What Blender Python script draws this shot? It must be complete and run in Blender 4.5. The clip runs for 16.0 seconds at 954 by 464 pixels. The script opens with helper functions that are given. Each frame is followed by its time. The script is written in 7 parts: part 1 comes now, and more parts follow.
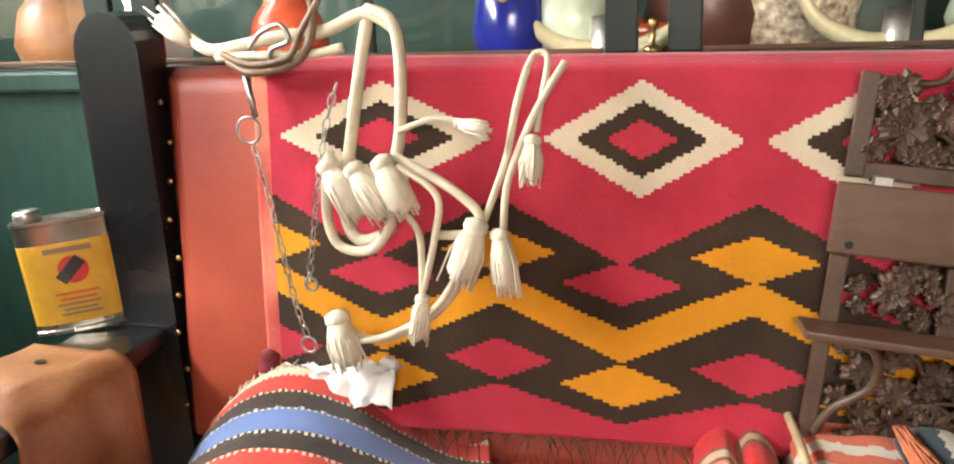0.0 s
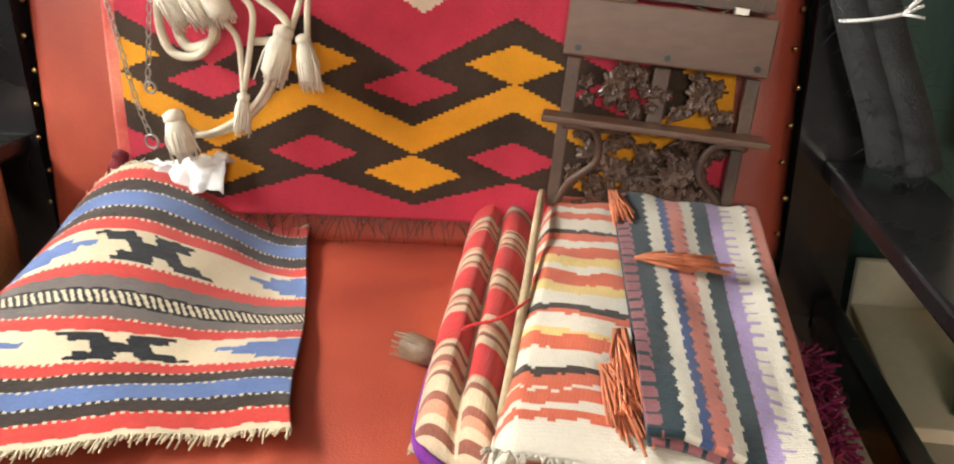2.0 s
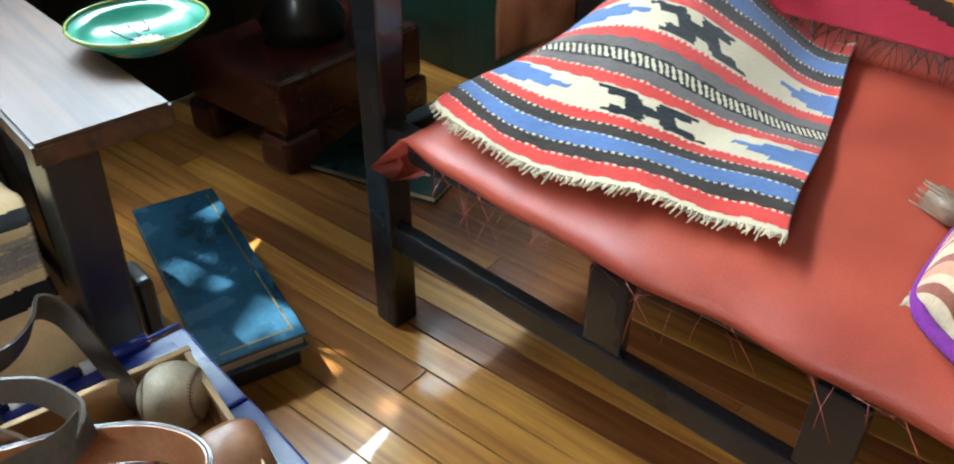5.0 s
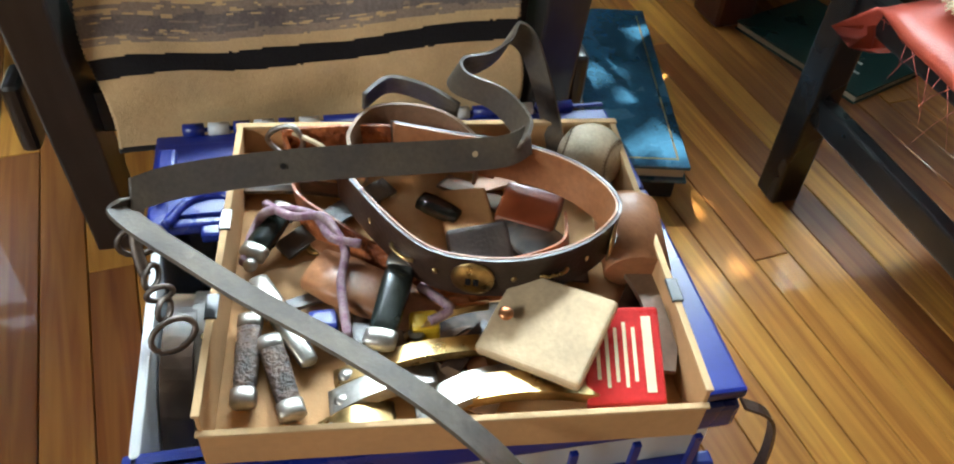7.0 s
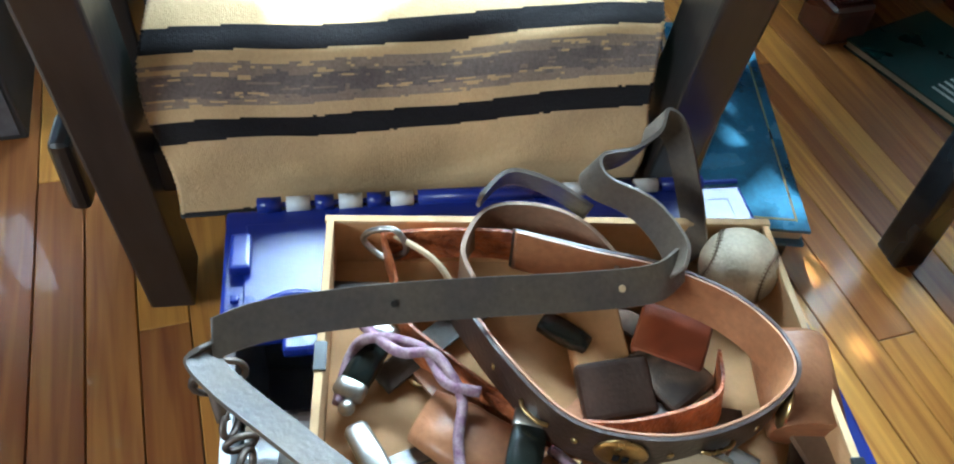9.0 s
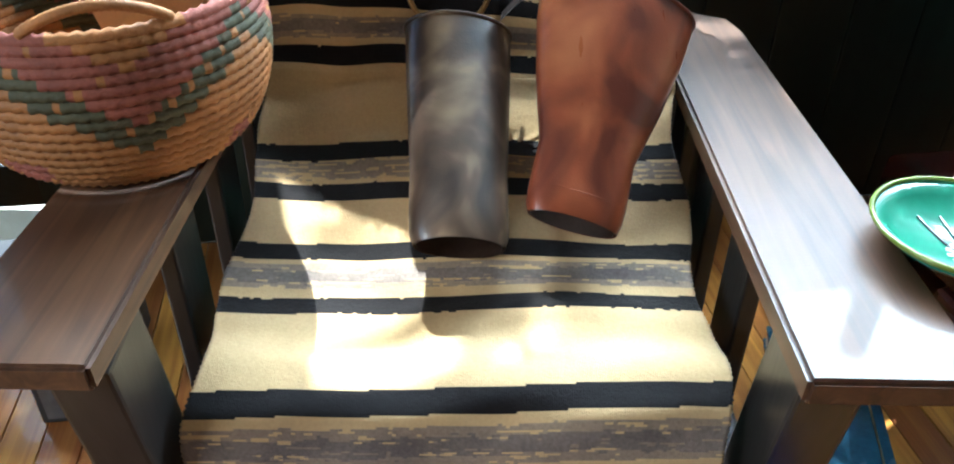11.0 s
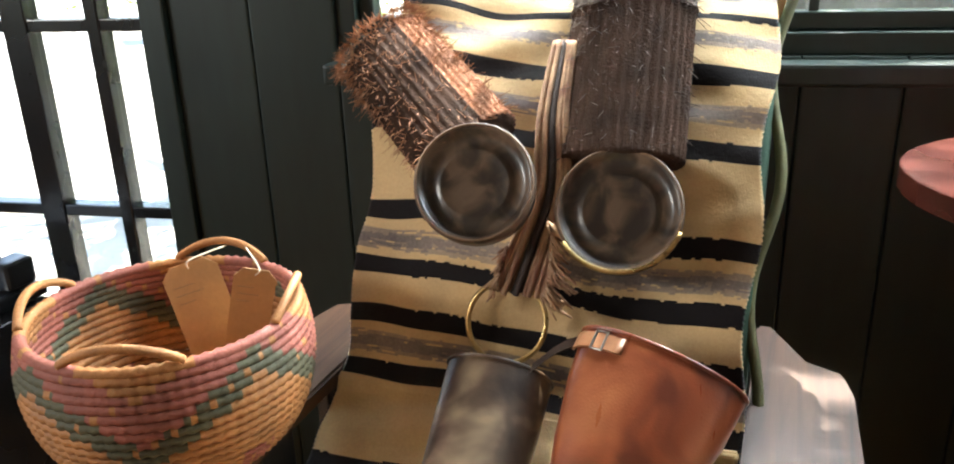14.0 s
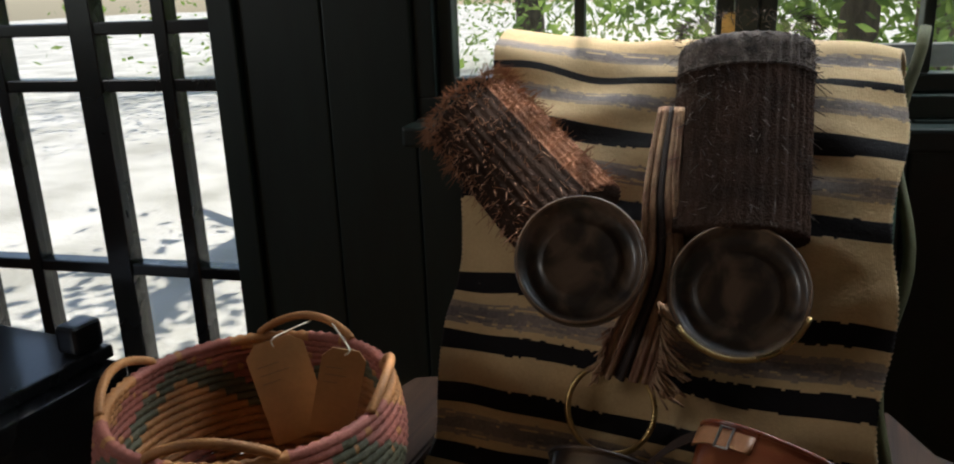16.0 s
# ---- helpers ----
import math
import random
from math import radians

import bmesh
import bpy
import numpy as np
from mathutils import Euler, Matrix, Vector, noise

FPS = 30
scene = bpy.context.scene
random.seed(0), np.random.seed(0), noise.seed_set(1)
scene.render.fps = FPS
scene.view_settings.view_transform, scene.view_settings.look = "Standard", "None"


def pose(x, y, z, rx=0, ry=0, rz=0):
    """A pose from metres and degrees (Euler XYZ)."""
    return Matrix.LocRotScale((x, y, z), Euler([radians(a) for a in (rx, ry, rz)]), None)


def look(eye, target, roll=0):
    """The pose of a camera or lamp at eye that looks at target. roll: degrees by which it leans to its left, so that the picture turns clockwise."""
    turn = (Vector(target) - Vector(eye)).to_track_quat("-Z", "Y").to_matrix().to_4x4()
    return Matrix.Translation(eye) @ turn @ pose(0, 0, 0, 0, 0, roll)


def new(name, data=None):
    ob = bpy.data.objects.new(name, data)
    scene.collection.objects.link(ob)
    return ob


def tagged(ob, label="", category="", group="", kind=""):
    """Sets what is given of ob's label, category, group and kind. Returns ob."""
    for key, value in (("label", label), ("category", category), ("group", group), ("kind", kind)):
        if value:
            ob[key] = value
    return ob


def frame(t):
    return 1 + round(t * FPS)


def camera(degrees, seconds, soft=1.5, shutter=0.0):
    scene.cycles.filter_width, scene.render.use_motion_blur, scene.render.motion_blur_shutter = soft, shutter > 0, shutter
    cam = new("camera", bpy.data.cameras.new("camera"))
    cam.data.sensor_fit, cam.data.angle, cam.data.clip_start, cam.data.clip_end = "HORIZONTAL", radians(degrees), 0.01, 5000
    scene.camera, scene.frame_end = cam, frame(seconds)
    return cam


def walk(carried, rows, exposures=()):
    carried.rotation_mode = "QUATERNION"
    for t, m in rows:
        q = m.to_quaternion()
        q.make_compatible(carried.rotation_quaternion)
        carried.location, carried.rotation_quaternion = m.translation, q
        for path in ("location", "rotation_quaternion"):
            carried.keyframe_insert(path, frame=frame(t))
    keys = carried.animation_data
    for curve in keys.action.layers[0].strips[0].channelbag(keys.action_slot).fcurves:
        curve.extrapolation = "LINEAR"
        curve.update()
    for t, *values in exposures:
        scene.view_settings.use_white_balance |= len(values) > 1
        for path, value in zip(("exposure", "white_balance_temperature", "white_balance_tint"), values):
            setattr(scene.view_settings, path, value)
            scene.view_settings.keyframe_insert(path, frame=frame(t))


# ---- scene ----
cam = camera(60.0, 16.0, 2.0)
PATH = [
    (0, (0.146, 0.215, 1.049), (-0.444, 2.049, 0.512), -2.2),
    (0.5, (0.19, 0.144, 1.074), (-0.194, 2.017, 0.49), -3.2),
    (1, (0.234, 0.095, 1.047), (-0.026, 1.993, 0.474), -3.0),
    (1.5, (0.304, 0.059, 1.027), (0.0, 1.898, 0.301), -2.5),
    (2, (0.38, -0.004, 0.975), (-0.008, 1.804, 0.213), -0.3),
    (2.5, (0.413, -0.041, 0.947), (0.003, 1.703, 0.058), 0.6),
    (3, (0.412, -0.053, 0.934), (-0.133, 1.607, -0.039), 0.5),
    (3.2, (0.415, -0.053, 0.927), (-0.191, 1.587, -0.044), 0.6),
    (5.3, (0.327, -0.057, 0.965), (-0.972, 0.932, -0.19), -0.7),
    (5.5, (0.323, -0.076, 0.952), (-1.038, 0.84, -0.192), -1.2),
    (6, (0.372, -0.113, 0.954), (-1.059, 0.499, -0.302), 0.6),
    (6.5, (0.372, -0.157, 0.929), (-1.02, 0.299, -0.434), 3.7),
    (7, (0.362, -0.184, 0.899), (-1.028, 0.181, -0.492), 5.1),
    (7.5, (0.32, -0.214, 0.895), (-1.019, 0.072, -0.563), 5.1),
    (8, (0.258, -0.233, 0.896), (-1.089, 0.028, -0.559), 4.1),
    (8.5, (0.205, -0.239, 0.894), (-1.1, 0.03, -0.598), 4.7),
    (9, (0.135, -0.246, 0.907), (-1.169, 0.063, -0.578), 6.6),
    (9.5, (0.076, -0.256, 0.93), (-1.274, 0.002, -0.523), 5.1),
    (10, (0.069, -0.254, 0.956), (-1.422, 0.019, -0.349), 4.7),
    (10.2, (0.067, -0.254, 0.965), (-1.483, 0.022, -0.269), 4.1),
    (12.3, (-0.122, 0.07, 1.077), (-1.749, -0.392, 0.009), -0.7),
    (12.5, (-0.119, 0.073, 1.08), (-1.77, -0.401, 0.055), -0.5),
    (13, (-0.127, 0.1, 1.089), (-1.814, -0.504, 0.201), -2.1),
    (13.5, (-0.131, 0.101, 1.113), (-1.838, -0.533, 0.287), -2.0),
    (14, (-0.124, 0.102, 1.131), (-1.878, -0.576, 0.452), -1.9),
    (14.5, (-0.122, 0.106, 1.146), (-1.905, -0.595, 0.57), -1.8),
    (15, (-0.127, 0.107, 1.157), (-1.927, -0.6, 0.645), -1.9),
    (15.5, (-0.135, 0.075, 1.158), (-1.93, -0.65, 0.656), -1.8),
    (16, (-0.163, 0.01, 1.147), (-1.917, -0.764, 0.577), -2.2),
]
EXPOSURE = [(0, 1.7, 7300, 12), (3.2, 1.45, 7100, 12), (5.3, 1.65, 5500, -3), (7.0, 1.9, 5900, 0), (8.6, 2.1, 5300, -3), (10.2, 1.85, 4900, -5), (12.3, 2.15, 6300, 7), (14.2, 2.1, 6300, 6), (14.6, 1.65, 6200, 5), (15.0, 0.75, 6200, 8), (15.5, 0.1, 6200, 8), (16, -0.2, 6200, 8)]
walk(cam, [(t, look(eye, target, roll)) for t, eye, target, roll in PATH], EXPOSURE)

# daylight world and sun
world = bpy.data.worlds.new("world")
scene.world = world
world.use_nodes = True
wn = world.node_tree.nodes
sky = wn.new("ShaderNodeTexSky")
sky.sky_type, sky.sun_disc = "NISHITA", False
sky.sun_elevation, sky.sun_rotation = radians(57.0), radians(-107)
world.node_tree.links.new(sky.outputs[0], wn["Background"].inputs[0])
wn["Background"].inputs[1].default_value = 0.15
sun = new("sun", bpy.data.lights.new("sun", "SUN"))
sun.data.energy, sun.data.angle, sun.data.color = 5.0, radians(0.5), (1.0, 0.94, 0.85)
SUN_DIR = Vector((-0.62, -0.19, 1.0)).normalized()
sun.matrix_world = look(SUN_DIR * 5, (0, 0, 0))
tagged(sun, kind="structure")


def area_lamp(name, eye, target, sx, sy, watts, color, spread=150):
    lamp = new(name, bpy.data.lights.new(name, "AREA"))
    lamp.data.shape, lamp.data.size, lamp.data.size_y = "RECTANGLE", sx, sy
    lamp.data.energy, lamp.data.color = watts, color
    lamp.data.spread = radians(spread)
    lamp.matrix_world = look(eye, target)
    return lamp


# ---- materials ----
def shader(name):
    m = bpy.data.materials.new(name)
    m.use_nodes = True
    return m, m.node_tree.nodes, m.node_tree.links, m.node_tree.nodes["Principled BSDF"]


def surface(name, color, rough=0.6, metal=0.0, vary=0.25, scale=6.0, fine=90.0, bump=0.15, stretch=(1, 1, 1), coat=0.0, hue=None, depth=0.002):
    """Colour that varies at two scales, with fine relief; hue: a second colour for the stains."""
    m, n, l, b = shader(name)
    co = n.new("ShaderNodeTexCoord")
    mp = n.new("ShaderNodeMapping")
    mp.inputs["Scale"].default_value = stretch
    l.new(co.outputs["Object"], mp.inputs[0])
    big, small = n.new("ShaderNodeTexNoise"), n.new("ShaderNodeTexNoise")
    big.inputs["Scale"].default_value, small.inputs["Scale"].default_value = scale, fine
    big.inputs["Detail"].default_value, small.inputs["Detail"].default_value = 4, 3
    l.new(mp.outputs[0], big.inputs[0])
    l.new(mp.outputs[0], small.inputs[0])
    ramp = n.new("ShaderNodeValToRGB")
    dark = hue or tuple(c * (1 - vary) for c in color)
    ramp.color_ramp.elements[0].position, ramp.color_ramp.elements[1].position = 0.32, 0.68
    ramp.color_ramp.elements[0].color = (*dark, 1)
    ramp.color_ramp.elements[1].color = (*[min(1, c * (1 + vary * 0.5)) for c in color], 1)
    l.new(big.outputs[0], ramp.inputs[0])
    mix = n.new("ShaderNodeMix")
    mix.data_type, mix.blend_type = "RGBA", "OVERLAY"
    mix.inputs[0].default_value = min(0.45, vary * 0.8)
    l.new(ramp.outputs[0], mix.inputs[6])
    l.new(small.outputs[0], mix.inputs[7])
    l.new(mix.outputs[2], b.inputs["Base Color"])
    rr = n.new("ShaderNodeMapRange")
    rr.inputs[3].default_value, rr.inputs[4].default_value = max(0.03, rough - 0.12), min(1, rough + 0.12)
    l.new(big.outputs[0], rr.inputs[0])
    l.new(rr.outputs[0], b.inputs["Roughness"])
    b.inputs["Metallic"].default_value = metal
    b.inputs["Coat Weight"].default_value = coat
    b.inputs["Coat Roughness"].default_value = 0.12
    if bump:
        bp = n.new("ShaderNodeBump")
        bp.inputs["Strength"].default_value, bp.inputs["Distance"].default_value = bump, depth
        l.new(small.outputs[0], bp.inputs["Height"])
        l.new(bp.outputs[0], b.inputs["Normal"])
    return m


def weave(name, color, axis=0, pitch=0.004, vary=0.22, rough=0.92, bump=0.5, hue=None):
    """Woven yarn: rows of stitches with uneven dye."""
    m = surface(name, color, rough, 0, vary, 9, 260, 0, hue=hue)
    m.node_tree.nodes["Principled BSDF"].inputs["Specular IOR Level"].default_value = 0.12
    n, l = m.node_tree.nodes, m.node_tree.links
    b = n["Principled BSDF"]
    co = n.new("ShaderNodeTexCoord")
    wave = n.new("ShaderNodeTexWave")
    wave.bands_direction = "XYZ"[axis]
    wave.inputs["Scale"].default_value = 0.314 / pitch
    wave.inputs["Distortion"].default_value, wave.inputs["Detail"].default_value = 2.5, 2
    wave.inputs["Detail Scale"].default_value = 3
    l.new(co.outputs["Object"], wave.inputs[0])
    no = n.new("ShaderNodeTexNoise")
    no.inputs["Scale"].default_value = 420
    l.new(co.outputs["Object"], no.inputs[0])
    fuzz = n.new("ShaderNodeTexNoise")
    fuzz.inputs["Scale"].default_value, fuzz.inputs["Detail"].default_value = 95, 5
    l.new(co.outputs["Object"], fuzz.inputs[0])
    twice = n.new("ShaderNodeMath")
    twice.operation = "MULTIPLY_ADD"
    twice.inputs[1].default_value = 1.6
    l.new(fuzz.outputs[0], twice.inputs[0])
    l.new(no.outputs[0], twice.inputs[2])
    add = n.new("ShaderNodeMath")
    add.operation = "MULTIPLY_ADD"
    add.inputs[1].default_value = 0.25
    l.new(wave.outputs[1], add.inputs[0])
    l.new(twice.outputs[0], add.inputs[2])
    bp = n.new("ShaderNodeBump")
    bp.inputs["Strength"].default_value, bp.inputs["Distance"].default_value = bump, 0.0016
    l.new(add.outputs[0], bp.inputs["Height"])
    l.new(bp.outputs[0], b.inputs["Normal"])
    b.inputs["Sheen Weight"].default_value = 0.15
    return m


def planks(name, color, dark, rough, grain=(3, 60, 60), coat=0.0):
    """Wood with long grain; each board takes its own tone."""
    m, n, l, b = shader(name)
    co = n.new("ShaderNodeTexCoord")
    info = n.new("ShaderNodeObjectInfo")
    shift = n.new("ShaderNodeVectorMath")
    shift.operation = "ADD"
    cx = n.new("ShaderNodeCombineXYZ")
    mul = n.new("ShaderNodeMath")
    mul.operation = "MULTIPLY"
    mul.inputs[1].default_value = 37
    l.new(info.outputs["Random"], mul.inputs[0])
    l.new(mul.outputs[0], cx.inputs[0])
    l.new(co.outputs["Object"], shift.inputs[0])
    l.new(cx.outputs[0], shift.inputs[1])
    mp = n.new("ShaderNodeMapping")
    mp.inputs["Scale"].default_value = grain
    l.new(shift.outputs[0], mp.inputs[0])
    no = n.new("ShaderNodeTexNoise")
    no.inputs["Scale"].default_value, no.inputs["Detail"].default_value, no.inputs["Distortion"].default_value = 1.0, 6, 1.2
    l.new(mp.outputs[0], no.inputs[0])
    ramp = n.new("ShaderNodeValToRGB")
    ramp.color_ramp.elements[0].position, ramp.color_ramp.elements[1].position = 0.3, 0.75
    ramp.color_ramp.elements[0].color, ramp.color_ramp.elements[1].color = (*dark, 1), (*color, 1)
    l.new(no.outputs[0], ramp.inputs[0])
    hsv = n.new("ShaderNodeHueSaturation")
    mr = n.new("ShaderNodeMapRange")
    mr.inputs[3].default_value, mr.inputs[4].default_value = 0.5, 1.35
    l.new(info.outputs["Random"], mr.inputs[0])
    hue_shift = n.new("ShaderNodeMapRange")
    hue_shift.inputs[3].default_value, hue_shift.inputs[4].default_value = 0.486, 0.514
    l.new(info.outputs["Random"], hue_shift.inputs[0])
    l.new(hue_shift.outputs[0], hsv.inputs["Hue"])
    l.new(mr.outputs[0], hsv.inputs["Value"])
    l.new(ramp.outputs[0], hsv.inputs["Color"])
    l.new(hsv.outputs[0], b.inputs["Base Color"])
    wear = n.new("ShaderNodeTexNoise")
    wear.inputs["Scale"].default_value = 5
    l.new(co.outputs["Object"], wear.inputs[0])
    rr = n.new("ShaderNodeMapRange")
    rr.inputs[3].default_value, rr.inputs[4].default_value = rough - 0.1, rough + 0.15
    l.new(wear.outputs[0], rr.inputs[0])
    l.new(rr.outputs[0], b.inputs["Roughness"])
    b.inputs["Coat Weight"].default_value = coat
    bp = n.new("ShaderNodeBump")
    bp.inputs["Strength"].default_value, bp.inputs["Distance"].default_value = 0.2, 0.001
    l.new(no.outputs[0], bp.inputs["Height"])
    l.new(bp.outputs[0], b.inputs["Normal"])
    return m


def glassy(name, tint=(1, 1, 1), rough=0.0):
    m, n, l, b = shader(name)
    b.inputs["Base Color"].default_value = (*tint, 1)
    b.inputs["Roughness"].default_value = rough
    b.inputs["Transmission Weight"].default_value = 1.0
    b.inputs["IOR"].default_value = 1.45
    return m


M_FLOOR = planks("floor_boards", (0.60, 0.275, 0.058), (0.30, 0.095, 0.02), 0.30, (2.2, 45, 45), 0.5)
M_GREEN = surface("dark_green_paint", (0.012, 0.022, 0.018), 0.42, 0, 0.45, 3, 40, 0.12, (1, 1, 0.2))
M_TEAL = surface("teal_green_paint", (0.020, 0.058, 0.044), 0.4, 0, 0.45, 3, 60, 0.1, (1, 1, 0.25))
M_BLACKWOOD = surface("dark_stained_oak", (0.022, 0.018, 0.016), 0.36, 0, 0.5, 5, 80, 0.2, (1, 1, 0.15), 0.25)
M_EBON = surface("black_lacquer", (0.012, 0.012, 0.013), 0.28, 0, 0.4, 4, 90, 0.08, coat=0.3)
M_OAK = planks("worn_oak", (0.23, 0.115, 0.045), (0.075, 0.034, 0.014), 0.48, (2.5, 50, 50), 0.15)
M_LEATHER = surface("red_leatherette", (0.36, 0.062, 0.032), 0.42, 0, 0.28, 5, 420, 0.35, hue=(0.27, 0.04, 0.024))
M_TRIMLEATHER = surface("red_leather_trim", (0.31, 0.05, 0.028), 0.5, 0, 0.25, 8, 300, 0.3)
M_BRASS = surface("aged_brass", (0.55, 0.38, 0.16), 0.3, 1.0, 0.35, 30, 200, 0.1)
M_STEEL = surface("worn_nickel", (0.46, 0.44, 0.40), 0.38, 1.0, 0.3, 40, 250, 0.1)
M_IRON = surface("dull_iron", (0.16, 0.13, 0.11), 0.5, 0.9, 0.4, 30, 200, 0.2)
M_PLASTER = surface("brown_wall_boards", (0.20, 0.15, 0.10), 0.8, 0, 0.1, 2, 50, 0.1)
M_GLASS = glassy("window_glass")

W_RED = weave("wool_crimson", (0.48, 0.034, 0.060), 2, 0.0035, 0.2)
W_CREAM = weave("wool_cream", (0.66, 0.55, 0.40), 2, 0.0035, 0.12)
W_BROWN = weave("wool_dark_brown", (0.050, 0.030, 0.020), 2, 0.0035, 0.35)
W_GOLD = weave("wool_gold", (0.66, 0.27, 0.020), 2, 0.0035, 0.15)
W_SALMON = weave("selvedge_salmon", (0.60, 0.20, 0.13), 2, 0.003, 0.3, hue=(0.42, 0.06, 0.05))
S_RED = weave("serape_red", (0.52, 0.045, 0.035), 0, 0.003, 0.15)
S_BROWN = weave("serape_brown", (0.040, 0.028, 0.022), 0, 0.003, 0.3)
S_BLUE = weave("serape_blue", (0.10, 0.16, 0.33), 0, 0.003, 0.2)
S_CREAM = weave("serape_cream", (0.56, 0.47, 0.32), 0, 0.003, 0.12)
S_GREY = weave("serape_grey", (0.13, 0.11, 0.10), 0, 0.003, 0.25)
S_BLACK = weave("serape_black", (0.010, 0.011, 0.014), 0, 0.003, 0.2)
B_CREAM = weave("blanket_cream", (0.62, 0.44, 0.23), 1, 0.0017, 0.2, bump=0.38)
B_BLACK = weave("blanket_black", (0.012, 0.010, 0.011), 1, 0.0017, 0.3, bump=0.38)
B_GREY = weave("blanket_grey", (0.22, 0.18, 0.155), 1, 0.0017, 0.5, bump=0.38, hue=(0.12, 0.10, 0.095))
B_TAUPE = weave("blanket_taupe", (0.34, 0.26, 0.185), 1, 0.0017, 0.4, bump=0.38, hue=(0.20, 0.16, 0.13))


# ---- builders ----
WORLD_OF = {}


def thing(name, loc, label, category, group="", kind="", rz=0.0):
    ob = new(name)
    ob.empty_display_size = 0.05
    m = pose(*loc, 0, 0, rz)
    ob.matrix_world = m
    WORLD_OF[ob.name] = m
    return tagged(ob, label, category, group, kind)


def place(name, mesh, parent=None, label="", smooth=False):
    """Links a mesh given in world places, under a parent or alone."""
    if parent is not None:
        mesh.transform(WORLD_OF[parent.name].inverted())
    ob = new(name, mesh)
    if smooth:
        mesh.polygons.foreach_set("use_smooth", [True] * len(mesh.polygons))
    m = Matrix.Identity(4)
    if parent is not None:
        ob.parent = parent
        m = WORLD_OF[parent.name]
    WORLD_OF[ob.name] = m
    if label:
        ob["label"] = label
    return ob


def part(name, bm, material, parent=None, label="", smooth=False, m=None):
    if m is not None:
        bm.transform(m)
    me = bpy.data.meshes.new(name)
    bm.normal_update()
    bm.to_mesh(me)
    bm.free()
    for x in (material if isinstance(material, (list, tuple)) else [material]):
        me.materials.append(x)
    return place(name, me, parent, label, smooth)


def lone(name, bm, material, label, category, group="", kind="", smooth=False, m=None):
    return tagged(part(name, bm, material, None, "", smooth, m), label, category, group, kind)


def block(lo, hi, bevel=0.003, bm=None, seg=2):
    out = bmesh.new()
    bmesh.ops.create_cube(out, size=1)
    lo, hi = Vector(lo), Vector(hi)
    for v in out.verts:
        v.co = Vector([(lo[i] + hi[i]) / 2 + v.co[i] * (hi[i] - lo[i]) for i in range(3)])
    if bevel:
        bmesh.ops.bevel(out, geom=out.edges[:], offset=min(bevel, min(abs(hi[i] - lo[i]) for i in range(3)) * 0.45), segments=seg, affect="EDGES", profile=0.6)
    return merge(bm, out)


def merge(bm, other):
    if bm is None:
        return other
    me = bpy.data.meshes.new("tmp")
    other.to_mesh(me)
    other.free()
    bm.from_mesh(me)
    bpy.data.meshes.remove(me)
    return bm


def beam(p, q, w, h, bevel=0.003, up=(0, 0, 1), bm=None):
    """A bar from p to q, w wide and h high."""
    p, q = Vector(p), Vector(q)
    d = q - p
    out = block((-w / 2, -h / 2, 0), (w / 2, h / 2, d.length), bevel)
    z = d.normalized()
    x = Vector(up).cross(z)
    x = x.normalized() if x.length > 1e-4 else Vector((1, 0, 0))
    y = z.cross(x)
    out.transform(Matrix.Translation(p) @ Matrix((x, y, z)).transposed().to_4x4())
    return merge(bm, out)


def spline(points, n=8, closed=False):
    pts = [Vector(p) for p in points]
    out, k = [], len(pts)
    for i in range(k if closed else k - 1):
        a, b, c, d = (pts[(i + j) % k] if closed else pts[min(max(i + j, 0), k - 1)] for j in (-1, 0, 1, 2))
        for s in range(n):
            t = s / n
            out.append(0.5 * ((2 * b) + (c - a) * t + (2 * a - 5 * b + 4 * c - d) * t * t + (3 * b - a - 3 * c + d) * t ** 3))
    if not closed:
        out.append(pts[-1])
    return out


def tube(points, radius, seg=8, closed=False, bm=None, squash=1.0):
    """A round cord along points; radius: a number or one for each end."""
    bm = bm or bmesh.new()
    pts = [Vector(p) for p in points]
    rings, x = [], None
    k = len(pts)
    for i, p in enumerate(pts):
        d = (pts[(i + 1) % k] - pts[i - 1]) if closed else (pts[min(i + 1, k - 1)] - pts[max(i - 1, 0)])
        d = d.normalized() if d.length > 1e-9 else Vector((0, 0, 1))
        if x is None:
            x = d.orthogonal().normalized()
        x = (x - d * x.dot(d))
        x = x.normalized() if x.length > 1e-6 else d.orthogonal().normalized()
        y = d.cross(x)
        r = radius if isinstance(radius, (int, float)) else (radius[i] if len(radius) == k else radius[0] + (radius[-1] - radius[0]) * i / max(1, k - 1))
        rings.append([bm.verts.new(p + (x * math.cos(a) + y * math.sin(a) * squash) * r) for a in (2 * math.pi * j / seg for j in range(seg))])
    for i in range(k if closed else k - 1):
        a, b = rings[i], rings[(i + 1) % k]
        for j in range(seg):
            bm.faces.new((a[j], a[(j + 1) % seg], b[(j + 1) % seg], b[j]))
    if not closed:
        bm.faces.new(rings[0][::-1])
        bm.faces.new(rings[-1])
    return bm


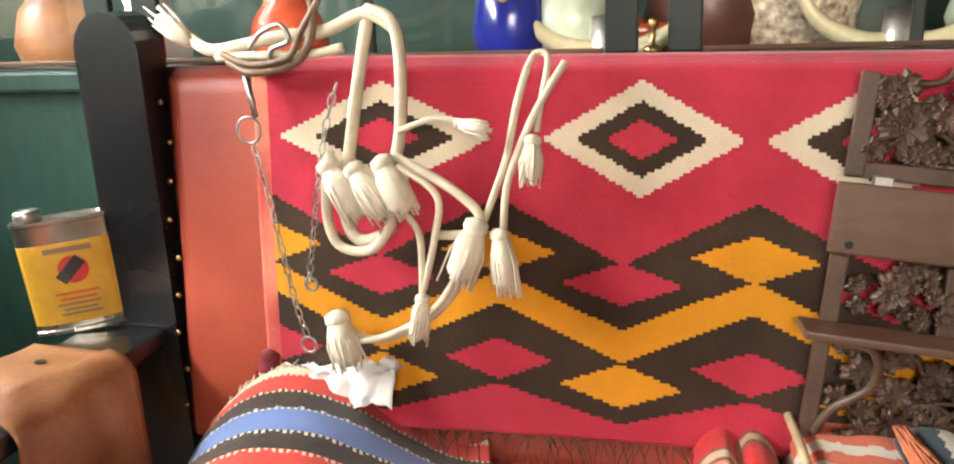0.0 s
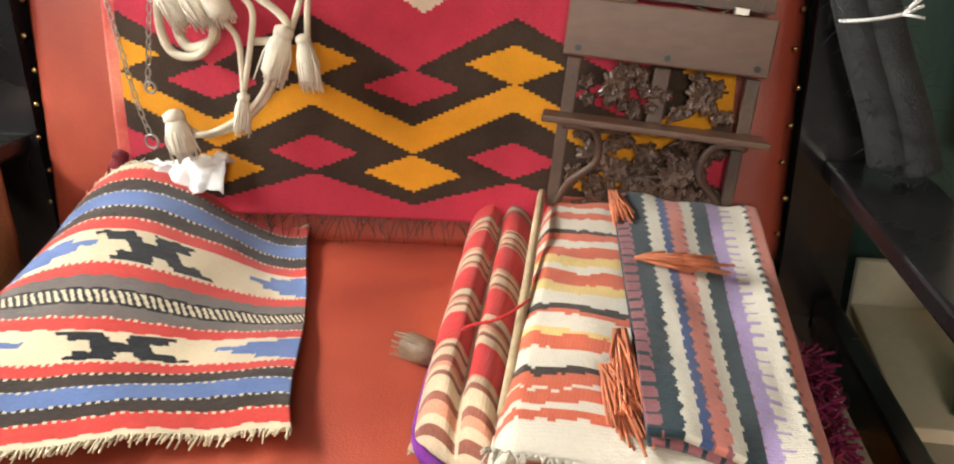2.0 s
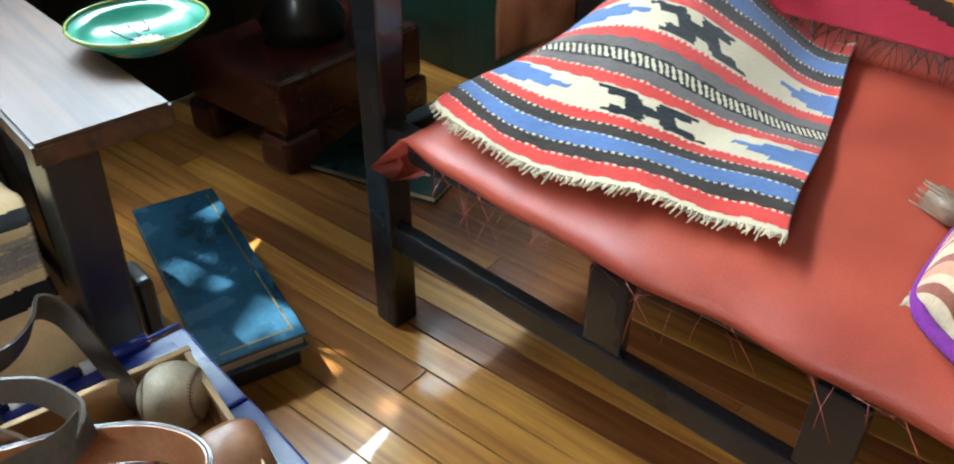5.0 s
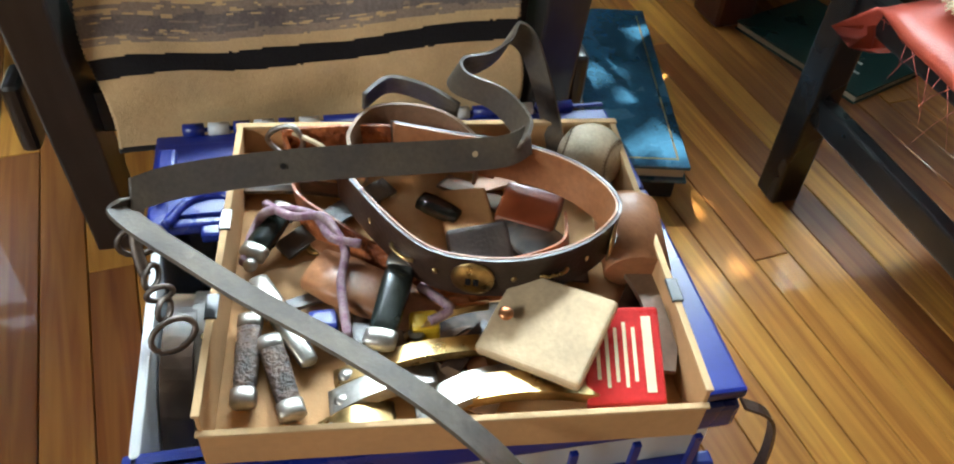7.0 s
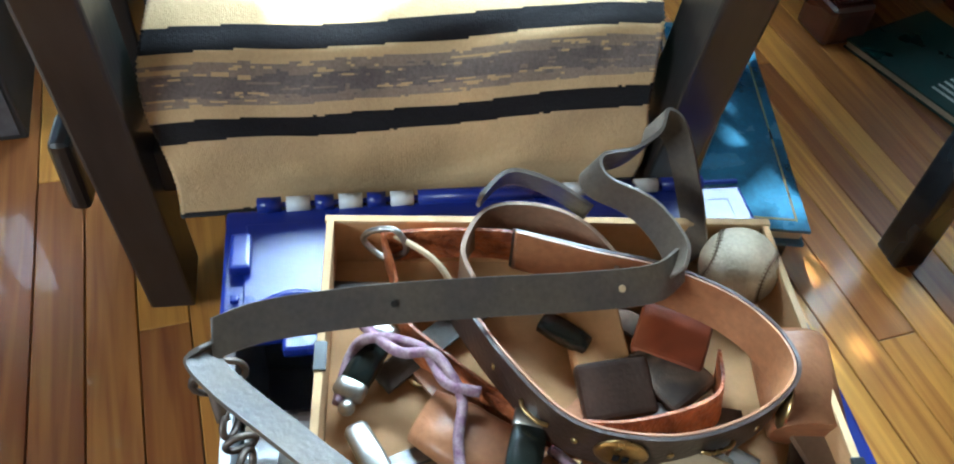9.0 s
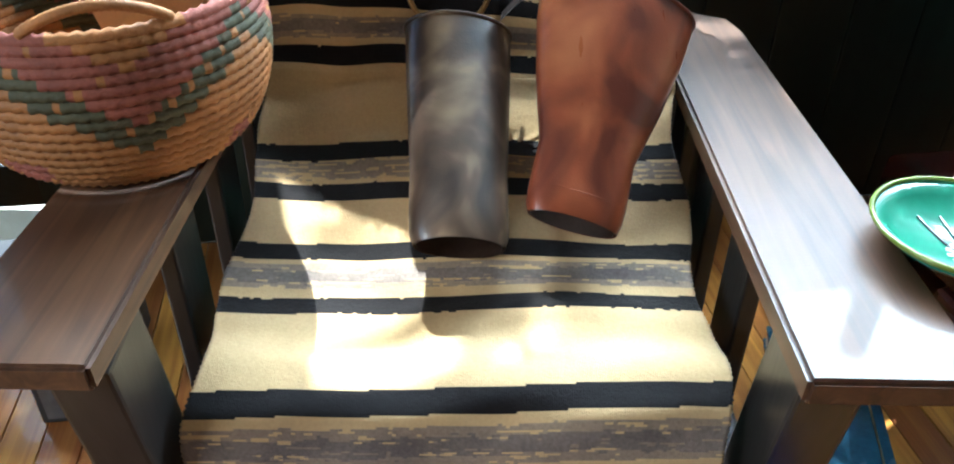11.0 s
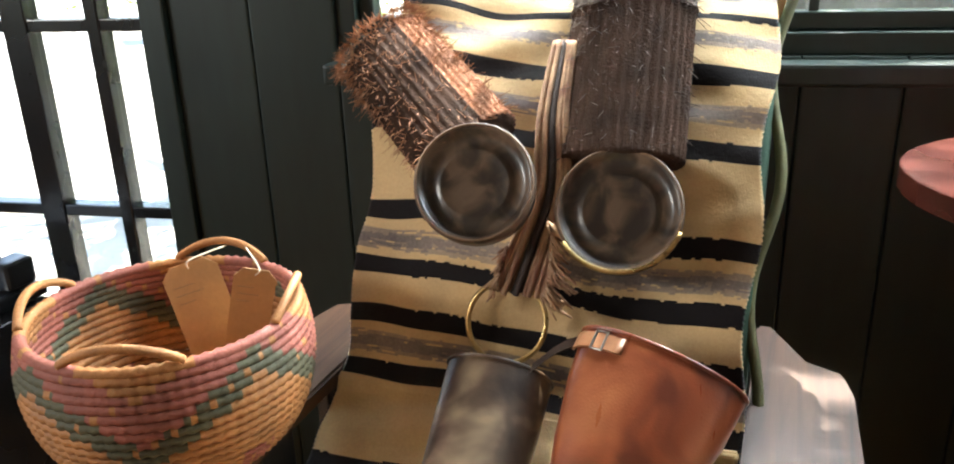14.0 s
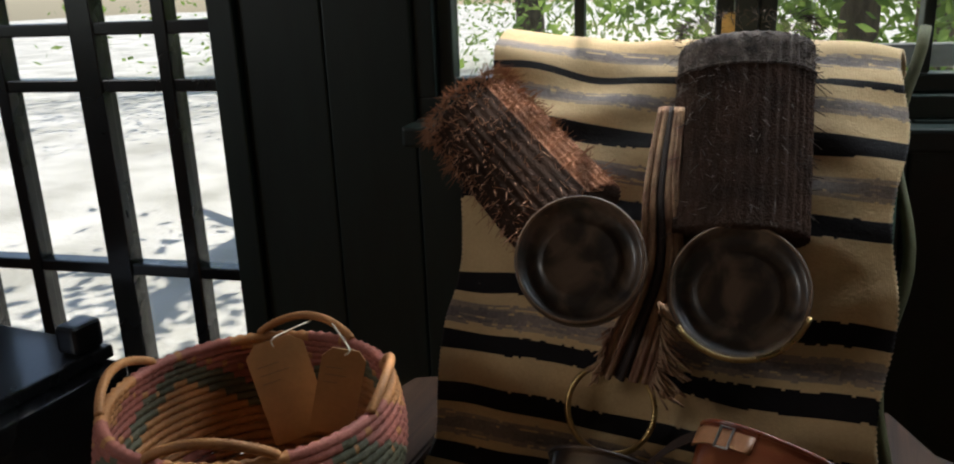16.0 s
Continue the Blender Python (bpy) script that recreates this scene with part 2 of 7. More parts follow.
def ribbon(points, width, thick=0.003, bm=None):
    """A flat strap along points; width: one vector, or one for each point, from edge to edge."""
    bm = bm or bmesh.new()
    pts = [Vector(p) for p in points]
    k, rows = len(pts), []
    for i, p in enumerate(pts):
        d = (pts[min(i + 1, k - 1)] - pts[max(i - 1, 0)]).normalized()
        w = Vector(width[i]) if isinstance(width, list) else Vector(width)
        nrm = d.cross(w).normalized() * thick / 2
        rows.append([bm.verts.new(p + w * s + nrm * t) for s, t in ((-0.5, 1), (0.5, 1), (0.5, -1), (-0.5, -1))])
    for a, b in zip(rows, rows[1:]):
        for j in range(4):
            bm.faces.new((a[j], a[(j + 1) % 4], b[(j + 1) % 4], b[j]))
        for j in range(4):
            bm.edges.get((a[j], b[j])).smooth = False
    bm.faces.new(rows[0][::-1])
    bm.faces.new(rows[-1])
    return bm


def lathe(profile, n=24, bm=None, m=None, squash=1.0):
    """Turned shape about z from (radius, height) pairs."""
    out = bmesh.new()
    rings = [[out.verts.new((r * math.cos(a), r * math.sin(a) * squash, z)) for a in (2 * math.pi * j / n for j in range(n))] for r, z in profile]
    for a, b in zip(rings, rings[1:]):
        for j in range(n):
            out.faces.new((a[j], a[(j + 1) % n], b[(j + 1) % n], b[j]))
    if profile[0][0] > 1e-5:
        out.faces.new(rings[0][::-1])
    if profile[-1][0] > 1e-5:
        out.faces.new(rings[-1])
    bmesh.ops.remove_doubles(out, verts=out.verts, dist=1e-6)
    bmesh.ops.recalc_face_normals(out, faces=out.faces)
    if m is not None:
        out.transform(m)
    return merge(bm, out)


def aim(p, q):
    """The pose at p whose z axis looks to q."""
    d = Vector(q) - Vector(p)
    return Matrix.Translation(p) @ d.to_track_quat("Z", "Y").to_matrix().to_4x4()


def cloth(name, shape, dye, nu, nv, thick, materials, parent=None, label=""):
    """A woven sheet: shape(u, v) gives the place, dye(u, v) the yarn; it has a back and edges."""
    top = [[Vector(shape(i / nu, j / nv)) for i in range(nu + 1)] for j in range(nv + 1)]
    verts, faces, dyes = [], [], []
    for j in range(nv + 1):
        for i in range(nu + 1):
            du = top[j][min(i + 1, nu)] - top[j][max(i - 1, 0)]
            dv = top[min(j + 1, nv)][i] - top[max(j - 1, 0)][i]
            nrm = du.cross(dv).normalized()
            verts.append(top[j][i])
            verts.append(top[j][i] - nrm * thick)
    idx = lambda i, j, s: 2 * (j * (nu + 1) + i) + s
    for j in range(nv):
        for i in range(nu):
            d = dye((i + 0.5) / nu, (j + 0.5) / nv)
            faces.append((idx(i, j, 0), idx(i + 1, j, 0), idx(i + 1, j + 1, 0), idx(i, j + 1, 0)))
            faces.append((idx(i, j, 1), idx(i, j + 1, 1), idx(i + 1, j + 1, 1), idx(i + 1, j, 1)))
            dyes += [d, d]
    for i in range(nu):
        for j, flip in ((0, 0), (nv, 1)):
            f = (idx(i, j, 0), idx(i, j, 1), idx(i + 1, j, 1), idx(i + 1, j, 0))
            faces.append(f[::-1] if flip else f)
            dyes.append(dye((i + 0.5) / nu, 0.0 if j == 0 else 1.0))
    for j in range(nv):
        for i, flip in ((0, 1), (nu, 0)):
            f = (idx(i, j, 0), idx(i, j, 1), idx(i, j + 1, 1), idx(i, j + 1, 0))
            faces.append(f[::-1] if flip else f)
            dyes.append(dye(0.0 if i == 0 else 1.0, (j + 0.5) / nv))
    me = bpy.data.meshes.new(name)
    me.from_pydata([v[:] for v in verts], [], faces)
    for x in materials:
        me.materials.append(x)
    me.polygons.foreach_set("material_index", dyes)
    me.update()
    return place(name, me, parent, label, True)


def wob(x, y, z=0.0, s=1.0):
    return noise.noise(Vector((x * s, y * s, z * s)))


# ---- floor, walls, ceiling ----
YAW = 9.0
ROOM = pose(-1.44, -0.4, 0, 0, 0, YAW)  # x into the room from the window wall, y along it
BACK = pose(0.03, 1.40, 0, 0, 0, 4.0)  # x along the cabinet wall, y through it


def room_box(name, lo, hi, mat, label, category, m=ROOM, bevel=0.002):
    return lone(name, block(lo, hi, bevel), mat, label, category, "", "structure", m=m)


subfloor = room_box("floor", (-0.1, -2.6, -0.06), (3.6, 2.6, -0.024), M_BLACKWOOD, "dark subfloor under varnished fir boards", "floor")
ceiling = room_box("ceiling", (-0.1, -2.6, 2.45), (3.6, 2.6, 2.55), M_PLASTER, "brown boarded ceiling", "ceiling")

# window wall: boards of dark green paint round a window band and a glazed door
WIN_Y0, WIN_Y1, SILL, HEAD = -0.245, 1.75, 0.97, 2.06
DOOR_Y0, DOOR_Y1, DOOR_H = -1.42, -0.56, 2.05
T = 0.12
wall_w = thing("wall_west", (-1.44, -0.4, 0), "dark green painted board wall with window band and glazed door", "wall", "", "structure")


def wall_piece(y0, y1, z0, z1):
    n = max(1, round((y1 - y0) / 0.15))
    for i in range(n):
        a, b = y0 + (y1 - y0) * i / n, y0 + (y1 - y0) * (i + 1) / n
        part("board", block((-T, a + 0.0008, z0), (0.0, b - 0.0008, z1), 0.004), M_GREEN, wall_w, m=ROOM)


wall_piece(-2.6, DOOR_Y0, 0, 2.45)
wall_piece(DOOR_Y1, WIN_Y0, 0, 2.45)
wall_piece(WIN_Y1, 2.6, 0, 2.45)
wall_piece(WIN_Y0, WIN_Y1, 0, SILL - 0.035)
wall_piece(WIN_Y0, WIN_Y1, HEAD, 2.45)
wall_piece(DOOR_Y0, DOOR_Y1, DOOR_H, 2.45)

wall_e = room_box("wall_east", (3.0, -2.6, 0), (3.12, 2.6, 2.45), M_PLASTER, "brown boarded wall", "wall")
# south wall round an opening invented for the fill lamp
wall_s1 = room_box("wall_south", (0, -2.6, 0), (3.0, -2.48, 1.0), M_PLASTER, "brown wall below an unseen added opening", "wall")
wall_s2 = room_box("wall_south", (0, -2.6, 2.1), (3.0, -2.48, 2.45), M_PLASTER, "brown wall above an unseen added opening", "wall")
wall_s3 = room_box("wall_south", (0, -2.6, 1.0), (0.9, -2.48, 2.1), M_PLASTER, "brown wall beside an unseen added opening", "wall")
wall_s4 = room_box("wall_south", (2.5, -2.6, 1.0), (3.0, -2.48, 2.1), M_PLASTER, "brown wall beside an unseen added opening", "wall")
wall_n = lone("wall_north", block((-2.2, 0.42, 0), (2.4, 0.52, 2.45)), M_TEAL, "green painted wall behind the built-in cabinet", "wall", "", "structure", m=BACK)

# sill and window casements
lone("window_sill", block((-0.03, WIN_Y0 - 0.01, SILL - 0.075), (0.05, WIN_Y1 + 0.06, SILL - 0.04), 0.006), M_GREEN, "dark green painted sill below the casements", "sill", "", "structure", m=ROOM)
w1 = thing("window_1", (-1.44, 0.2, SILL), "dark green casement window with clear panes and brass hinge", "window", "", "structure")
part("window_frame", block((-T, WIN_Y0, SILL - 0.035), (-0.01, WIN_Y1, SILL), 0.003), M_GREEN, w1, m=ROOM)
part("window_frame", block((-T, WIN_Y0, HEAD - 0.05), (-0.01, WIN_Y1, HEAD), 0.003), M_GREEN, w1, m=ROOM)
CAS = 0.475
k = 0
y = WIN_Y0 + 0.035
part("window_frame", block((-T, WIN_Y0, SILL), (-0.01, WIN_Y0 + 0.034, HEAD - 0.05), 0.003), M_GREEN, w1, m=ROOM)
while y + CAS < WIN_Y1:
    st = 0.028
    for lo, hi in (((y, SILL), (y + st, HEAD - 0.05)), ((y + CAS - st, SILL), (y + CAS, HEAD - 0.05))):
        part("casement_stile", block((-0.075, lo[0] + 0.001, lo[1] + 0.001), (-0.03, hi[0] - 0.001, hi[1] - 0.001), 0.004), M_GREEN, w1, m=ROOM)
    part("casement_rail", block((-0.074, y + st, SILL + 0.001), (-0.031, y + CAS - st, SILL + 0.03), 0.004), M_GREEN, w1, m=ROOM)
    part("casement_rail", block((-0.074, y + st, HEAD - 0.09), (-0.031, y + CAS - st, HEAD - 0.051), 0.004), M_GREEN, w1, m=ROOM)
    mid = y + CAS / 2
    part("muntin", block((-0.07, mid - 0.008, SILL + 0.03), (-0.036, mid + 0.008, HEAD - 0.09), 0.003), M_GREEN, w1, m=ROOM)
    part("muntin", block((-0.069, y + st, 1.46), (-0.037, y + CAS - st, 1.476), 0.003), M_GREEN, w1, m=ROOM)
    for a, b in ((y + st, mid - 0.008), (mid + 0.008, y + CAS - st)):
        p = part("pane", block((-0.056, a, SILL + 0.03), (-0.053, b, HEAD - 0.09), 0), M_GLASS, w1, m=ROOM)
        p.visible_shadow = False
    y += CAS
    part("mullion", block((-0.08, y + 0.001, SILL), (-0.02, y + 0.034, HEAD - 0.05), 0.003), M_GREEN, w1, m=ROOM)
    if k == 0:
        hg = part("hinge", block((-0.031, y - 0.018, SILL + 0.055), (-0.026, y + 0.012, SILL + 0.125), 0.001), M_BRASS, w1, "worn brass hinge", m=ROOM)
    y += 0.035
    k += 1

# glazed door with narrow panes
d1 = thing("door_1", (-1.44, -1.4, 0), "black-green glazed double door with narrow panes", "door", "", "structure")
part("door_frame", block((-T, DOOR_Y1 - 0.05, 0.0), (0.012, DOOR_Y1, DOOR_H), 0.004), M_GREEN, d1, m=ROOM)
part("door_frame", block((-T, DOOR_Y0, 0.0), (0.012, DOOR_Y0 + 0.04, DOOR_H), 0.004), M_GREEN, d1, m=ROOM)
BARS = (0.10, 0.24, 0.612, 0.98, 1.085, 1.47, 1.59, 1.96)
for z in BARS:
    part("door_rail", block((-0.07, DOOR_Y0 + 0.04, z), (-0.028, DOOR_Y1 - 0.05, z + (0.024 if 0.2 < z < 1.9 else 0.09)), 0.003), M_EBON, d1, m=ROOM)
for yy, w in ((DOOR_Y1 - 0.051, 0.01), (DOOR_Y1 - 0.158, 0.028), (DOOR_Y1 - 0.313, 0.054), (DOOR_Y1 - 0.53, 0.028), (DOOR_Y1 - 0.68, 0.054), (DOOR_Y0 + 0.09, 0.05)):
    part("door_stile", block((-0.066, yy - w, 0.1), (-0.025, yy, 2.04), 0.003), M_EBON, d1, m=ROOM)
g = part("pane", block((-0.05, DOOR_Y0 + 0.05, 0.12), (-0.047, DOOR_Y1 - 0.06, 2.0), 0), M_GLASS, d1, m=ROOM)
g.visible_shadow = False

# outside: pale gravel ground and a porch rail
M_GRAVEL = surface("sunlit_gravel", (0.78, 0.74, 0.66), 0.95, 0, 0.3, 1.5, 30, 0.6, hue=(0.52, 0.49, 0.41), depth=0.02)
lone("ground", block((-60, -60, -0.5), (-1.72, 60, -0.15), 0), M_GRAVEL, "pale sunlit gravel ground outside", "ground", "", "structure")

# ---- built-in cabinet with glazed doors behind the settee ----
cab = thing("built_in_cabinet", (0, 1.45, 0), "dark green built-in cabinet with glass doors and brass catch", "cabinet", "", "structure")
part("body", block((-2.2, 0.0, 0.0), (1.9, 0.06, 0.93), 0.004), M_TEAL, cab, m=BACK)
part("shelf", block((-2.2, 0.06, 0.90), (1.9, 0.41, 0.93), 0.003), M_TEAL, cab, m=BACK)
part("ledge", block((-2.2, -0.02, 0.931), (1.9, 0.0, 0.965), 0.006), M_TEAL, cab, m=BACK)
M_CABGLASS = glassy("cabinet_glass")
doors = [(-1.6, -0.84), (-0.80, -0.02), (0.02, 0.64), (0.68, 1.4)]
for a, b in doors:
    dr = part("door", block((a, -0.012, 0.932), (b, 0.0, 0.972), 0.003), M_GREEN, cab, m=BACK)
    part("rail", block((a + 0.05, -0.012, 1.72), (b - 0.05, 0.0, 1.78), 0.003), M_GREEN, dr, m=BACK)
    for c in (a, b - 0.045):
        part("stile", block((c, -0.013, 0.973), (c + 0.045, 0.001, 1.78), 0.003), M_GREEN, dr, m=BACK)
    mid = (a + b) / 2
    part("muntin", block((mid - 0.008, -0.01, 0.973), (mid + 0.008, 0.002, 1.72), 0.003), M_GREEN, dr, m=BACK)
    part("bead", block((a + 0.046, -0.016, 0.973), (b - 0.046, -0.011, 0.981), 0.002), M_OAK, dr, m=BACK)
    gp = part("pane", block((a + 0.046, -0.005, 0.974), (b - 0.046, -0.002, 1.72), 0), M_CABGLASS, dr, m=BACK)
    gp.visible_shadow = False
catch = part("catch", lathe([(0.006, -0.035), (0.011, -0.033), (0.006, -0.028), (0.004, -0.02), (0.010, -0.012), (0.013, -0.008), (0.010, -0.003), (0.004, 0.0), (0.004, 0.02), (0.008, 0.027), (0.005, 0.034), (0.001, 0.036)], 14), M_BRASS, cab, "aged brass catch", True, BACK @ pose(0.0, -0.022, 0.985))

# ---- settee ----
SET = pose(0, 1.24, 0, 0, 0, 4.5) @ pose(0, -1.24, 0)
settee = thing("settee", (0, 0.9, 0), "black wooden settee upholstered in worn red leatherette with brass nails", "settee")
XL, XR, YF, YB = -0.64, 0.60, 0.600, 1.27


def back_y(z):
    return 1.222 + 0.105 * (z - 0.59)


def back_cover(u, v):
    z = 0.43 + 0.545 * v
    edge = max(0.0, 1 - min(u, 1 - u) / 0.03, 1 - (1 - v) / 0.04)
    return (-0.645 + 1.245 * u, back_y(z) + 0.03 * edge ** 2 + 0.003 * wob(u * 6, v * 3, 5), z)


bk = cloth("backrest", back_cover, lambda u, v: 1 if min(u, 1 - u) < 0.022 else 0, 60, 30, 0.04, [M_LEATHER, M_TRIMLEATHER], settee, "worn red leatherette back edged with brass nails")
bk.data.transform(WORLD_OF["settee"].inverted() @ SET @ WORLD_OF["settee"])
for s, xx in (("l", -0.632), ("r", 0.588)):
    for i in range(9):
        z = 0.48 + i * 0.056
        part("nail", lathe([(0.0045, 0), (0.004, 0.002), (0.002, 0.0032), (0.0, 0.0036)], 8, m=pose(xx + 0.006 * math.sin(i * 2.1), back_y(z) - 0.001, z, 90)), M_BRASS, bk, smooth=True, m=SET)


def cushion(u, v):
    # v goes from the front lip over the top to the back
    ang = min(1.0, v / 0.12)
    top = 0.425 + 0.02 * math.sin(math.pi * min(1, max(0, (v - 0.1) / 0.9))) + 0.012 * wob(u * 5, v * 4, 2)
    side = max(0.0, 1 - min(u, 1 - u) / 0.06)
    top -= 0.045 * side ** 2
    z = 0.385 + (top - 0.385) * math.sin(ang * math.pi / 2)
    y = YF - 0.035 * math.cos(ang * math.pi / 2 * 1.4) + (1.24 - YF) * max(0, (v - 0.04) / 0.96)
    y += 0.012 * wob(u * 9, 1.0, 3) * (1 - v) + 0.038 * abs(2 * u - 1) ** 4 * (1 - v)
    z += 0.012 * max(0.0, u - 0.6) * (1 - v)
    return (XL + 0.01 + 0.075 * (1 - u) ** 3 * (1 - v) + (XR - XL - 0.02) * u, y, z)


cu = cloth("seat", cushion, lambda u, v: 0, 90, 60, 0.06, [M_LEATHER], settee, "red leatherette seat cushion with a frayed front edge")
cu.data.transform(WORLD_OF["settee"].inverted() @ SET @ WORLD_OF["settee"])
wood = lambda name, lo, hi, b=0.005: part(name, block(lo, hi, b), M_EBON, settee, m=SET)
wood("front_rail", (XL, YF + 0.008, 0.345), (XR, YF + 0.045, 0.388))
wood("stretcher", (XL, YF + 0.01, 0.165), (XR, YF + 0.035, 0.21))
for xx in (-0.19, 0.105, 0.385):
    wood("upright", (xx - 0.03, YF + 0.012, 0.21), (xx + 0.03, YF + 0.033, 0.335))
wood("back_rail", (XL, 1.24, 0.30), (XR, 1.28, 0.40))
for xx in (XL, XR + 0.055):
    wood("leg", (xx, YF, 0.0), (xx + 0.05, YF + 0.05, 0.5655 if xx > 0 else 0.60))
    wood("side_rail", (xx + 0.008, YF + 0.05, 0.30), (xx + 0.042, 1.22, 0.37))
for xx in (-0.745, 0.605):
    # back posts with a rounded head
    out = bmesh.new()
    prof = [(0, 0), (0.1, 0)] + [(0.05 + 0.05 * math.cos(a), 1.0 + 0.055 * math.sin(a)) for a in [math.pi * i / 12 for i in range(13)]]
    vs = [[out.verts.new((xx + px_, yy, pz)) for px_, pz in prof] for yy in (1.23, 1.295)]
    out.faces.new(vs[0])
    out.faces.new(vs[1][::-1])
    for i in range(len(prof)):
        j = (i + 1) % len(prof)
        out.faces.new((vs[0][j], vs[0][i], vs[1][i], vs[1][j]))
    bmesh.ops.recalc_face_normals(out, faces=out.faces)
    part("post", out, M_EBON, settee, "black post with a rounded head", m=SET)
for xx in (-0.79, 0.645):
    part("armrest", block((xx, YF - 0.005, 0.566), (xx + 0.13, 1.229, 0.595), 0.006), M_EBON, settee, m=SET)

# ---- crimson rug hung over the back ----
rug = thing("hanging_rug", (0, 1.2, 0.48), "crimson wool rug with cream diamonds and gold zigzag", "rug")


def rug_shape(u, v):
    x, z = -0.485 + 0.985 * u, 0.482 + 0.50 * v
    y = back_y(min(z, 0.965)) - 0.018 - 0.004 * wob(x * 5, z * 6, 1) - 0.006 * math.sin(u * 9)*(1-v)
    if z > 0.965:
        y += (z - 0.965) * 2.2
        z = 0.965 + (z - 0.965) * 0.9
    z += 0.012 * (0.5 - u)
    return (x, y, z)


def rug_dye(u, v):
    x, z = -0.485 + 0.985 * u, 0.482 + 0.50 * v
    if u < 0.022:
        return 4
    for cx, hw in ((-0.302, 0.148), (0.034, 0.124), (0.304, 0.126)):
        d = abs(x - cx) / hw + abs(z - 0.878) / 0.072
        if d < 1:
            return 1 if d > 0.66 else (2 if d > 0.35 else 0)
    w = abs(((x - 0.013) / 0.322) % 1.0 - 0.5) * 2
    w = 1 - w
    dia = lambda cx, cz, hw, hh: abs(((x - cx) / 0.322 + 0.5) % 1.0 - 0.5) * 0.322 / hw + abs(z - cz) / hh < 1
    if dia(0.013, 0.694, 0.079, 0.028):
        return 0
    if dia(0.174, 0.733, 0.077, 0.030):
        return 3
    if dia(0.174, 0.587, 0.073, 0.029):
        return 0
    if dia(0.013, 0.557, 0.080, 0.030):
        return 3
    if z > 0.719 + 0.084 * w or z < 0.505 + 0.047 * w:
        return 0
    if 0.589 + 0.075 * w < z < 0.633 + 0.073 * w:
        return 3
    return 2


cloth("rug_field", rug_shape, rug_dye, 230, 125, 0.006, [W_RED, W_CREAM, W_BROWN, W_GOLD, W_SALMON], rug).data.transform(WORLD_OF["hanging_rug"].inverted() @ SET @ WORLD_OF["hanging_rug"])

# ---- striped serape mat on the seat ----
mat = thing("serape_mat", (-0.25, 0.9, 0.46), "striped wool serape with red, blue and brown bands", "blanket")
BANDS = [(0.02, 3), (0.055, 0), (0.05, 1), (0.065, 2), (0.05, 1), (0.045, 0), (0.12, 7), (0.045, 0), (0.04, 4), (0.008, 5), (0.04, 6), (0.008, 5), (0.04, 4), (0.045, 0), (0.12, 8), (0.045, 0), (0.05, 1), (0.065, 2), (0.05, 1), (0.055, 0), (0.025, 3)]
BAND_SUM = sum(b[0] for b in BANDS)
# the drape: corners and folds of the mat, front to back
DRAPE_U, DRAPE_V = (0.0, 0.32, 0.62, 1.0), (0.0, 0.151, 0.498, 0.844, 1.0)
DRAPE = [[(-0.455, 0.585, 0.452), (-0.273, 0.572, 0.448), (-0.128, 0.617, 0.448), (0.035, 0.666, 0.452)],
         [(-0.468, 0.653, 0.455), (-0.298, 0.636, 0.462), (-0.158, 0.680, 0.462), (0.005, 0.735, 0.456)],
         [(-0.480, 0.815, 0.458), (-0.294, 0.808, 0.505), (-0.165, 0.845, 0.478), (-0.045, 0.890, 0.458)],
         [(-0.548, 1.055, 0.464), (-0.375, 1.050, 0.545), (-0.260, 1.085, 0.492), (-0.127, 1.090, 0.460)],
         [(-0.572, 1.140, 0.468), (-0.412, 1.154, 0.565), (-0.312, 1.200, 0.503), (-0.168, 1.205, 0.464)]]


def through_knots(knots, values, t):
    """A smooth curve through a value at each knot."""
    out = Vector((0, 0, 0))
    for i, a in enumerate(knots):
        w = 1.0
        for j, b in enumerate(knots):
            if i != j:
                w *= (t - b) / (a - b)
        out += Vector(values[i]) * w
    return out


def mat_shape(u, v):
    p = through_knots(DRAPE_V, [through_knots(DRAPE_U, row, u) for row in DRAPE], v)
    p.z = max(p.z, 0.45) + 0.004 * math.sin(u * 13 + v * 6) * (1 - v) + 0.003 * wob(u * 7, v * 9, 4)
    p.y += 0.004 * wob(u * 14, 2.0, 8) * (1 if v < 0.1 else 0)
    return p


def motif(u, vv, mid):
    """Stepped black figure with notched ends in a cream band, and blue steps at its ends."""
    k = int(vv * 6)
    du = u - mid - (0.5 - vv) * 0.10
    reach = (0.15, 0.125, 0.075, 0.075, 0.125, 0.15)[min(k, 5)]
    notch = (0.075, 0.05, 0.0, 0.0, 0.05, 0.075)[min(k, 5)]
    if abs(du) < reach and not (notch and (abs(du) < 0.02 or abs(du) > reach - 0.0)) and 0.06 < vv < 0.94:
        if abs(du) > notch * 0.4 or k in (2, 3):
            return 5
    step = (0.05, 0.13, 0.20, 0.25, 0.17, 0.08)[min(k, 5)]
    if u < step or (1 - u) < step * 1.05:
        return 2 if 0.05 < vv < 0.95 else 3
    return 3


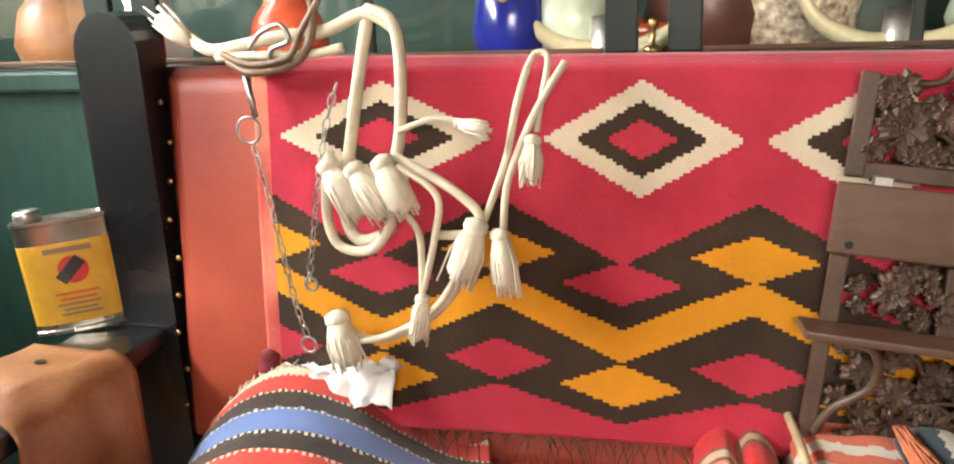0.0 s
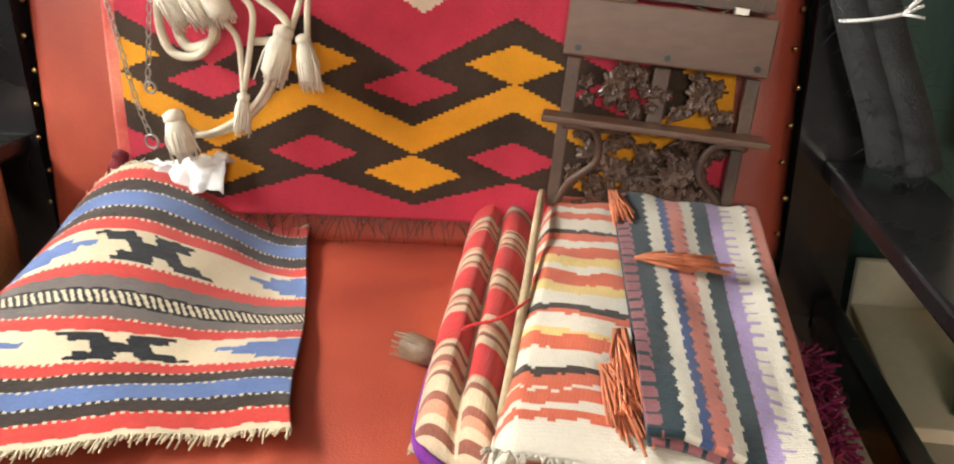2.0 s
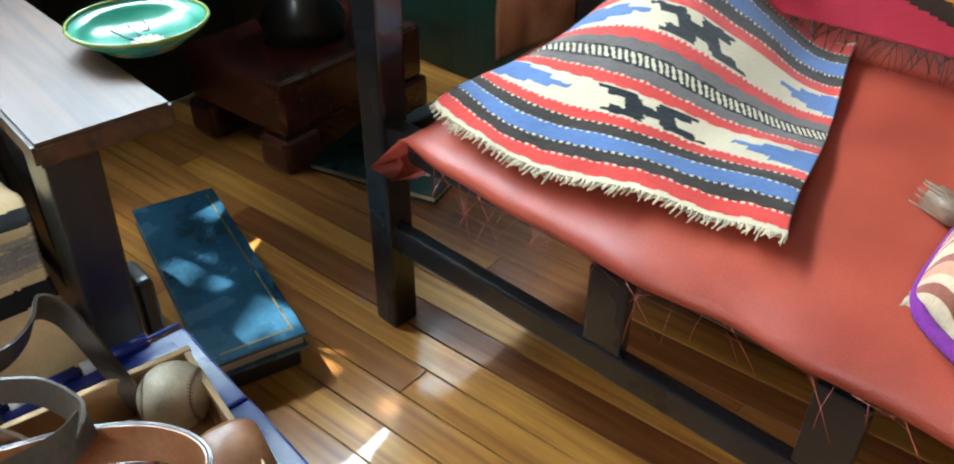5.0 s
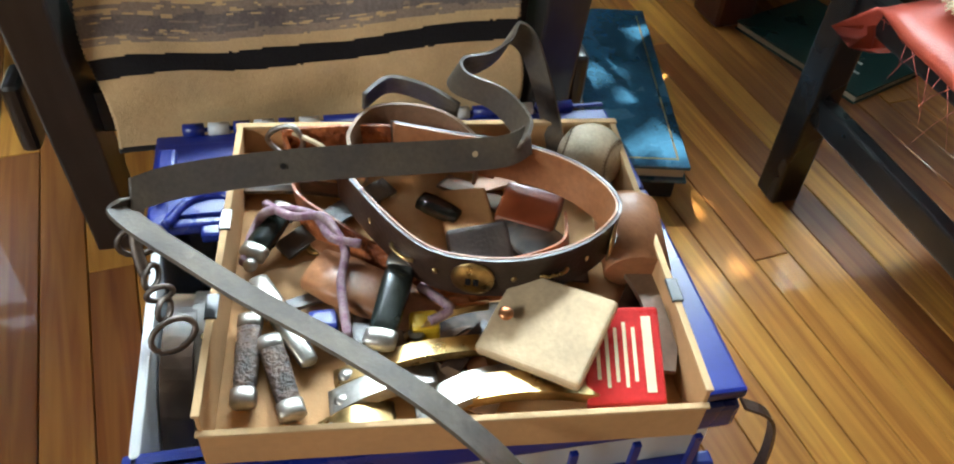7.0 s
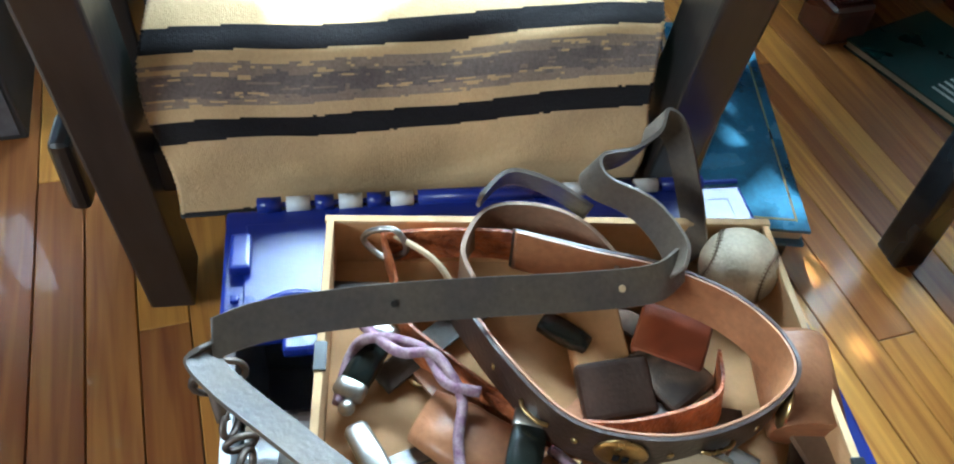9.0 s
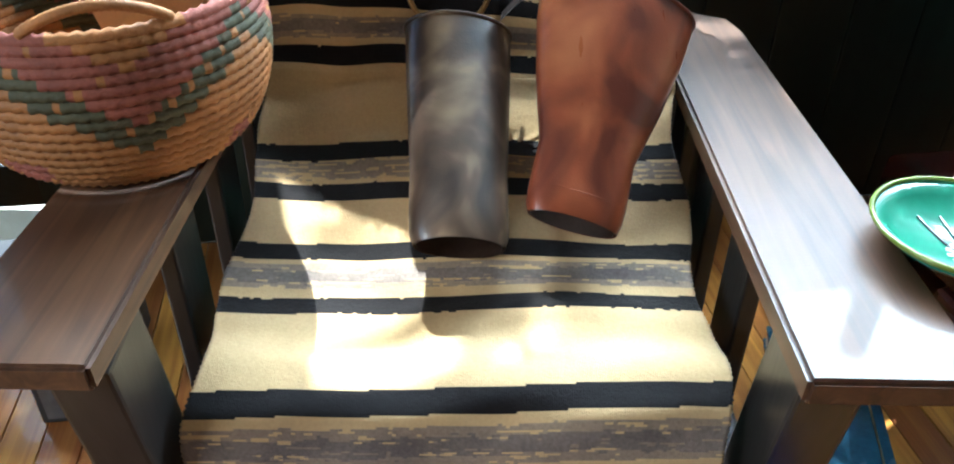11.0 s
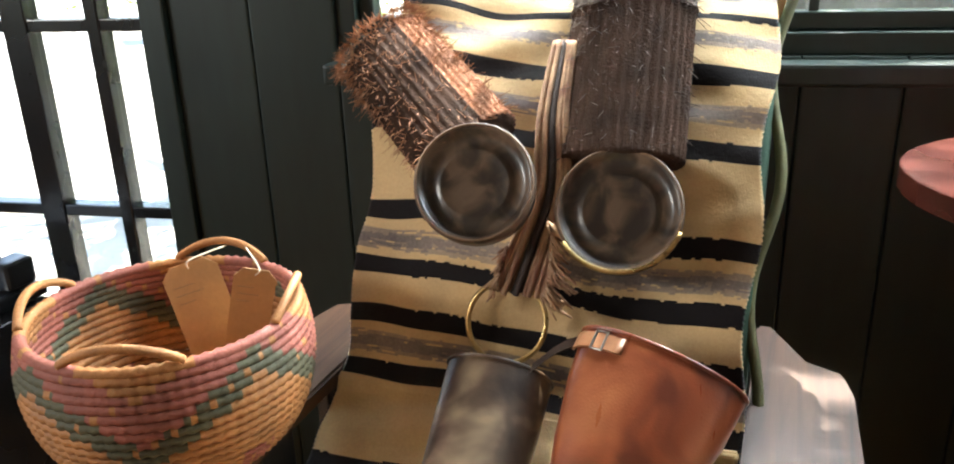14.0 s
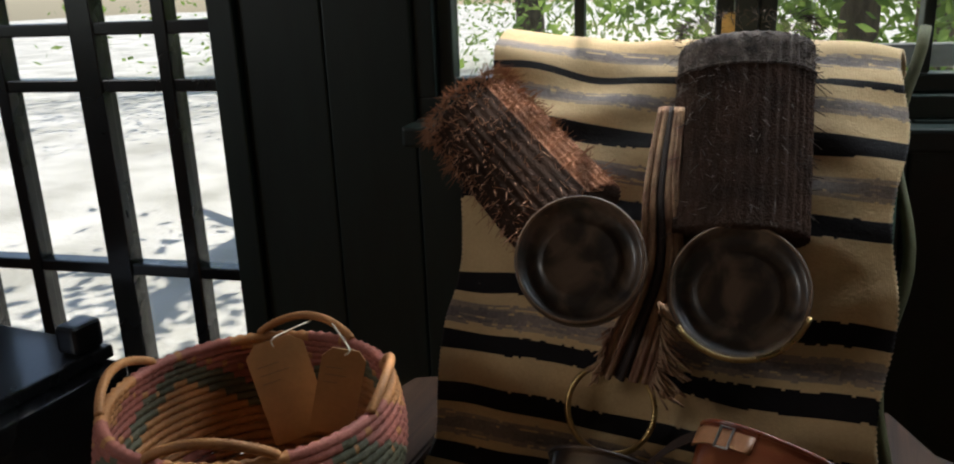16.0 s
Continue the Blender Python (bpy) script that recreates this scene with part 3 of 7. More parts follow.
def mat_dye(u, v):
    d = v * BAND_SUM + 0.0015 * math.sin(u * 90)
    low = 0.0
    for width, c in BANDS:
        if d < low + width:
            vv = (d - low) / width
            if c in (7, 8):
                return motif(u, vv, 0.50 if c == 7 else 0.42)
            if c == 6:
                return 3 if int(u * 95 + vv * 3.0) % 2 else 5
            if c in (0, 1, 2) and (width - (d - low)) < 0.0065:
                return 3 if int(u * 100) % 2 else c
            return c
        low += width
    return 3


cloth("mat_field", mat_shape, mat_dye, 200, 230, 0.005, [S_RED, S_BROWN, S_BLUE, S_CREAM, S_GREY, S_BLACK], mat)

# ---- Morris chair ----
CH = pose(0, 0, 0)
chair = thing("morris_chair", (-0.85, -0.17, 0), "dark oak reclining armchair with green velvet cushions", "chair")
YL0, YL1, YR0, YR1 = -0.575, -0.44, 0.088, 0.228


def arm(y0, y1, inner):
    """A flat arm with a stepped, rounded rear end."""
    out = bmesh.new()
    w = y1 - y0
    a, b = (y0, y1) if inner > 0 else (y1, y0)
    edge = [(-0.435, a), (-0.435, b), (-1.12, b + (a - b) * 0.12), (-1.17, b + (a - b) * 0.20), (-1.19, b + (a - b) * 0.5), (-1.25, b + (a - b) * 0.72), (-1.285, b + (a - b) * 0.85), (-1.285, a)]
    vs = [[out.verts.new((x, y, z)) for x, y in edge] for z in (0.553, 0.580)]
    out.faces.new(vs[0])
    out.faces.new(vs[1][::-1])
    for i in range(len(edge)):
        j = (i + 1) % len(edge)
        out.faces.new((vs[0][j], vs[0][i], vs[1][i], vs[1][j]))
    bmesh.ops.recalc_face_normals(out, faces=out.faces)
    bmesh.ops.bevel(out, geom=[e for e in out.edges], offset=0.004, segments=2, affect="EDGES")
    return out


part("armrest", arm(YL0, YL1, -1), M_OAK, chair, "worn brown oak arm")
part("armrest", arm(YR0, YR1, 1), M_OAK, chair, "worn oak arm with a pale sheen")
for y0, y1 in ((YL0 + 0.07, YL1 + 0.004), (YR0 - 0.004, YR1 - 0.06)):
    yc = (y0 + y1) / 2
    part("leg", beam((-0.575, yc, 0.035), (-0.50, yc, 0.552), 0.075, 0.055, 0.004, (0, 1, 0)), M_BLACKWOOD, chair)
    part("leg", beam((-1.20, yc, 0.035), (-1.16, yc, 0.552), 0.07, 0.05, 0.004, (0, 1, 0)), M_BLACKWOOD, chair)
    for xx in (-0.70, -0.86, -1.02):
        part("slat", block((xx - 0.035, yc - 0.01, 0.27), (xx + 0.035, yc + 0.01, 0.553), 0.003), M_BLACKWOOD, chair)
    part("side_rail", block((-1.17, yc - 0.02, 0.22), (-0.56, yc + 0.02, 0.29), 0.004), M_BLACKWOOD, chair)
    for xx in (-0.575, -1.2):
        cst = part("caster", lathe([(0.0, -0.012), (0.018, -0.012), (0.02, -0.006), (0.02, 0.006), (0.018, 0.012), (0, 0.012)], 14, m=pose(xx, yc, 0.02, 90)), M_IRON, chair, "small iron caster", True)
part("front_rail", block((-0.58, YL1 - 0.01, 0.23), (-0.545, YR0 + 0.01, 0.29), 0.004), M_BLACKWOOD, chair)
part("back_rail", block((-1.19, YL1 - 0.01, 0.22), (-1.15, YR0 + 0.01, 0.30), 0.004), M_BLACKWOOD, chair)
for yy in (-0.538, 0.182):
    part("stretcher_end", block((-0.61, yy - 0.012, 0.20), (-0.55, yy + 0.012, 0.30), 0.011, seg=3), M_BLACKWOOD, chair)
M_CUSH = surface("green_velvet", (0.03, 0.075, 0.045), 0.85, 0, 0.35, 8, 300, 0.3)
M_OLIVE = surface("olive_piping", (0.12, 0.12, 0.05), 0.7, 0, 0.3, 20, 300, 0.3)
sc = block((-1.0, -0.435, 0.29), (-0.54, 0.085, 0.405), 0.04, seg=4)
part("seat_cushion", sc, M_CUSH, chair, "green velvet seat cushion", True)
bcx = block((-0.04, -0.435, 0), (0.045, 0.085, 0.60), 0.03, seg=4)
part("back_cushion", bcx, M_CUSH, chair, "green cushion with olive piping", True, pose(-1.045, 0, 0.47, 0, -25, 0))
for yy in (-0.432, 0.09):
    pts = [(-1.02 - 0.30 * t, yy + 0.012 * math.sin(t * 14), 0.50 + 0.58 * t) for t in [i / 24 for i in range(25)]]
    part("piping", tube(pts, 0.007, 8), M_OLIVE, chair, smooth=True)
for yy in (-0.40, 0.05):
    part("back_post", beam((-1.10, yy, 0.30), (-1.385, yy, 1.04), 0.05, 0.03, 0.004, (0, 1, 0)), M_BLACKWOOD, chair)

# ---- striped blanket over the chair ----
PROFILE = [(-0.515, 0.222), (-0.512, 0.30), (-0.515, 0.375), (-0.528, 0.425), (-0.57, 0.447), (-0.63, 0.446), (-0.70, 0.455), (-0.76, 0.474), (-0.83, 0.50), (-0.90, 0.535), (-0.955, 0.585), (-1.0, 0.65), (-1.045, 0.735), (-1.085, 0.815), (-1.125, 0.89), (-1.19, 0.98), (-1.26, 1.052), (-1.30, 1.072), (-1.34, 1.055), (-1.352, 1.0)]
LINE = spline([(x, 0, z) for x, z in PROFILE], 8)
ARC = [0.0]
for p, q in zip(LINE, LINE[1:]):
    ARC.append(ARC[-1] + (q - p).length)


def on_line(s):
    for i in range(len(LINE) - 1):
        if ARC[i + 1] >= s or i == len(LINE) - 2:
            t = (s - ARC[i]) / (ARC[i + 1] - ARC[i])
            return LINE[i].lerp(LINE[i + 1], min(max(t, 0), 1))


BW = [-0.425, 0.082]


def blanket_shape(u, v):
    p = on_line(v * ARC[-1])
    y = BW[0] + (BW[1] - BW[0]) * u
    lift = 0.007 * math.sin(u * 8 + v * 9) + 0.006 * wob(u * 6, v * 14, 3) + 0.006 * wob(u * 5, v * 30, 9)
    sag = 0.016 * math.sin(math.pi * u) if p.x > -0.6 else 0.0
    return (p.x + lift * 0.7, y + 0.006 * math.sin(v * 40) + 0.0013 * math.sin(v * 1500) * (1 if min(u, 1 - u) < 0.004 else 0), p.z + lift + 0.010 * (u - 0.4) * (1 if p.x > -0.95 else -2.2))


STRIPES = [(0.004, 0.016, 1), (0.095, 0.026, 1), (0.131, 0.044, 2), (0.164, 0.026, 1), (0.256, 0.022, 1), (0.285, 0.032, 2), (0.309, 0.022, 1), (0.371, 0.024, 1), (0.394, 0.026, 3), (0.413, 0.023, 1), (0.499, 0.023, 1), (0.524, 0.026, 2), (0.549, 0.023, 1), (0.597, 0.024, 1),
           (0.622, 0.028, 2), (0.650, 0.024, 1), (0.735, 0.025, 1), (0.769, 0.026, 2), (0.805, 0.025, 1), (0.843, 0.022, 2), (0.868, 0.010, 1), (0.895, 0.022, 2)]


def blanket_dye(u, v):
    w = v + 0.0016 * wob(u * 5, v * 3, 4) + 0.0006 * wob(u * 70, v * 300, 6) - 0.016 * (u - 0.5) * max(0.0, 1 - abs(v - 0.1) / 0.2)
    for c, wd, k in STRIPES:
        d = abs(w - c) * ARC[-1] / (wd / 2)
        if d < 1:
            if k == 1:
                return 1
            row = int(v * 640)
            soft = 0.55 * wob(u * 9 + row * 7.31, row * 3.17, 9) + 0.45 * wob(u * 38, v * 260, 2)
            if k == 3:
                return 3 if soft > -0.1 else 0
            return (2 if soft > -0.28 else 3) if d < 0.5 + soft * 0.6 else (3 if soft > -0.22 else 0)
    return 0


bl = thing("striped_blanket", (-0.85, -0.17, 0.47), "cream wool blanket with black and grey stripes draped over the armchair", "blanket")
cloth("blanket_field", blanket_shape, blanket_dye, 130, 640, 0.006, [B_CREAM, B_BLACK, B_GREY, B_TAUPE], bl)

# ---- more materials ----
M_CARVED = surface("carved_walnut", (0.095, 0.052, 0.034), 0.5, 0, 0.4, 14, 160, 0.35, coat=0.1)
M_WALNUT = surface("plain_walnut", (0.15, 0.075, 0.045), 0.45, 0, 0.35, 6, 90, 0.2, (0.3, 1, 1), 0.15)
M_ROPE = surface("cotton_cord", (0.66, 0.58, 0.43), 0.9, 0, 0.22, 30, 500, 0.7)
M_TASSEL = surface("cotton_fringe", (0.70, 0.63, 0.50), 0.95, 0, 0.2, 60, 700, 0.8, (1, 1, 0.2))
M_HAIR = surface("black_horsehair", (0.025, 0.026, 0.026), 0.75, 0, 0.5, 40, 500, 0.9, depth=0.004)
M_RAWHIDE = surface("brown_rawhide", (0.20, 0.12, 0.07), 0.6, 0, 0.35, 20, 200, 0.4)
M_PAPER = surface("white_tissue", (0.80, 0.79, 0.77), 0.8, 0, 0.06, 12, 120, 0.3)
M_MAROON = surface("maroon_yarn", (0.16, 0.012, 0.02), 0.95, 0, 0.35, 50, 600, 0.8)
M_TAN = surface("tan_saddle_leather", (0.33, 0.15, 0.065), 0.42, 0, 0.4, 9, 160, 0.3, coat=0.1, hue=(0.20, 0.075, 0.03))


def rubbed_leather(name, light, mid, dark, rough=0.25, scale=7.0):
    """Polished hide: broad cloudy rubbing, thin scratches and fine pores."""
    m, n, l, b = shader(name)
    co = n.new("ShaderNodeTexCoord")
    cloud, scratch, pore = n.new("ShaderNodeTexNoise"), n.new("ShaderNodeTexNoise"), n.new("ShaderNodeTexVoronoi")
    cloud.inputs["Scale"].default_value, cloud.inputs["Detail"].default_value, cloud.inputs["Distortion"].default_value = scale, 3, 0.6
    stretch = n.new("ShaderNodeMapping")
    stretch.inputs["Scale"].default_value = (20, 90, 20)
    l.new(co.outputs["Object"], stretch.inputs[0])
    l.new(stretch.outputs[0], scratch.inputs[0])
    scratch.inputs["Scale"].default_value, scratch.inputs["Detail"].default_value = 1.0, 4
    pore.inputs["Scale"].default_value = 420
    l.new(co.outputs["Object"], cloud.inputs[0])
    l.new(co.outputs["Object"], pore.inputs[0])
    ramp = n.new("ShaderNodeValToRGB")
    e = ramp.color_ramp.elements
    e[0].position, e[1].position = 0.38, 0.62
    e[0].color, e[1].color = (*dark, 1), (*light, 1)
    e.new(0.49).color = (*mid, 1)
    l.new(cloud.outputs[0], ramp.inputs[0])
    mix = n.new("ShaderNodeMix")
    mix.data_type, mix.blend_type = "RGBA", "OVERLAY"
    mix.inputs[0].default_value = 0.04
    l.new(ramp.outputs[0], mix.inputs[6])
    l.new(scratch.outputs[0], mix.inputs[7])
    l.new(mix.outputs[2], b.inputs["Base Color"])
    rr = n.new("ShaderNodeMapRange")
    rr.inputs[3].default_value, rr.inputs[4].default_value = rough - 0.02, rough + 0.06
    l.new(scratch.outputs[0], rr.inputs[0])
    l.new(rr.outputs[0], b.inputs["Roughness"])
    b.inputs["Coat Weight"].default_value, b.inputs["Coat Roughness"].default_value = 0.4, 0.16
    bp = n.new("ShaderNodeBump")
    bp.inputs["Strength"].default_value, bp.inputs["Distance"].default_value = 0.12, 0.001
    l.new(pore.outputs[0], bp.inputs["Height"])
    l.new(bp.outputs[0], b.inputs["Normal"])
    return m


M_RUSSET = rubbed_leather("russet_gaiter_leather", (0.30, 0.095, 0.035), (0.185, 0.042, 0.015), (0.085, 0.018, 0.008), 0.27, 9)
M_DARKLEATHER = rubbed_leather("dark_scuffed_leather", (0.24, 0.165, 0.10), (0.075, 0.046, 0.030), (0.030, 0.018, 0.012), 0.34, 11)
M_STRAP = surface("grey_brown_strap", (0.085, 0.066, 0.045), 0.42, 0, 0.45, 18, 200, 0.3, hue=(0.065, 0.055, 0.05))
M_BELTBLACK = surface("black_brown_belt", (0.038, 0.020, 0.013), 0.36, 0, 0.4, 15, 240, 0.25, coat=0.1)
M_TOOLED = surface("tooled_orange_leather", (0.44, 0.14, 0.045), 0.42, 0, 0.5, 45, 200, 0.8, hue=(0.16, 0.04, 0.015), depth=0.004)
M_CARD = surface("cardboard", (0.46, 0.26, 0.11), 0.85, 0, 0.15, 8, 120, 0.2)
M_CARDEDGE = surface("pale_cardboard_edge", (0.48, 0.32, 0.16), 0.85, 0, 0.12, 20, 200, 0.2)
M_BLUE = surface("blue_plastic", (0.012, 0.024, 0.22), 0.3, 0, 0.15, 10, 200, 0.06)
M_CLEAR = surface("milky_clear_plastic", (0.62, 0.64, 0.66), 0.35, 0, 0.08, 5, 90, 0.05)
M_BALL = surface("grubby_ball_leather", (0.70, 0.60, 0.44), 0.55, 0, 0.35, 22, 260, 0.3, hue=(0.46, 0.38, 0.26))
M_BONE = surface("jigged_bone", (0.10, 0.06, 0.04), 0.4, 0, 0.6, 90, 260, 1.0, hue=(0.03, 0.02, 0.016), depth=0.004)
M_BLACKPLASTIC = surface("black_green_scale", (0.012, 0.016, 0.013), 0.22, 0, 0.3, 20, 150, 0.05, coat=0.3)
M_PURPLE = surface("purple_flecked_cord", (0.16, 0.08, 0.13), 0.85, 0, 0.6, 130, 400, 0.5, hue=(0.34, 0.25, 0.26))
M_YELLOW = surface("yellow_plastic", (0.75, 0.48, 0.02), 0.4, 0, 0.15, 20, 100, 0.1)
M_REDTIN = surface("red_tin_paint", (0.55, 0.03, 0.03), 0.3, 0, 0.25, 25, 200, 0.1, coat=0.2)
M_BONEWHITE = surface("printed_cream_ink", (0.78, 0.68, 0.45), 0.5, 0, 0.1, 40, 200, 0)
M_TAG = surface("buff_card_tag", (0.55, 0.31, 0.13), 0.8, 0, 0.14, 14, 160, 0.15)
M_INK = surface("faded_ink", (0.26, 0.17, 0.10), 0.8, 0, 0.1, 40, 200, 0)
M_HIDE = surface("buff_hide", (0.50, 0.37, 0.22), 0.75, 0, 0.25, 16, 200, 0.25)
M_COPPER = surface("copper_snap", (0.55, 0.24, 0.11), 0.3, 1.0, 0.3, 40, 200, 0.1)
M_TEALGLAZE = surface("green_glaze", (0.045, 0.24, 0.15), 0.22, 0, 0.3, 8, 60, 0.04, coat=0.4)
M_REDGLAZE = surface("orange_red_glaze", (0.60, 0.085, 0.03), 0.25, 0, 0.2, 8, 60, 0.04, coat=0.4)
M_BOOK = surface("navy_book_cloth", (0.028, 0.090, 0.155), 0.26, 0, 0.6, 9, 150, 0.08, coat=0.9)
M_BOOKGREEN = surface("dark_green_cover", (0.008, 0.045, 0.042), 0.3, 0, 0.3, 9, 150, 0.06, coat=0.3)
M_PAGES = surface("book_pages", (0.55, 0.46, 0.33), 0.85, 0, 0.2, 6, 300, 0.2, (0.3, 0.3, 6))
M_MAHOG = surface("red_mahogany", (0.077, 0.018, 0.011), 0.26, 0, 0.4, 5, 70, 0.08, (0.3, 1, 1), 0.5)
M_KNIT = surface("brown_knit_wool", (0.055, 0.030, 0.020), 0.95, 0, 0.45, 25, 420, 0.9, depth=0.004)
M_KNITGREY = surface("grey_knit_cuff", (0.17, 0.135, 0.115), 0.95, 0, 0.5, 60, 420, 0.9, hue=(0.06, 0.05, 0.045), depth=0.004)
M_KNITRUST = surface("rust_knit_side", (0.22, 0.095, 0.05), 0.95, 0, 0.4, 40, 420, 0.9, depth=0.004)
# rust fibres, their colour paled to carry the sun on the sleeve
M_SUNLIT_FLUFF = surface("sunlit_rust_fluff", (0.40, 0.20, 0.11), 0.95, 0, 0.3, 40, 420, 0)
for knit in (M_KNIT, M_KNITGREY, M_KNITRUST):
    knit.node_tree.nodes["Principled BSDF"].inputs["Specular IOR Level"].default_value = 0.1
M_CAPLEATHER = rubbed_leather("hard_dark_leather_cup", (0.13, 0.085, 0.055), (0.058, 0.038, 0.025), (0.024, 0.016, 0.012), 0.40, 26)
M_CINCH = surface("horsehair_cinch", (0.40, 0.26, 0.15), 0.95, 0, 0.5, 50, 500, 0.8, (1, 1, 0.25), hue=(0.18, 0.08, 0.05))
M_CINCHDARK = surface("dark_cinch_cord", (0.05, 0.035, 0.03), 0.95, 0, 0.4, 50, 500, 0.8)
M_COIL = surface("coiled_straw", (0.41, 0.175, 0.052), 0.7, 0, 0.3, 20, 300, 0.5)
M_COILROSE = surface("rose_dyed_straw", (0.31, 0.095, 0.065), 0.75, 0, 0.35, 20, 300, 0.5)
M_COILGREEN = surface("green_dyed_straw", (0.095, 0.09, 0.048), 0.75, 0, 0.35, 20, 300, 0.5)
M_SERW = weave("bundle_white", (0.60, 0.55, 0.45), 1, 0.004, 0.1)
M_SERT = weave("bundle_dark_teal", (0.022, 0.040, 0.048), 1, 0.004, 0.25)
M_SERB = weave("bundle_blue", (0.05, 0.08, 0.20), 1, 0.004, 0.2)
M_SERP = weave("bundle_pink", (0.62, 0.20, 0.15), 1, 0.004, 0.2)
M_SERV = weave("bundle_lilac", (0.33, 0.24, 0.42), 1, 0.004, 0.2)
M_SERR = weave("bundle_rose", (0.28, 0.10, 0.11), 1, 0.004, 0.3)
M_ORA = weave("blanket_coral", (0.58, 0.12, 0.06), 0, 0.004, 0.2)
M_YEL = weave("blanket_straw", (0.66, 0.47, 0.18), 0, 0.004, 0.2)
M_ORFR = surface("coral_yarn_fringe", (0.62, 0.19, 0.09), 0.95, 0, 0.25, 60, 500, 0.8)
M_VIO = surface("violet_yarn", (0.17, 0.015, 0.22), 0.95, 0, 0.3, 60, 500, 0.8)
M_MAG = surface("magenta_yarn", (0.20, 0.008, 0.06), 0.95, 0, 0.3, 60, 500, 0.8)
M_PRED = weave("pouch_red", (0.52, 0.03, 0.03), 0, 0.004, 0.2)


def fringe(name, points, drop, count, mat, parent, rad=0.0012, seed=1, spread=0.012):
    """Loose threads from a line of points."""
    r = random.Random(seed)
    line = spline(points, 12)
    bm = bmesh.new()
    for i in range(count):
        p = line[int((i + r.random()) / count * (len(line) - 1))]
        d = Vector(drop) * r.uniform(0.5, 1.3)
        w = Vector((r.uniform(-1, 1), r.uniform(-1, 1), r.uniform(-0.5, 0.5))) * spread
        tube([p, p + d * 0.5 + w * 0.6, p + d + w], (rad, rad * 0.6), 4, bm=bm)
    return part(name, bm, mat, parent, smooth=True)


def tassel(name, p, q, r, mat, parent, knot=True):
    bm = bmesh.new()
    p, q = Vector(p), Vector(q)
    rr = random.Random(int(abs(p.x * 9999)))
    side = (q - p).orthogonal().normalized()
    other = (q - p).cross(side).normalized()
    for i in range(26):
        a, s = rr.uniform(0, 6.28), rr.uniform(0.3, 1.0) * r
        off = (side * math.cos(a) + other * math.sin(a)) * s
        tube([p + off * 0.35, p.lerp(q, 0.5) + off * 0.95, q + off * rr.uniform(0.7, 1.3) + (q - p) * rr.uniform(-0.12, 0.08)], (0.0022, 0.0012), 5, bm=bm)
    lathe([(r * 0.42, 0), (r * 0.8, (q - p).length * 0.35), (r * 0.8, (q - p).length * 0.8), (r * 0.3, (q - p).length * 0.95)], 10, bm, aim(p, q))
    o = part(name, bm, mat, parent, smooth=True)
    if knot:
        part("knot", lathe([(0.2 * r, -0.3 * r), (0.62 * r, -0.1 * r), (0.66 * r, 0.3 * r), (0.45 * r, 0.62 * r)], 10, m=aim(p, q)), mat, o, smooth=True)
    return o


# ---- fringes of the hanging rug and the mat ----
fringe("fringe", [SET @ Vector((-0.30 + 0.09 * i, back_y(0.48) - 0.02, 0.484)) for i in range(8)], (0.008, -0.03, -0.02), 110, W_BROWN, rug, 0.001, 3, 0.02)
fringe("fringe", [Vector(mat_shape(i / 10, 0.0)) for i in range(11)], (0, -0.012, -0.004), 170, S_CREAM, mat, 0.0016, 5, 0.006)
fringe("fringe", [Vector(mat_shape(i / 10, 1.0)) for i in range(11)], (0, 0.012, 0.002), 150, S_CREAM, mat, 0.0016, 6, 0.006)
fringe("frayed_thread", [SET @ Vector(cushion(i / 12, 0.0)) for i in range(13)], (0.02, -0.012, -0.03), 60, M_TRIMLEATHER, settee, 0.0005, 8, 0.05)["kind"] = "stuff"

# ---- carved wall shelf leaning on the back ----
SH = pose(0.392, 1.222, 0.725, -6, 6.0, 4.5)
carv = thing("carved_wall_shelf", (0.39, 1.2, 0.49), "carved walnut wall shelf with pierced vine leaves", "shelf")


def leaf(s, h, size, turn, d=0.0, bm=None):
    """A lobed vine leaf, domed and thick."""
    out = bmesh.new()
    n = 40
    ring = []
    for i in range(n):
        a = 2 * math.pi * i / n
        r = size * (0.60 + 0.30 * abs(math.cos(2.5 * a)) + 0.10 * math.cos(12.5 * a)) * (1 - 0.25 * (math.cos(a + math.pi / 2) > 0.93))
        ring.append((r * math.cos(a), r * math.sin(a)))
    levels = [(1.0, 0.004), (1.0, -0.002), (0.7, -0.006), (0.2, -0.003)]
    rows = [[out.verts.new((x * k, z, y * k)) for x, y in ring] for k, z in levels]
    for a, b in zip(rows, rows[1:]):
        for j in range(n):
            out.faces.new((a[j], a[(j + 1) % n], b[(j + 1) % n], b[j]))
    out.faces.new(rows[0][::-1])
    out.faces.new(rows[-1])
    bmesh.ops.recalc_face_normals(out, faces=out.faces)
    out.transform(pose(s, d, h, 0, turn, 0))
    return merge(bm, out)


def sp(name, lo, hi, mat=None, label="", b=0.002):
    return part(name, block((lo[0], lo[1], lo[2]), (hi[0], hi[1], hi[2]), b), mat or M_CARVED, carv, label, m=SH)


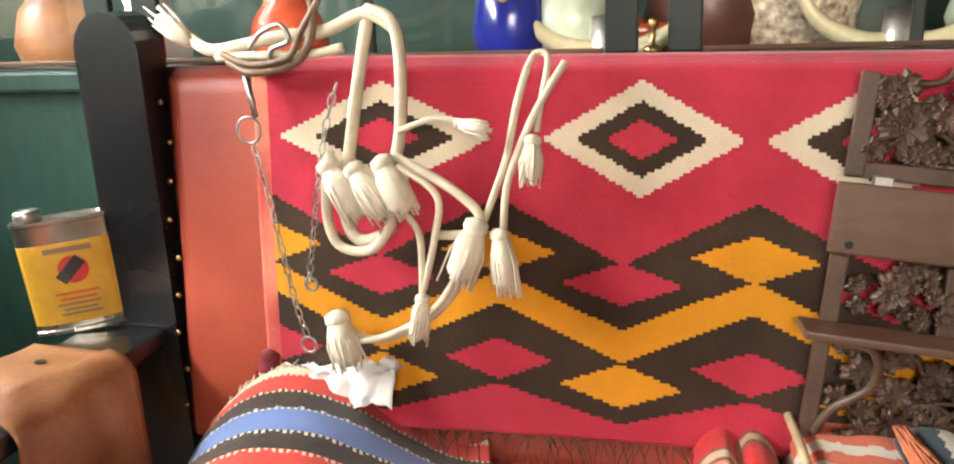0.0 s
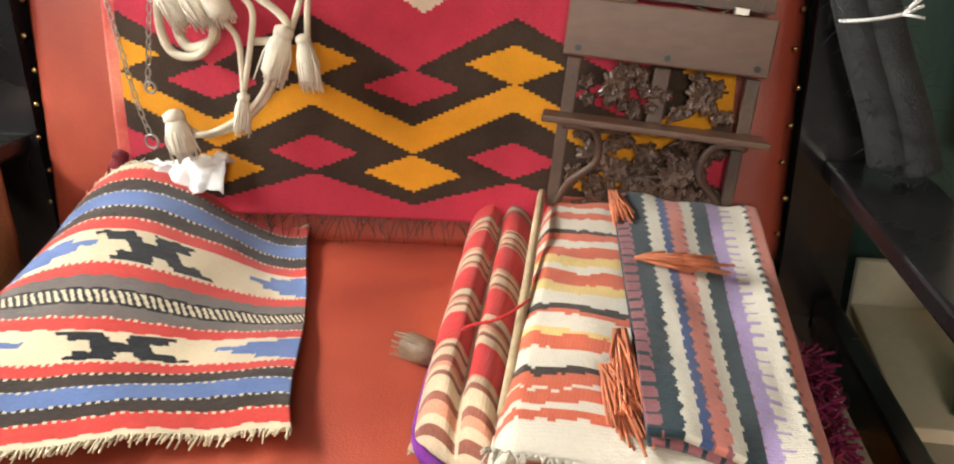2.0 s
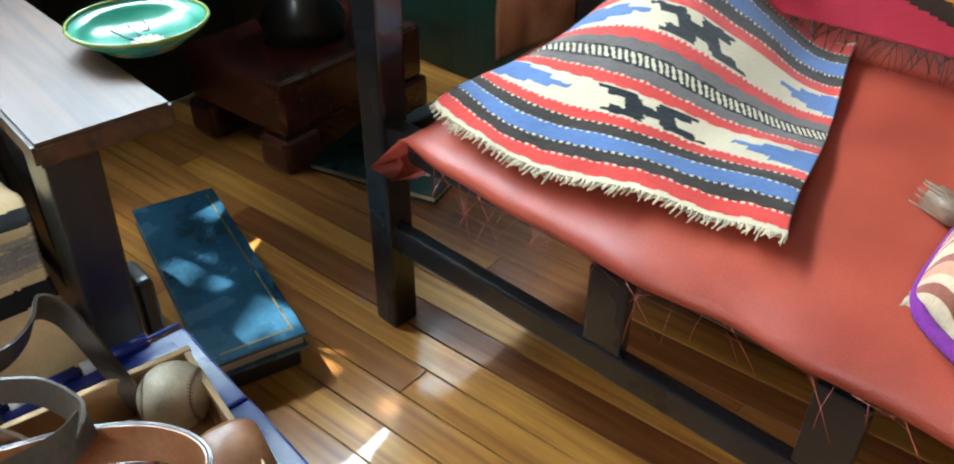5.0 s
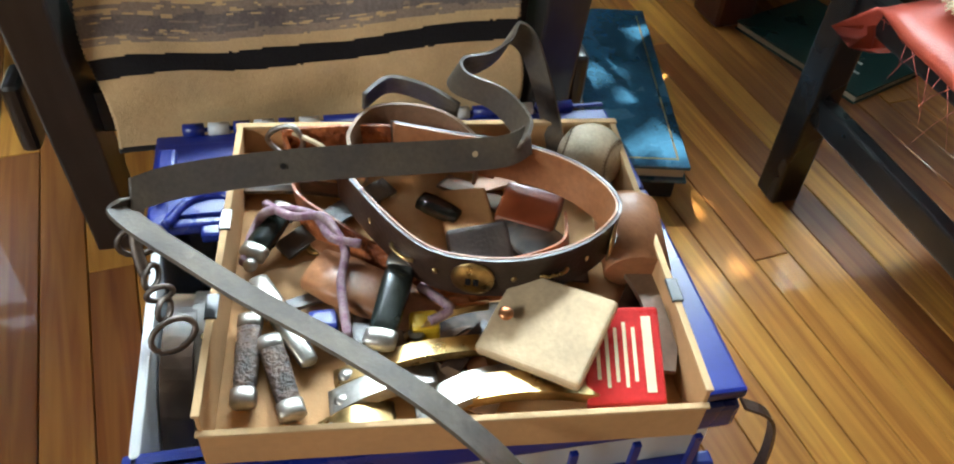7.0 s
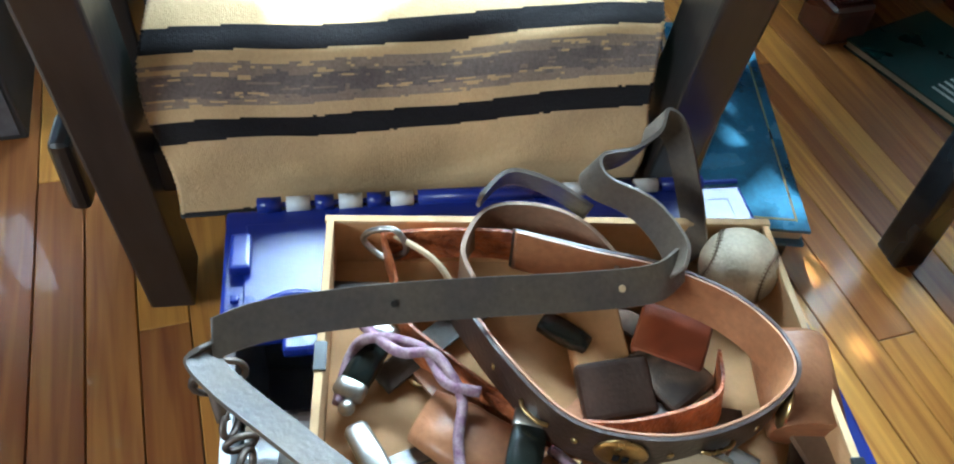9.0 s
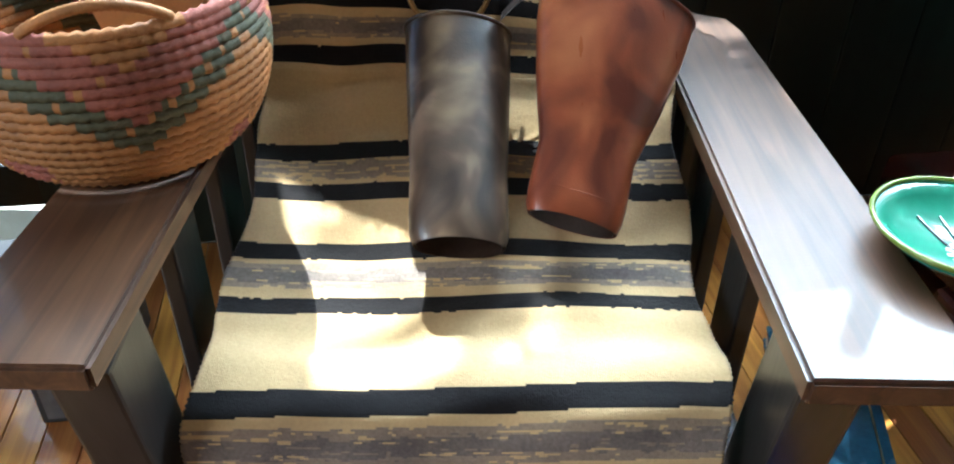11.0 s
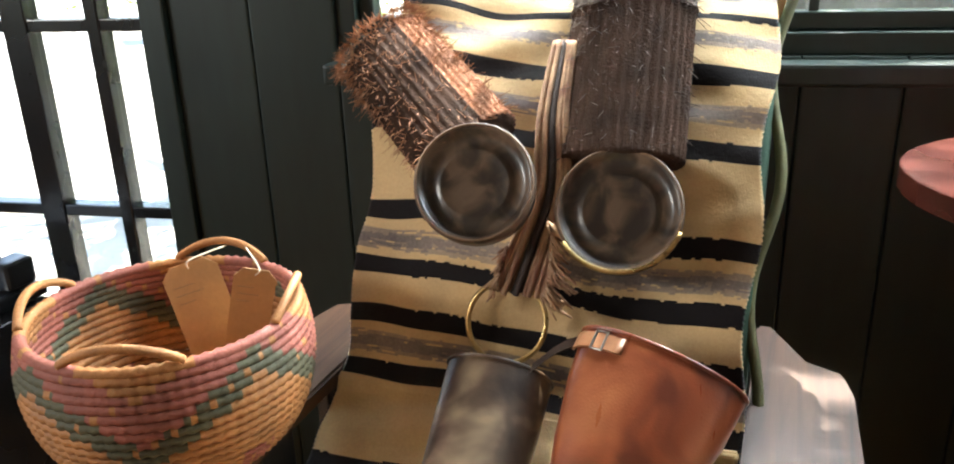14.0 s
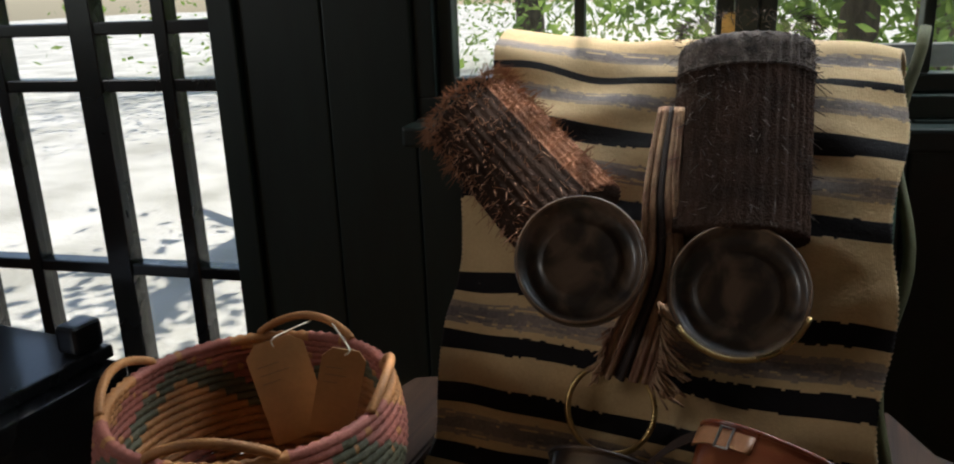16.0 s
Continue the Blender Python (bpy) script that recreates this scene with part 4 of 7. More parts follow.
for s in (-0.138, 0.120):
    sp("post", (s, -0.006, 0.105), (s + 0.02, 0.006, 0.222))
    sp("post", (s, -0.006, -0.068), (s + 0.02, 0.006, 0.012))
    sp("side", (s - 0.002, -0.006, -0.215), (s + 0.016, 0.008, -0.082))
sp("post", (-0.012, -0.006, -0.068), (0.012, 0.006, 0.012))
sp("rail", (-0.138, -0.005, 0.103), (0.140, 0.007, 0.122))
bd = sp("board", (-0.146, -0.020, 0.016), (0.146, -0.008, 0.098), M_WALNUT, "plain walnut board with three peg holes", 0.003)
for s in (-0.125, 0.002, 0.128):
    part("peg_hole", lathe([(0.0, 0), (0.0048, 0.0), (0.0048, 0.002), (0, 0.002)], 12, m=pose(s, -0.0195, 0.028, 90)), M_EBON, bd, m=SH)
for s in (-0.10, 0.092):
    part("hinge_plate", block((s - 0.010, -0.0215, 0.098), (s + 0.010, -0.008, 0.108), 0.001), M_STEEL, bd, "small nickel hinge", m=SH)
sp("ledge", (-0.163, -0.062, -0.078), (0.160, 0.004, -0.068), M_WALNUT, "thin walnut ledge", 0.003)
vine = [(-0.11, 0.135, 0.02, 50), (0.112, 0.135, 0.02, -50), (-0.06, 0.135, 0.022, 0), (0.06, 0.133, 0.022, 20), (-0.105, 0.195, 0.022, -20), (0.108, 0.19, 0.022, 30), (-0.082, 0.163, 0.042, 20), (0.082, 0.160, 0.042, -25), (0.0, 0.206, 0.044, 0), (-0.042, 0.175, 0.026, 60), (0.045, 0.175, 0.026, -70)]
low = [(-0.03, -0.225, 0.034, 150), (0.035, -0.222, 0.034, -150), (-0.07, -0.2, 0.03, 100), (0.075, -0.2, 0.03, -90), (-0.04, -0.145, 0.03, 20), (0.04, -0.145, 0.03, -20), (-0.078, -0.125, 0.038, 30), (0.070, -0.125, 0.036, -30), (0.0, -0.185, 0.042, 180), (-0.045, -0.185, 0.03, 120), (0.05, -0.18, 0.03, -120), (-0.105, -0.16, 0.024, 80), (0.098, -0.17, 0.024, -80), (0.0, -0.115, 0.026, 0), (-0.10, -0.095, 0.022, 10), (0.1, -0.1, 0.02, 0)]
midl = [(-0.05, 0.0, 0.022, 10), (0.055, 0.0, 0.022, 60), (-0.065, -0.026, 0.036, 100), (0.064, -0.024, 0.036, -80), (-0.10, -0.045, 0.018, 40), (0.103, -0.048, 0.018, 10), (-0.03, -0.05, 0.016, 90), (0.03, -0.05, 0.016, -60)]
r_leaf = random.Random(77)
small = [(r_leaf.uniform(-0.115, 0.115), r_leaf.uniform(0.128, 0.212), r_leaf.uniform(0.013, 0.019), r_leaf.uniform(0, 360)) for _ in range(26)]
small += [(r_leaf.uniform(-0.10, 0.10), r_leaf.uniform(-0.215, -0.09), r_leaf.uniform(0.012, 0.018), r_leaf.uniform(0, 360)) for _ in range(26)]
small += [(r_leaf.uniform(-0.11, 0.11), r_leaf.uniform(-0.06, 0.008), r_leaf.uniform(0.011, 0.015), r_leaf.uniform(0, 360)) for _ in range(20)]
for s, h, z, t in [(a, b, c * 0.82, d) for a, b, c, d in vine + low + midl] + small:
    part("vine_leaf", leaf(s, h, z, t, -0.002), M_CARVED, carv, m=SH)
rr = random.Random(11)
for base, rows in (((0, 0.122), vine), ((0, -0.15), low), ((-0.02, -0.065), midl[:1]), ((0.02, -0.065), midl[1:2])):
    for s, h, z, t in rows:
        a = Vector((base[0], 0.001, base[1]))
        b = Vector((s, 0.001, h))
        mid = a.lerp(b, 0.5) + Vector((0.3 * (b.z - a.z), 0, -0.3 * (b.x - a.x))) * rr.choice((-1, 1))
        part("vine_stem", tube(spline([a, mid, b], 6), 0.0032, 6), M_CARVED, carv, smooth=True, m=SH)
for s in range(-4, 5):
    cx = s * 0.026
    pts = [(cx + 0.012 * (1 - k / 14) * math.cos(k * 0.8), 0.001, 0.134 + 0.012 * (1 - k / 14) * math.sin(k * 0.8)) for k in range(12)]
    part("scroll", tube(pts, 0.0024, 5), M_CARVED, carv, smooth=True, m=SH)
    pts = [(cx + 0.014 * (1 - k / 14) * math.cos(-k * 0.8), 0.001, -0.208 + abs(s) * 0.010 + 0.014 * (1 - k / 14) * math.sin(k * 0.8)) for k in range(12)]
    part("scroll", tube(pts, 0.0026, 5), M_CARVED, carv, smooth=True, m=SH)
for sg in (-1, 1):
    part("bracket", tube(spline([(sg * 0.13, -0.05, -0.08), (sg * 0.085, -0.045, -0.085), (sg * 0.075, -0.03, -0.13), (sg * 0.11, -0.015, -0.17), (sg * 0.125, -0.005, -0.21)], 6), 0.0055, 8), M_CARVED, carv, smooth=True, m=SH)
arch = [(-0.13, -0.0, -0.205), (-0.10, 0, -0.226), (-0.05, 0, -0.252), (0.0, 0, -0.264), (0.05, 0, -0.25), (0.10, 0, -0.224), (0.132, 0, -0.20)]
part("arched_edge", tube(spline(arch, 6), 0.006, 8), M_CARVED, carv, smooth=True, m=SH)
arch = [(-0.128, 0, 0.205), (-0.085, 0, 0.212), (-0.052, 0, 0.218), (-0.03, 0, 0.248), (0.0, 0, 0.256), (0.03, 0, 0.247), (0.05, 0, 0.218), (0.085, 0, 0.21), (0.13, 0, 0.21)]
part("arched_edge", tube(spline(arch, 6), 0.004, 8), M_CARVED, carv, smooth=True, m=SH)

# ---- cotton bridle with tassels ----
YR = 1.165
brid = thing("cotton_bridle", (-0.25, 1.16, 0.62), "off-white braided cotton bridle with tassels hung over the settee", "bridle")


def cord(name, pts, r, mat=M_ROPE, parent=None):
    return part(name, tube(spline([(x, YR + d, z) for x, z, d in pts], 7), r * 0.78, 9), mat, parent or brid, smooth=True)


cord("noseband", [(-0.30, 1.045, 0.03), (-0.303, 0.98, 0.0), (-0.316, 0.90, -0.01), (-0.335, 0.80, -0.01), (-0.318, 0.757, -0.012), (-0.275, 0.77, -0.012), (-0.272, 0.80, -0.01)], 0.0105)
cord("cheek_strap", [(-0.30, 1.045, 0.02), (-0.262, 1.03, 0.01), (-0.25, 0.98, 0.0), (-0.251, 0.90, -0.01), (-0.26, 0.86, -0.012)], 0.010)
cord("loop", [(-0.345, 0.875, -0.02), (-0.354, 0.80, -0.025), (-0.34, 0.752, -0.025), (-0.295, 0.748, -0.025), (-0.265, 0.785, -0.025), (-0.275, 0.83, -0.025)], 0.0085)
cord("rein", [(-0.26, 0.815, -0.03), (-0.228, 0.78, -0.03), (-0.224, 0.737, -0.03), (-0.226, 0.69, -0.03)], 0.006)
cord("rein", [(-0.25, 0.86, -0.03), (-0.20, 0.824, -0.03), (-0.205, 0.77, -0.03), (-0.224, 0.70, -0.03)], 0.006)
cord("rein", [(-0.26, 0.87, -0.02), (-0.19, 0.835, -0.022), (-0.149, 0.80, -0.022), (-0.165, 0.775, -0.02), (-0.21, 0.77, -0.02)], 0.008)
cord("rein", [(-0.335, 0.63, -0.02), (-0.299, 0.622, -0.022), (-0.24, 0.645, -0.022), (-0.19, 0.69, -0.022), (-0.164, 0.745, -0.022)], 0.0068)
cord("rein", [(-0.32, 0.622, -0.03), (-0.28, 0.632, -0.03), (-0.222, 0.665, -0.03), (-0.185, 0.71, -0.03), (-0.166, 0.76, -0.03)], 0.006)
cord("rein", [(-0.093, 0.972, 0.01), (-0.103, 0.93, -0.006), (-0.115, 0.87, -0.012), (-0.133, 0.82, -0.014), (-0.145, 0.79, -0.014)], 0.006)
cord("rein", [(-0.048, 0.978, 0.012), (-0.075, 0.93, -0.012), (-0.10, 0.875, -0.018), (-0.115, 0.83, -0.018), (-0.12, 0.78, -0.018)], 0.006)
cord("rein", [(-0.095, 0.968, 0.008), (-0.085, 0.988, 0.02), (-0.07, 0.982, 0.018), (-0.072, 0.94, -0.008), (-0.078, 0.90, -0.012)], 0.005)
cord("rein", [(-0.25, 0.90, -0.02), (-0.205, 0.915, -0.022), (-0.17, 0.912, -0.02)], 0.005)
cord("headpiece", [(-0.59, 1.025, 0.05), (-0.54, 1.0, 0.03), (-0.48, 1.005, 0.02), (-0.42, 1.015, 0.02), (-0.36, 1.02, 0.02), (-0.30, 1.04, 0.02), (-0.26, 1.02, 0.02)], 0.011)
cord("headpiece", [(-0.52, 0.99, 0.02), (-0.45, 0.992, 0.01), (-0.38, 0.992, 0.01), (-0.33, 1.0, 0.01)], 0.008)
for x, z, x2, z2, r in ((-0.345, 0.86, -0.30, 0.79, 0.024), (-0.27, 0.865, -0.235, 0.80, 0.024), (-0.31, 0.855, -0.262, 0.795, 0.022), (-0.15, 0.79, -0.175, 0.715, 0.024), (-0.122, 0.78, -0.112, 0.705, 0.018), (-0.078, 0.895, -0.080, 0.842, 0.016), (-0.226, 0.69, -0.233, 0.632, 0.015), (-0.35, 0.655, -0.33, 0.585, 0.026), (-0.17, 0.912, -0.128, 0.905, 0.010)):
    tassel("tassel", (x, YR - 0.03, z), (x2, YR - 0.04, z2), r, M_TASSEL, brid)
tassel("tail", (-0.57, 1.20, 1.01), (-0.64, 1.23, 1.045), 0.02, M_TASSEL, brid, False)
bit = thing("curb_bit", (-0.45, 1.18, 0.62), "steel curb bit with rein chains and rawhide loop", "bit")


def chain(pts, link=0.0135, r=0.0013, parent=None):
    line = spline(pts, 40)
    acc, last, kk = 0.0, line[0], 0
    for p, q in zip(line, line[1:]):
        acc += (q - p).length
        if acc >= link:
            acc = 0.0
            d = (q - p).normalized()
            mm = Matrix.Translation(q) @ d.to_track_quat("Z", "Y").to_matrix().to_4x4() @ pose(0, 0, 0, 0, 0, 90 * (kk % 2))
            oval = [(0.0042 * math.cos(a), 0, 0.0088 * math.sin(a)) for a in [2 * math.pi * i / 12 for i in range(12)]]
            part("link", tube(oval, r, 5, True), M_STEEL, parent, smooth=True, m=mm)
            kk += 1


chain([(-0.455, YR - 0.02, 0.885), (-0.436, YR - 0.025, 0.812), (-0.414, YR - 0.025, 0.674), (-0.398, YR - 0.025, 0.615)], parent=bit)
chain([(-0.32, YR - 0.03, 0.965), (-0.345, YR - 0.035, 0.887), (-0.386, YR - 0.03, 0.70)], parent=bit)
part("shank", tube([(-0.475, YR + 0.01, 0.975), (-0.452, YR - 0.01, 0.915)], (0.005, 0.004), 8), M_STEEL, bit, smooth=True)
for x, z, r in ((-0.455, 0.90, 0.017), (-0.398, 0.607, 0.011), (-0.386, 0.695, 0.009)):
    part("ring", tube([(x + r * math.cos(a), YR - 0.025, z + r * math.sin(a)) for a in [2 * math.pi * i / 20 for i in range(20)]], 0.002, 6, True), M_STEEL, bit, smooth=True)
part("cheekpiece", tube(spline([(-0.46, 1.17, 1.0), (-0.44, 1.165, 1.02), (-0.41, 1.165, 1.03), (-0.40, 1.165, 1.01), (-0.425, 1.165, 1.0), (-0.43, 1.165, 0.985)], 6), 0.0035, 7), M_STEEL, bit, smooth=True)
part("rawhide_loop", tube(spline([(-0.50, 1.18, 0.985), (-0.46, 1.165, 0.972), (-0.40, 1.165, 0.98), (-0.375, 1.17, 1.005), (-0.37, 1.18, 1.045), (-0.378, 1.185, 1.07)], 6), 0.006, 7), M_RAWHIDE, bit, "twisted brown rawhide", smooth=True)
part("rawhide_loop", tube(spline([(-0.505, 1.175, 0.995), (-0.455, 1.16, 0.982), (-0.40, 1.16, 0.99), (-0.385, 1.17, 1.02), (-0.36, 1.18, 1.06)], 6), 0.0045, 7), M_RAWHIDE, bit, smooth=True)

# crumpled tissue and a maroon tassel behind the mat
def tissue(u, v):
    x = -0.46 + 0.185 * u
    return (x, 1.185 - 0.06 * v + 0.016 * wob(u * 7, v * 6, 1), 0.53 + (0.025 + 0.03 * u) * math.sin(math.pi * min(1, v * 0.9 + 0.1)) + 0.018 * wob(u * 5, v * 5, 2) + 0.014 * wob(u * 16, v * 14, 3))


ti = thing("crumpled_tissue", (-0.37, 1.1, 0.5), "crumpled white tissue paper under the serape", "paper")
cloth("tissue_sheet", tissue, lambda u, v: 0, 26, 18, 0.0012, [M_PAPER], ti)
mt = thing("maroon_tassel", (-0.478, 1.17, 0.52), "dark maroon yarn tassel", "tassel")
tassel("yarn", (-0.476, 1.165, 0.575), (-0.482, 1.155, 0.522), 0.022, M_MAROON, mt)

# black horsehair rope
hr = thing("horsehair_rope", (0.68, 1.2, 0.6), "shaggy black horsehair rope tied with white string", "rope")
line = spline([(0.575, 1.27, 0.965), (0.615, 1.24, 0.925), (0.645, 1.225, 0.85), (0.675, 1.215, 0.77), (0.712, 1.205, 0.68), (0.735, 1.20, 0.612)], 8)
for off, r in ((Vector((-0.02, 0.0, 0.01)), 0.024), (Vector((0.018, -0.005, 0.0)), 0.024)):
    part("strand", tube([p + off + Vector((0.003 * wob(i, 1), 0.003 * wob(i, 2), 0)) for i, p in enumerate(line)], (r * 0.9, r * 1.25), 12), M_HAIR, hr, smooth=True)
bm = bmesh.new()
r_ = random.Random(5)
for i in range(420):
    p = line[r_.randrange(len(line))] + Vector((r_.uniform(-0.04, 0.04), r_.uniform(-0.03, 0.0), 0))
    d = Vector((r_.uniform(-1, 1), r_.uniform(-1, 0.2), r_.uniform(-1, 1))) * 0.02
    tube([p, p + d, p + d * 1.6 + Vector((0, 0, -0.006))], (0.0006, 0.0003), 3, bm=bm)
tagged(part("loose_hair", bm, M_HAIR, hr), kind="stuff")
part("string", tube([(0.665 + 0.046 * math.cos(a), 1.217 + 0.036 * math.sin(a), 0.82 + 0.008 * math.cos(a)) for a in [2 * math.pi * i / 20 for i in range(20)]], 0.0024, 6, True), M_PAPER, hr, "white cotton string", smooth=True)
for dx, dz in ((0.022, 0.012), (0.026, -0.004), (0.014, 0.02), (0.02, 0.022)):
    part("string_end", tube([(0.69, 1.18, 0.826), (0.69 + dx, 1.175, 0.826 + dz)], 0.002, 5), M_PAPER, hr, smooth=True)

# ---- bundle of folded textiles ----
def quad(a, b, c, d):
    a, b, c, d = map(Vector, (a, b, c, d))
    return lambda u, v: (a.lerp(b, u)).lerp(d.lerp(c, u), v)


ser = thing("folded_serape", (0.46, 0.9, 0.5), "folded serape with teal, pink, lilac and white bands", "blanket")
q = quad((0.398, 0.588, 0), (0.552, 0.572, 0), (0.545, 1.20, 0), (0.335, 1.165, 0))
SER = [(0.085, 5), (0.20, 1), (0.29, 0), (0.35, 2), (0.46, 3), (0.53, 0), (0.64, 1), (0.73, 4), (0.88, 0), (0.91, 6), (1.1, 3)]


def ser_dye(u, v):
    w = u + 0.008 * math.sin(v * 170) * (1 if u < 0.62 else 0.4)
    for top, c in SER:
        if w < top:
            if c == 6:
                return 1 if int(v * 52) % 2 else 0
            if c in (3, 4, 5) and int(v * 100) % 4 == 0 and (u * 7) % 1 < 0.55:
                return 1 if c == 5 else (4 if c == 4 and u > 0.70 else 5)
            if c == 0 and u > 0.7 and int(v * 100) % 4 == 0 and u < 0.80:
                return 4
            return c
    return 3


cloth("top_fold", lambda u, v: q(u, v) + Vector((0, 0, 0.552 + 0.010 * math.sin(u * 5 + 1) - 0.03 * max(0, u - 0.9) * 6 * (1 - v * 0.5) + 0.006 * wob(u * 4, v * 6, 2))), ser_dye, 80, 170, 0.008, [M_SERW, M_SERT, M_SERB, M_SERP, M_SERV, M_SERR], ser)
cloth("lower_fold", lambda u, v: q(u, v) + Vector((0, 0.004, 0.540 + 0.008 * math.sin(u * 5 + 1) - 0.03 * max(0, u - 0.9) * 5)), lambda u, v: 5 if int(u * 30) % 3 else 1, 40, 30, 0.008, [M_SERW, M_SERT, M_SERB, M_SERP, M_SERV, M_SERR], ser)

ob_ = thing("folded_striped_blanket", (0.40, 0.9, 0.46), "thick folded blanket striped coral, cream and black", "blanket")
q2 = quad((0.262, 0.588, 0), (0.53, 0.57, 0), (0.52, 1.19, 0), (0.225, 1.235, 0))
OB = [(0.06, 0), (0.085, 1), (0.105, 0), (0.14, 1), (0.15, 0), (0.185, 1), (0.205, 3), (0.25, 0), (0.285, 1), (0.30, 2), (0.345, 0), (0.365, 1), (0.39, 3), (0.45, 0), (0.49, 2), (0.54, 1), (0.57, 0), (0.61, 2), (0.66, 1), (0.70, 0), (0.74, 1), (0.765, 3), (0.83, 0), (0.87, 1), (0.90, 0), (1.1, 1)]


def ob_dye(u, v):
    w = v + 0.022 * wob(u * 3, v * 6, 4) + 0.010 * wob(u * 22, v * 40, 5)
    for top, c in OB:
        if w < top:
            return c
    return 1


def puff(u, v, z, amp):
    edge = max(0, 1 - u / 0.10) ** 2 * 0.035 + max(0, 1 - v / 0.06) ** 2 * 0.014
    return q2(u, v) + Vector((0, 0, z - edge * amp + 0.006 * wob(u * 5, v * 7, 7) + 0.03 * v * (1 - v)))


mats_ob = [M_SERW, M_ORA, M_YEL, S_BROWN]
cloth("top_fold", lambda u, v: puff(u, v, 0.532, 1.0), ob_dye, 70, 130, 0.014, mats_ob, ob_)
cloth("middle_fold", lambda u, v: puff(u, v, 0.512, 0.8) + Vector((0.004, -0.004, 0)), lambda u, v: 0 if int(v * 60) % 9 else 1, 50, 40, 0.013, mats_ob, ob_)
cloth("bottom_fold", lambda u, v: puff(u, v, 0.494, 0.4) + Vector((-0.004, -0.004, 0)), lambda u, v: 0, 50, 40, 0.014, [M_SERW], ob_)
cloth("bottom_fold", lambda u, v: puff(u, v, 0.474, 0.2) + Vector((-0.006, -0.008, 0)), lambda u, v: 0, 50, 40, 0.014, [M_SERW], ob_)
for z in (0.524, 0.474):
    fringe("worn_edge", [(0.262 + 0.27 * i / 8, 0.582 - 0.016 * i / 8 - (0.006 if z < 0.5 else 0), z) for i in range(9)], (0, -0.012, -0.004), 120, M_SERW, ob_, 0.0014, int(z * 1000), 0.008)
for p, d, n in (((0.375, 0.925, 0.566), (0.075, -0.004, 0.0), 80), ((0.36, 0.77, 0.55), (0.015, -0.12, -0.006), 60), ((0.33, 1.15, 0.57), (0.02, -0.08, -0.006), 50), ((0.35, 0.70, 0.548), (0.03, -0.09, -0.01), 40)):
    fringe("coral_fringe", [p, (p[0] + 0.012, p[1] + 0.004, p[2])], d, n, M_ORFR, ob_, 0.0024, int(p[1] * 1000), 0.014)
mg = thing("magenta_tassel", (0.59, 0.78, 0.44), "bushy magenta yarn tassel beside the folded blankets", "tassel")
bm = bmesh.new()
for i in range(260):
    p = Vector((0.575 + r_.uniform(-0.012, 0.022), r_.uniform(0.70, 0.90), 0.445 + r_.uniform(0, 0.035)))
    tube([p, p + Vector((r_.uniform(0, 0.016), r_.uniform(-0.02, 0.01), r_.uniform(-0.008, 0.012)))], 0.0018, 4, bm=bm)
part("yarn", bm, M_MAG, mg)

po = thing("woven_pouch", (0.18, 0.95, 0.45), "soft woven pouch with red squares and purple edging", "pouch")
q3 = quad((0.160, 0.672, 0), (0.272, 0.612, 0), (0.222, 1.235, 0), (0.098, 1.225, 0))


def po_dye(u, v):
    if 0.50 < u < 0.54:
        return 0
    w = v + (0.09 if u > 0.52 else 0.0)
    k_ = int(w * 9)
    if k_ % 2 == 0 and k_ > 1:
        return 1
    return (0, 2, 0, 3, 2, 0)[int(w * 70) % 6]


cloth("pouch_body", lambda u, v: q3(u, v) + Vector((-0.02 * math.sin(math.pi * v) * 0, 0, 0.440 + (0.075 * (1 - (2 * u - 1) ** 4) - 0.020 * math.exp(-((u - 0.5) / 0.07) ** 2)) * min(1, v / 0.10) ** 0.5 + 0.006 * wob(u * 3, v * 7, 6))), po_dye, 50, 150, 0.008, [weave("pouch_cream", (0.56, 0.42, 0.28), 0, 0.004, 0.2), M_PRED, weave("pouch_rose_brown", (0.26, 0.09, 0.06), 0, 0.004, 0.3), weave("pouch_salmon", (0.58, 0.24, 0.15), 0, 0.004, 0.2)], po)
part("edging", tube(spline([(0.14, 0.95, 0.45), (0.155, 0.78, 0.448), (0.172, 0.675, 0.446), (0.215, 0.635, 0.444), (0.275, 0.602, 0.45)], 10), 0.008, 7), M_VIO, po, "purple yarn edging", smooth=True)
part("binding", tube(spline([(0.262, 0.66, 0.505), (0.252, 0.85, 0.53), (0.238, 1.05, 0.55), (0.222, 1.23, 0.535)], 10), 0.006, 8), M_HIDE, po, "tan bound edge", smooth=True)
tassel("hair_tuft", (0.155, 0.83, 0.455), (0.095, 0.865, 0.452), 0.022, M_RAWHIDE, po, False)
part("lace", tube(spline([(0.165, 0.83, 0.46), (0.19, 0.80, 0.515), (0.235, 0.80, 0.535), (0.26, 0.84, 0.54)], 8), 0.002, 6), M_PRED, po, smooth=True)

# ---- oil can, saddlebag and dish on the settee's arm ----
can = thing("oil_can", (-0.80, 1.15, 0.595), "flat tin oil can with a yellow label and screw cap", "can", rz=0)
CAN = pose(-0.785, 1.155, 0.597, 0, -4, 34)
oval = lambda r1, r2, z: [(r1 * math.cos(a) if abs(math.cos(a)) < 0.97 else r1 * math.cos(a), r2 * math.copysign(abs(math.sin(a)) ** 0.55, math.sin(a)), z) for a in [2 * math.pi * i / 28 for i in range(28)]]


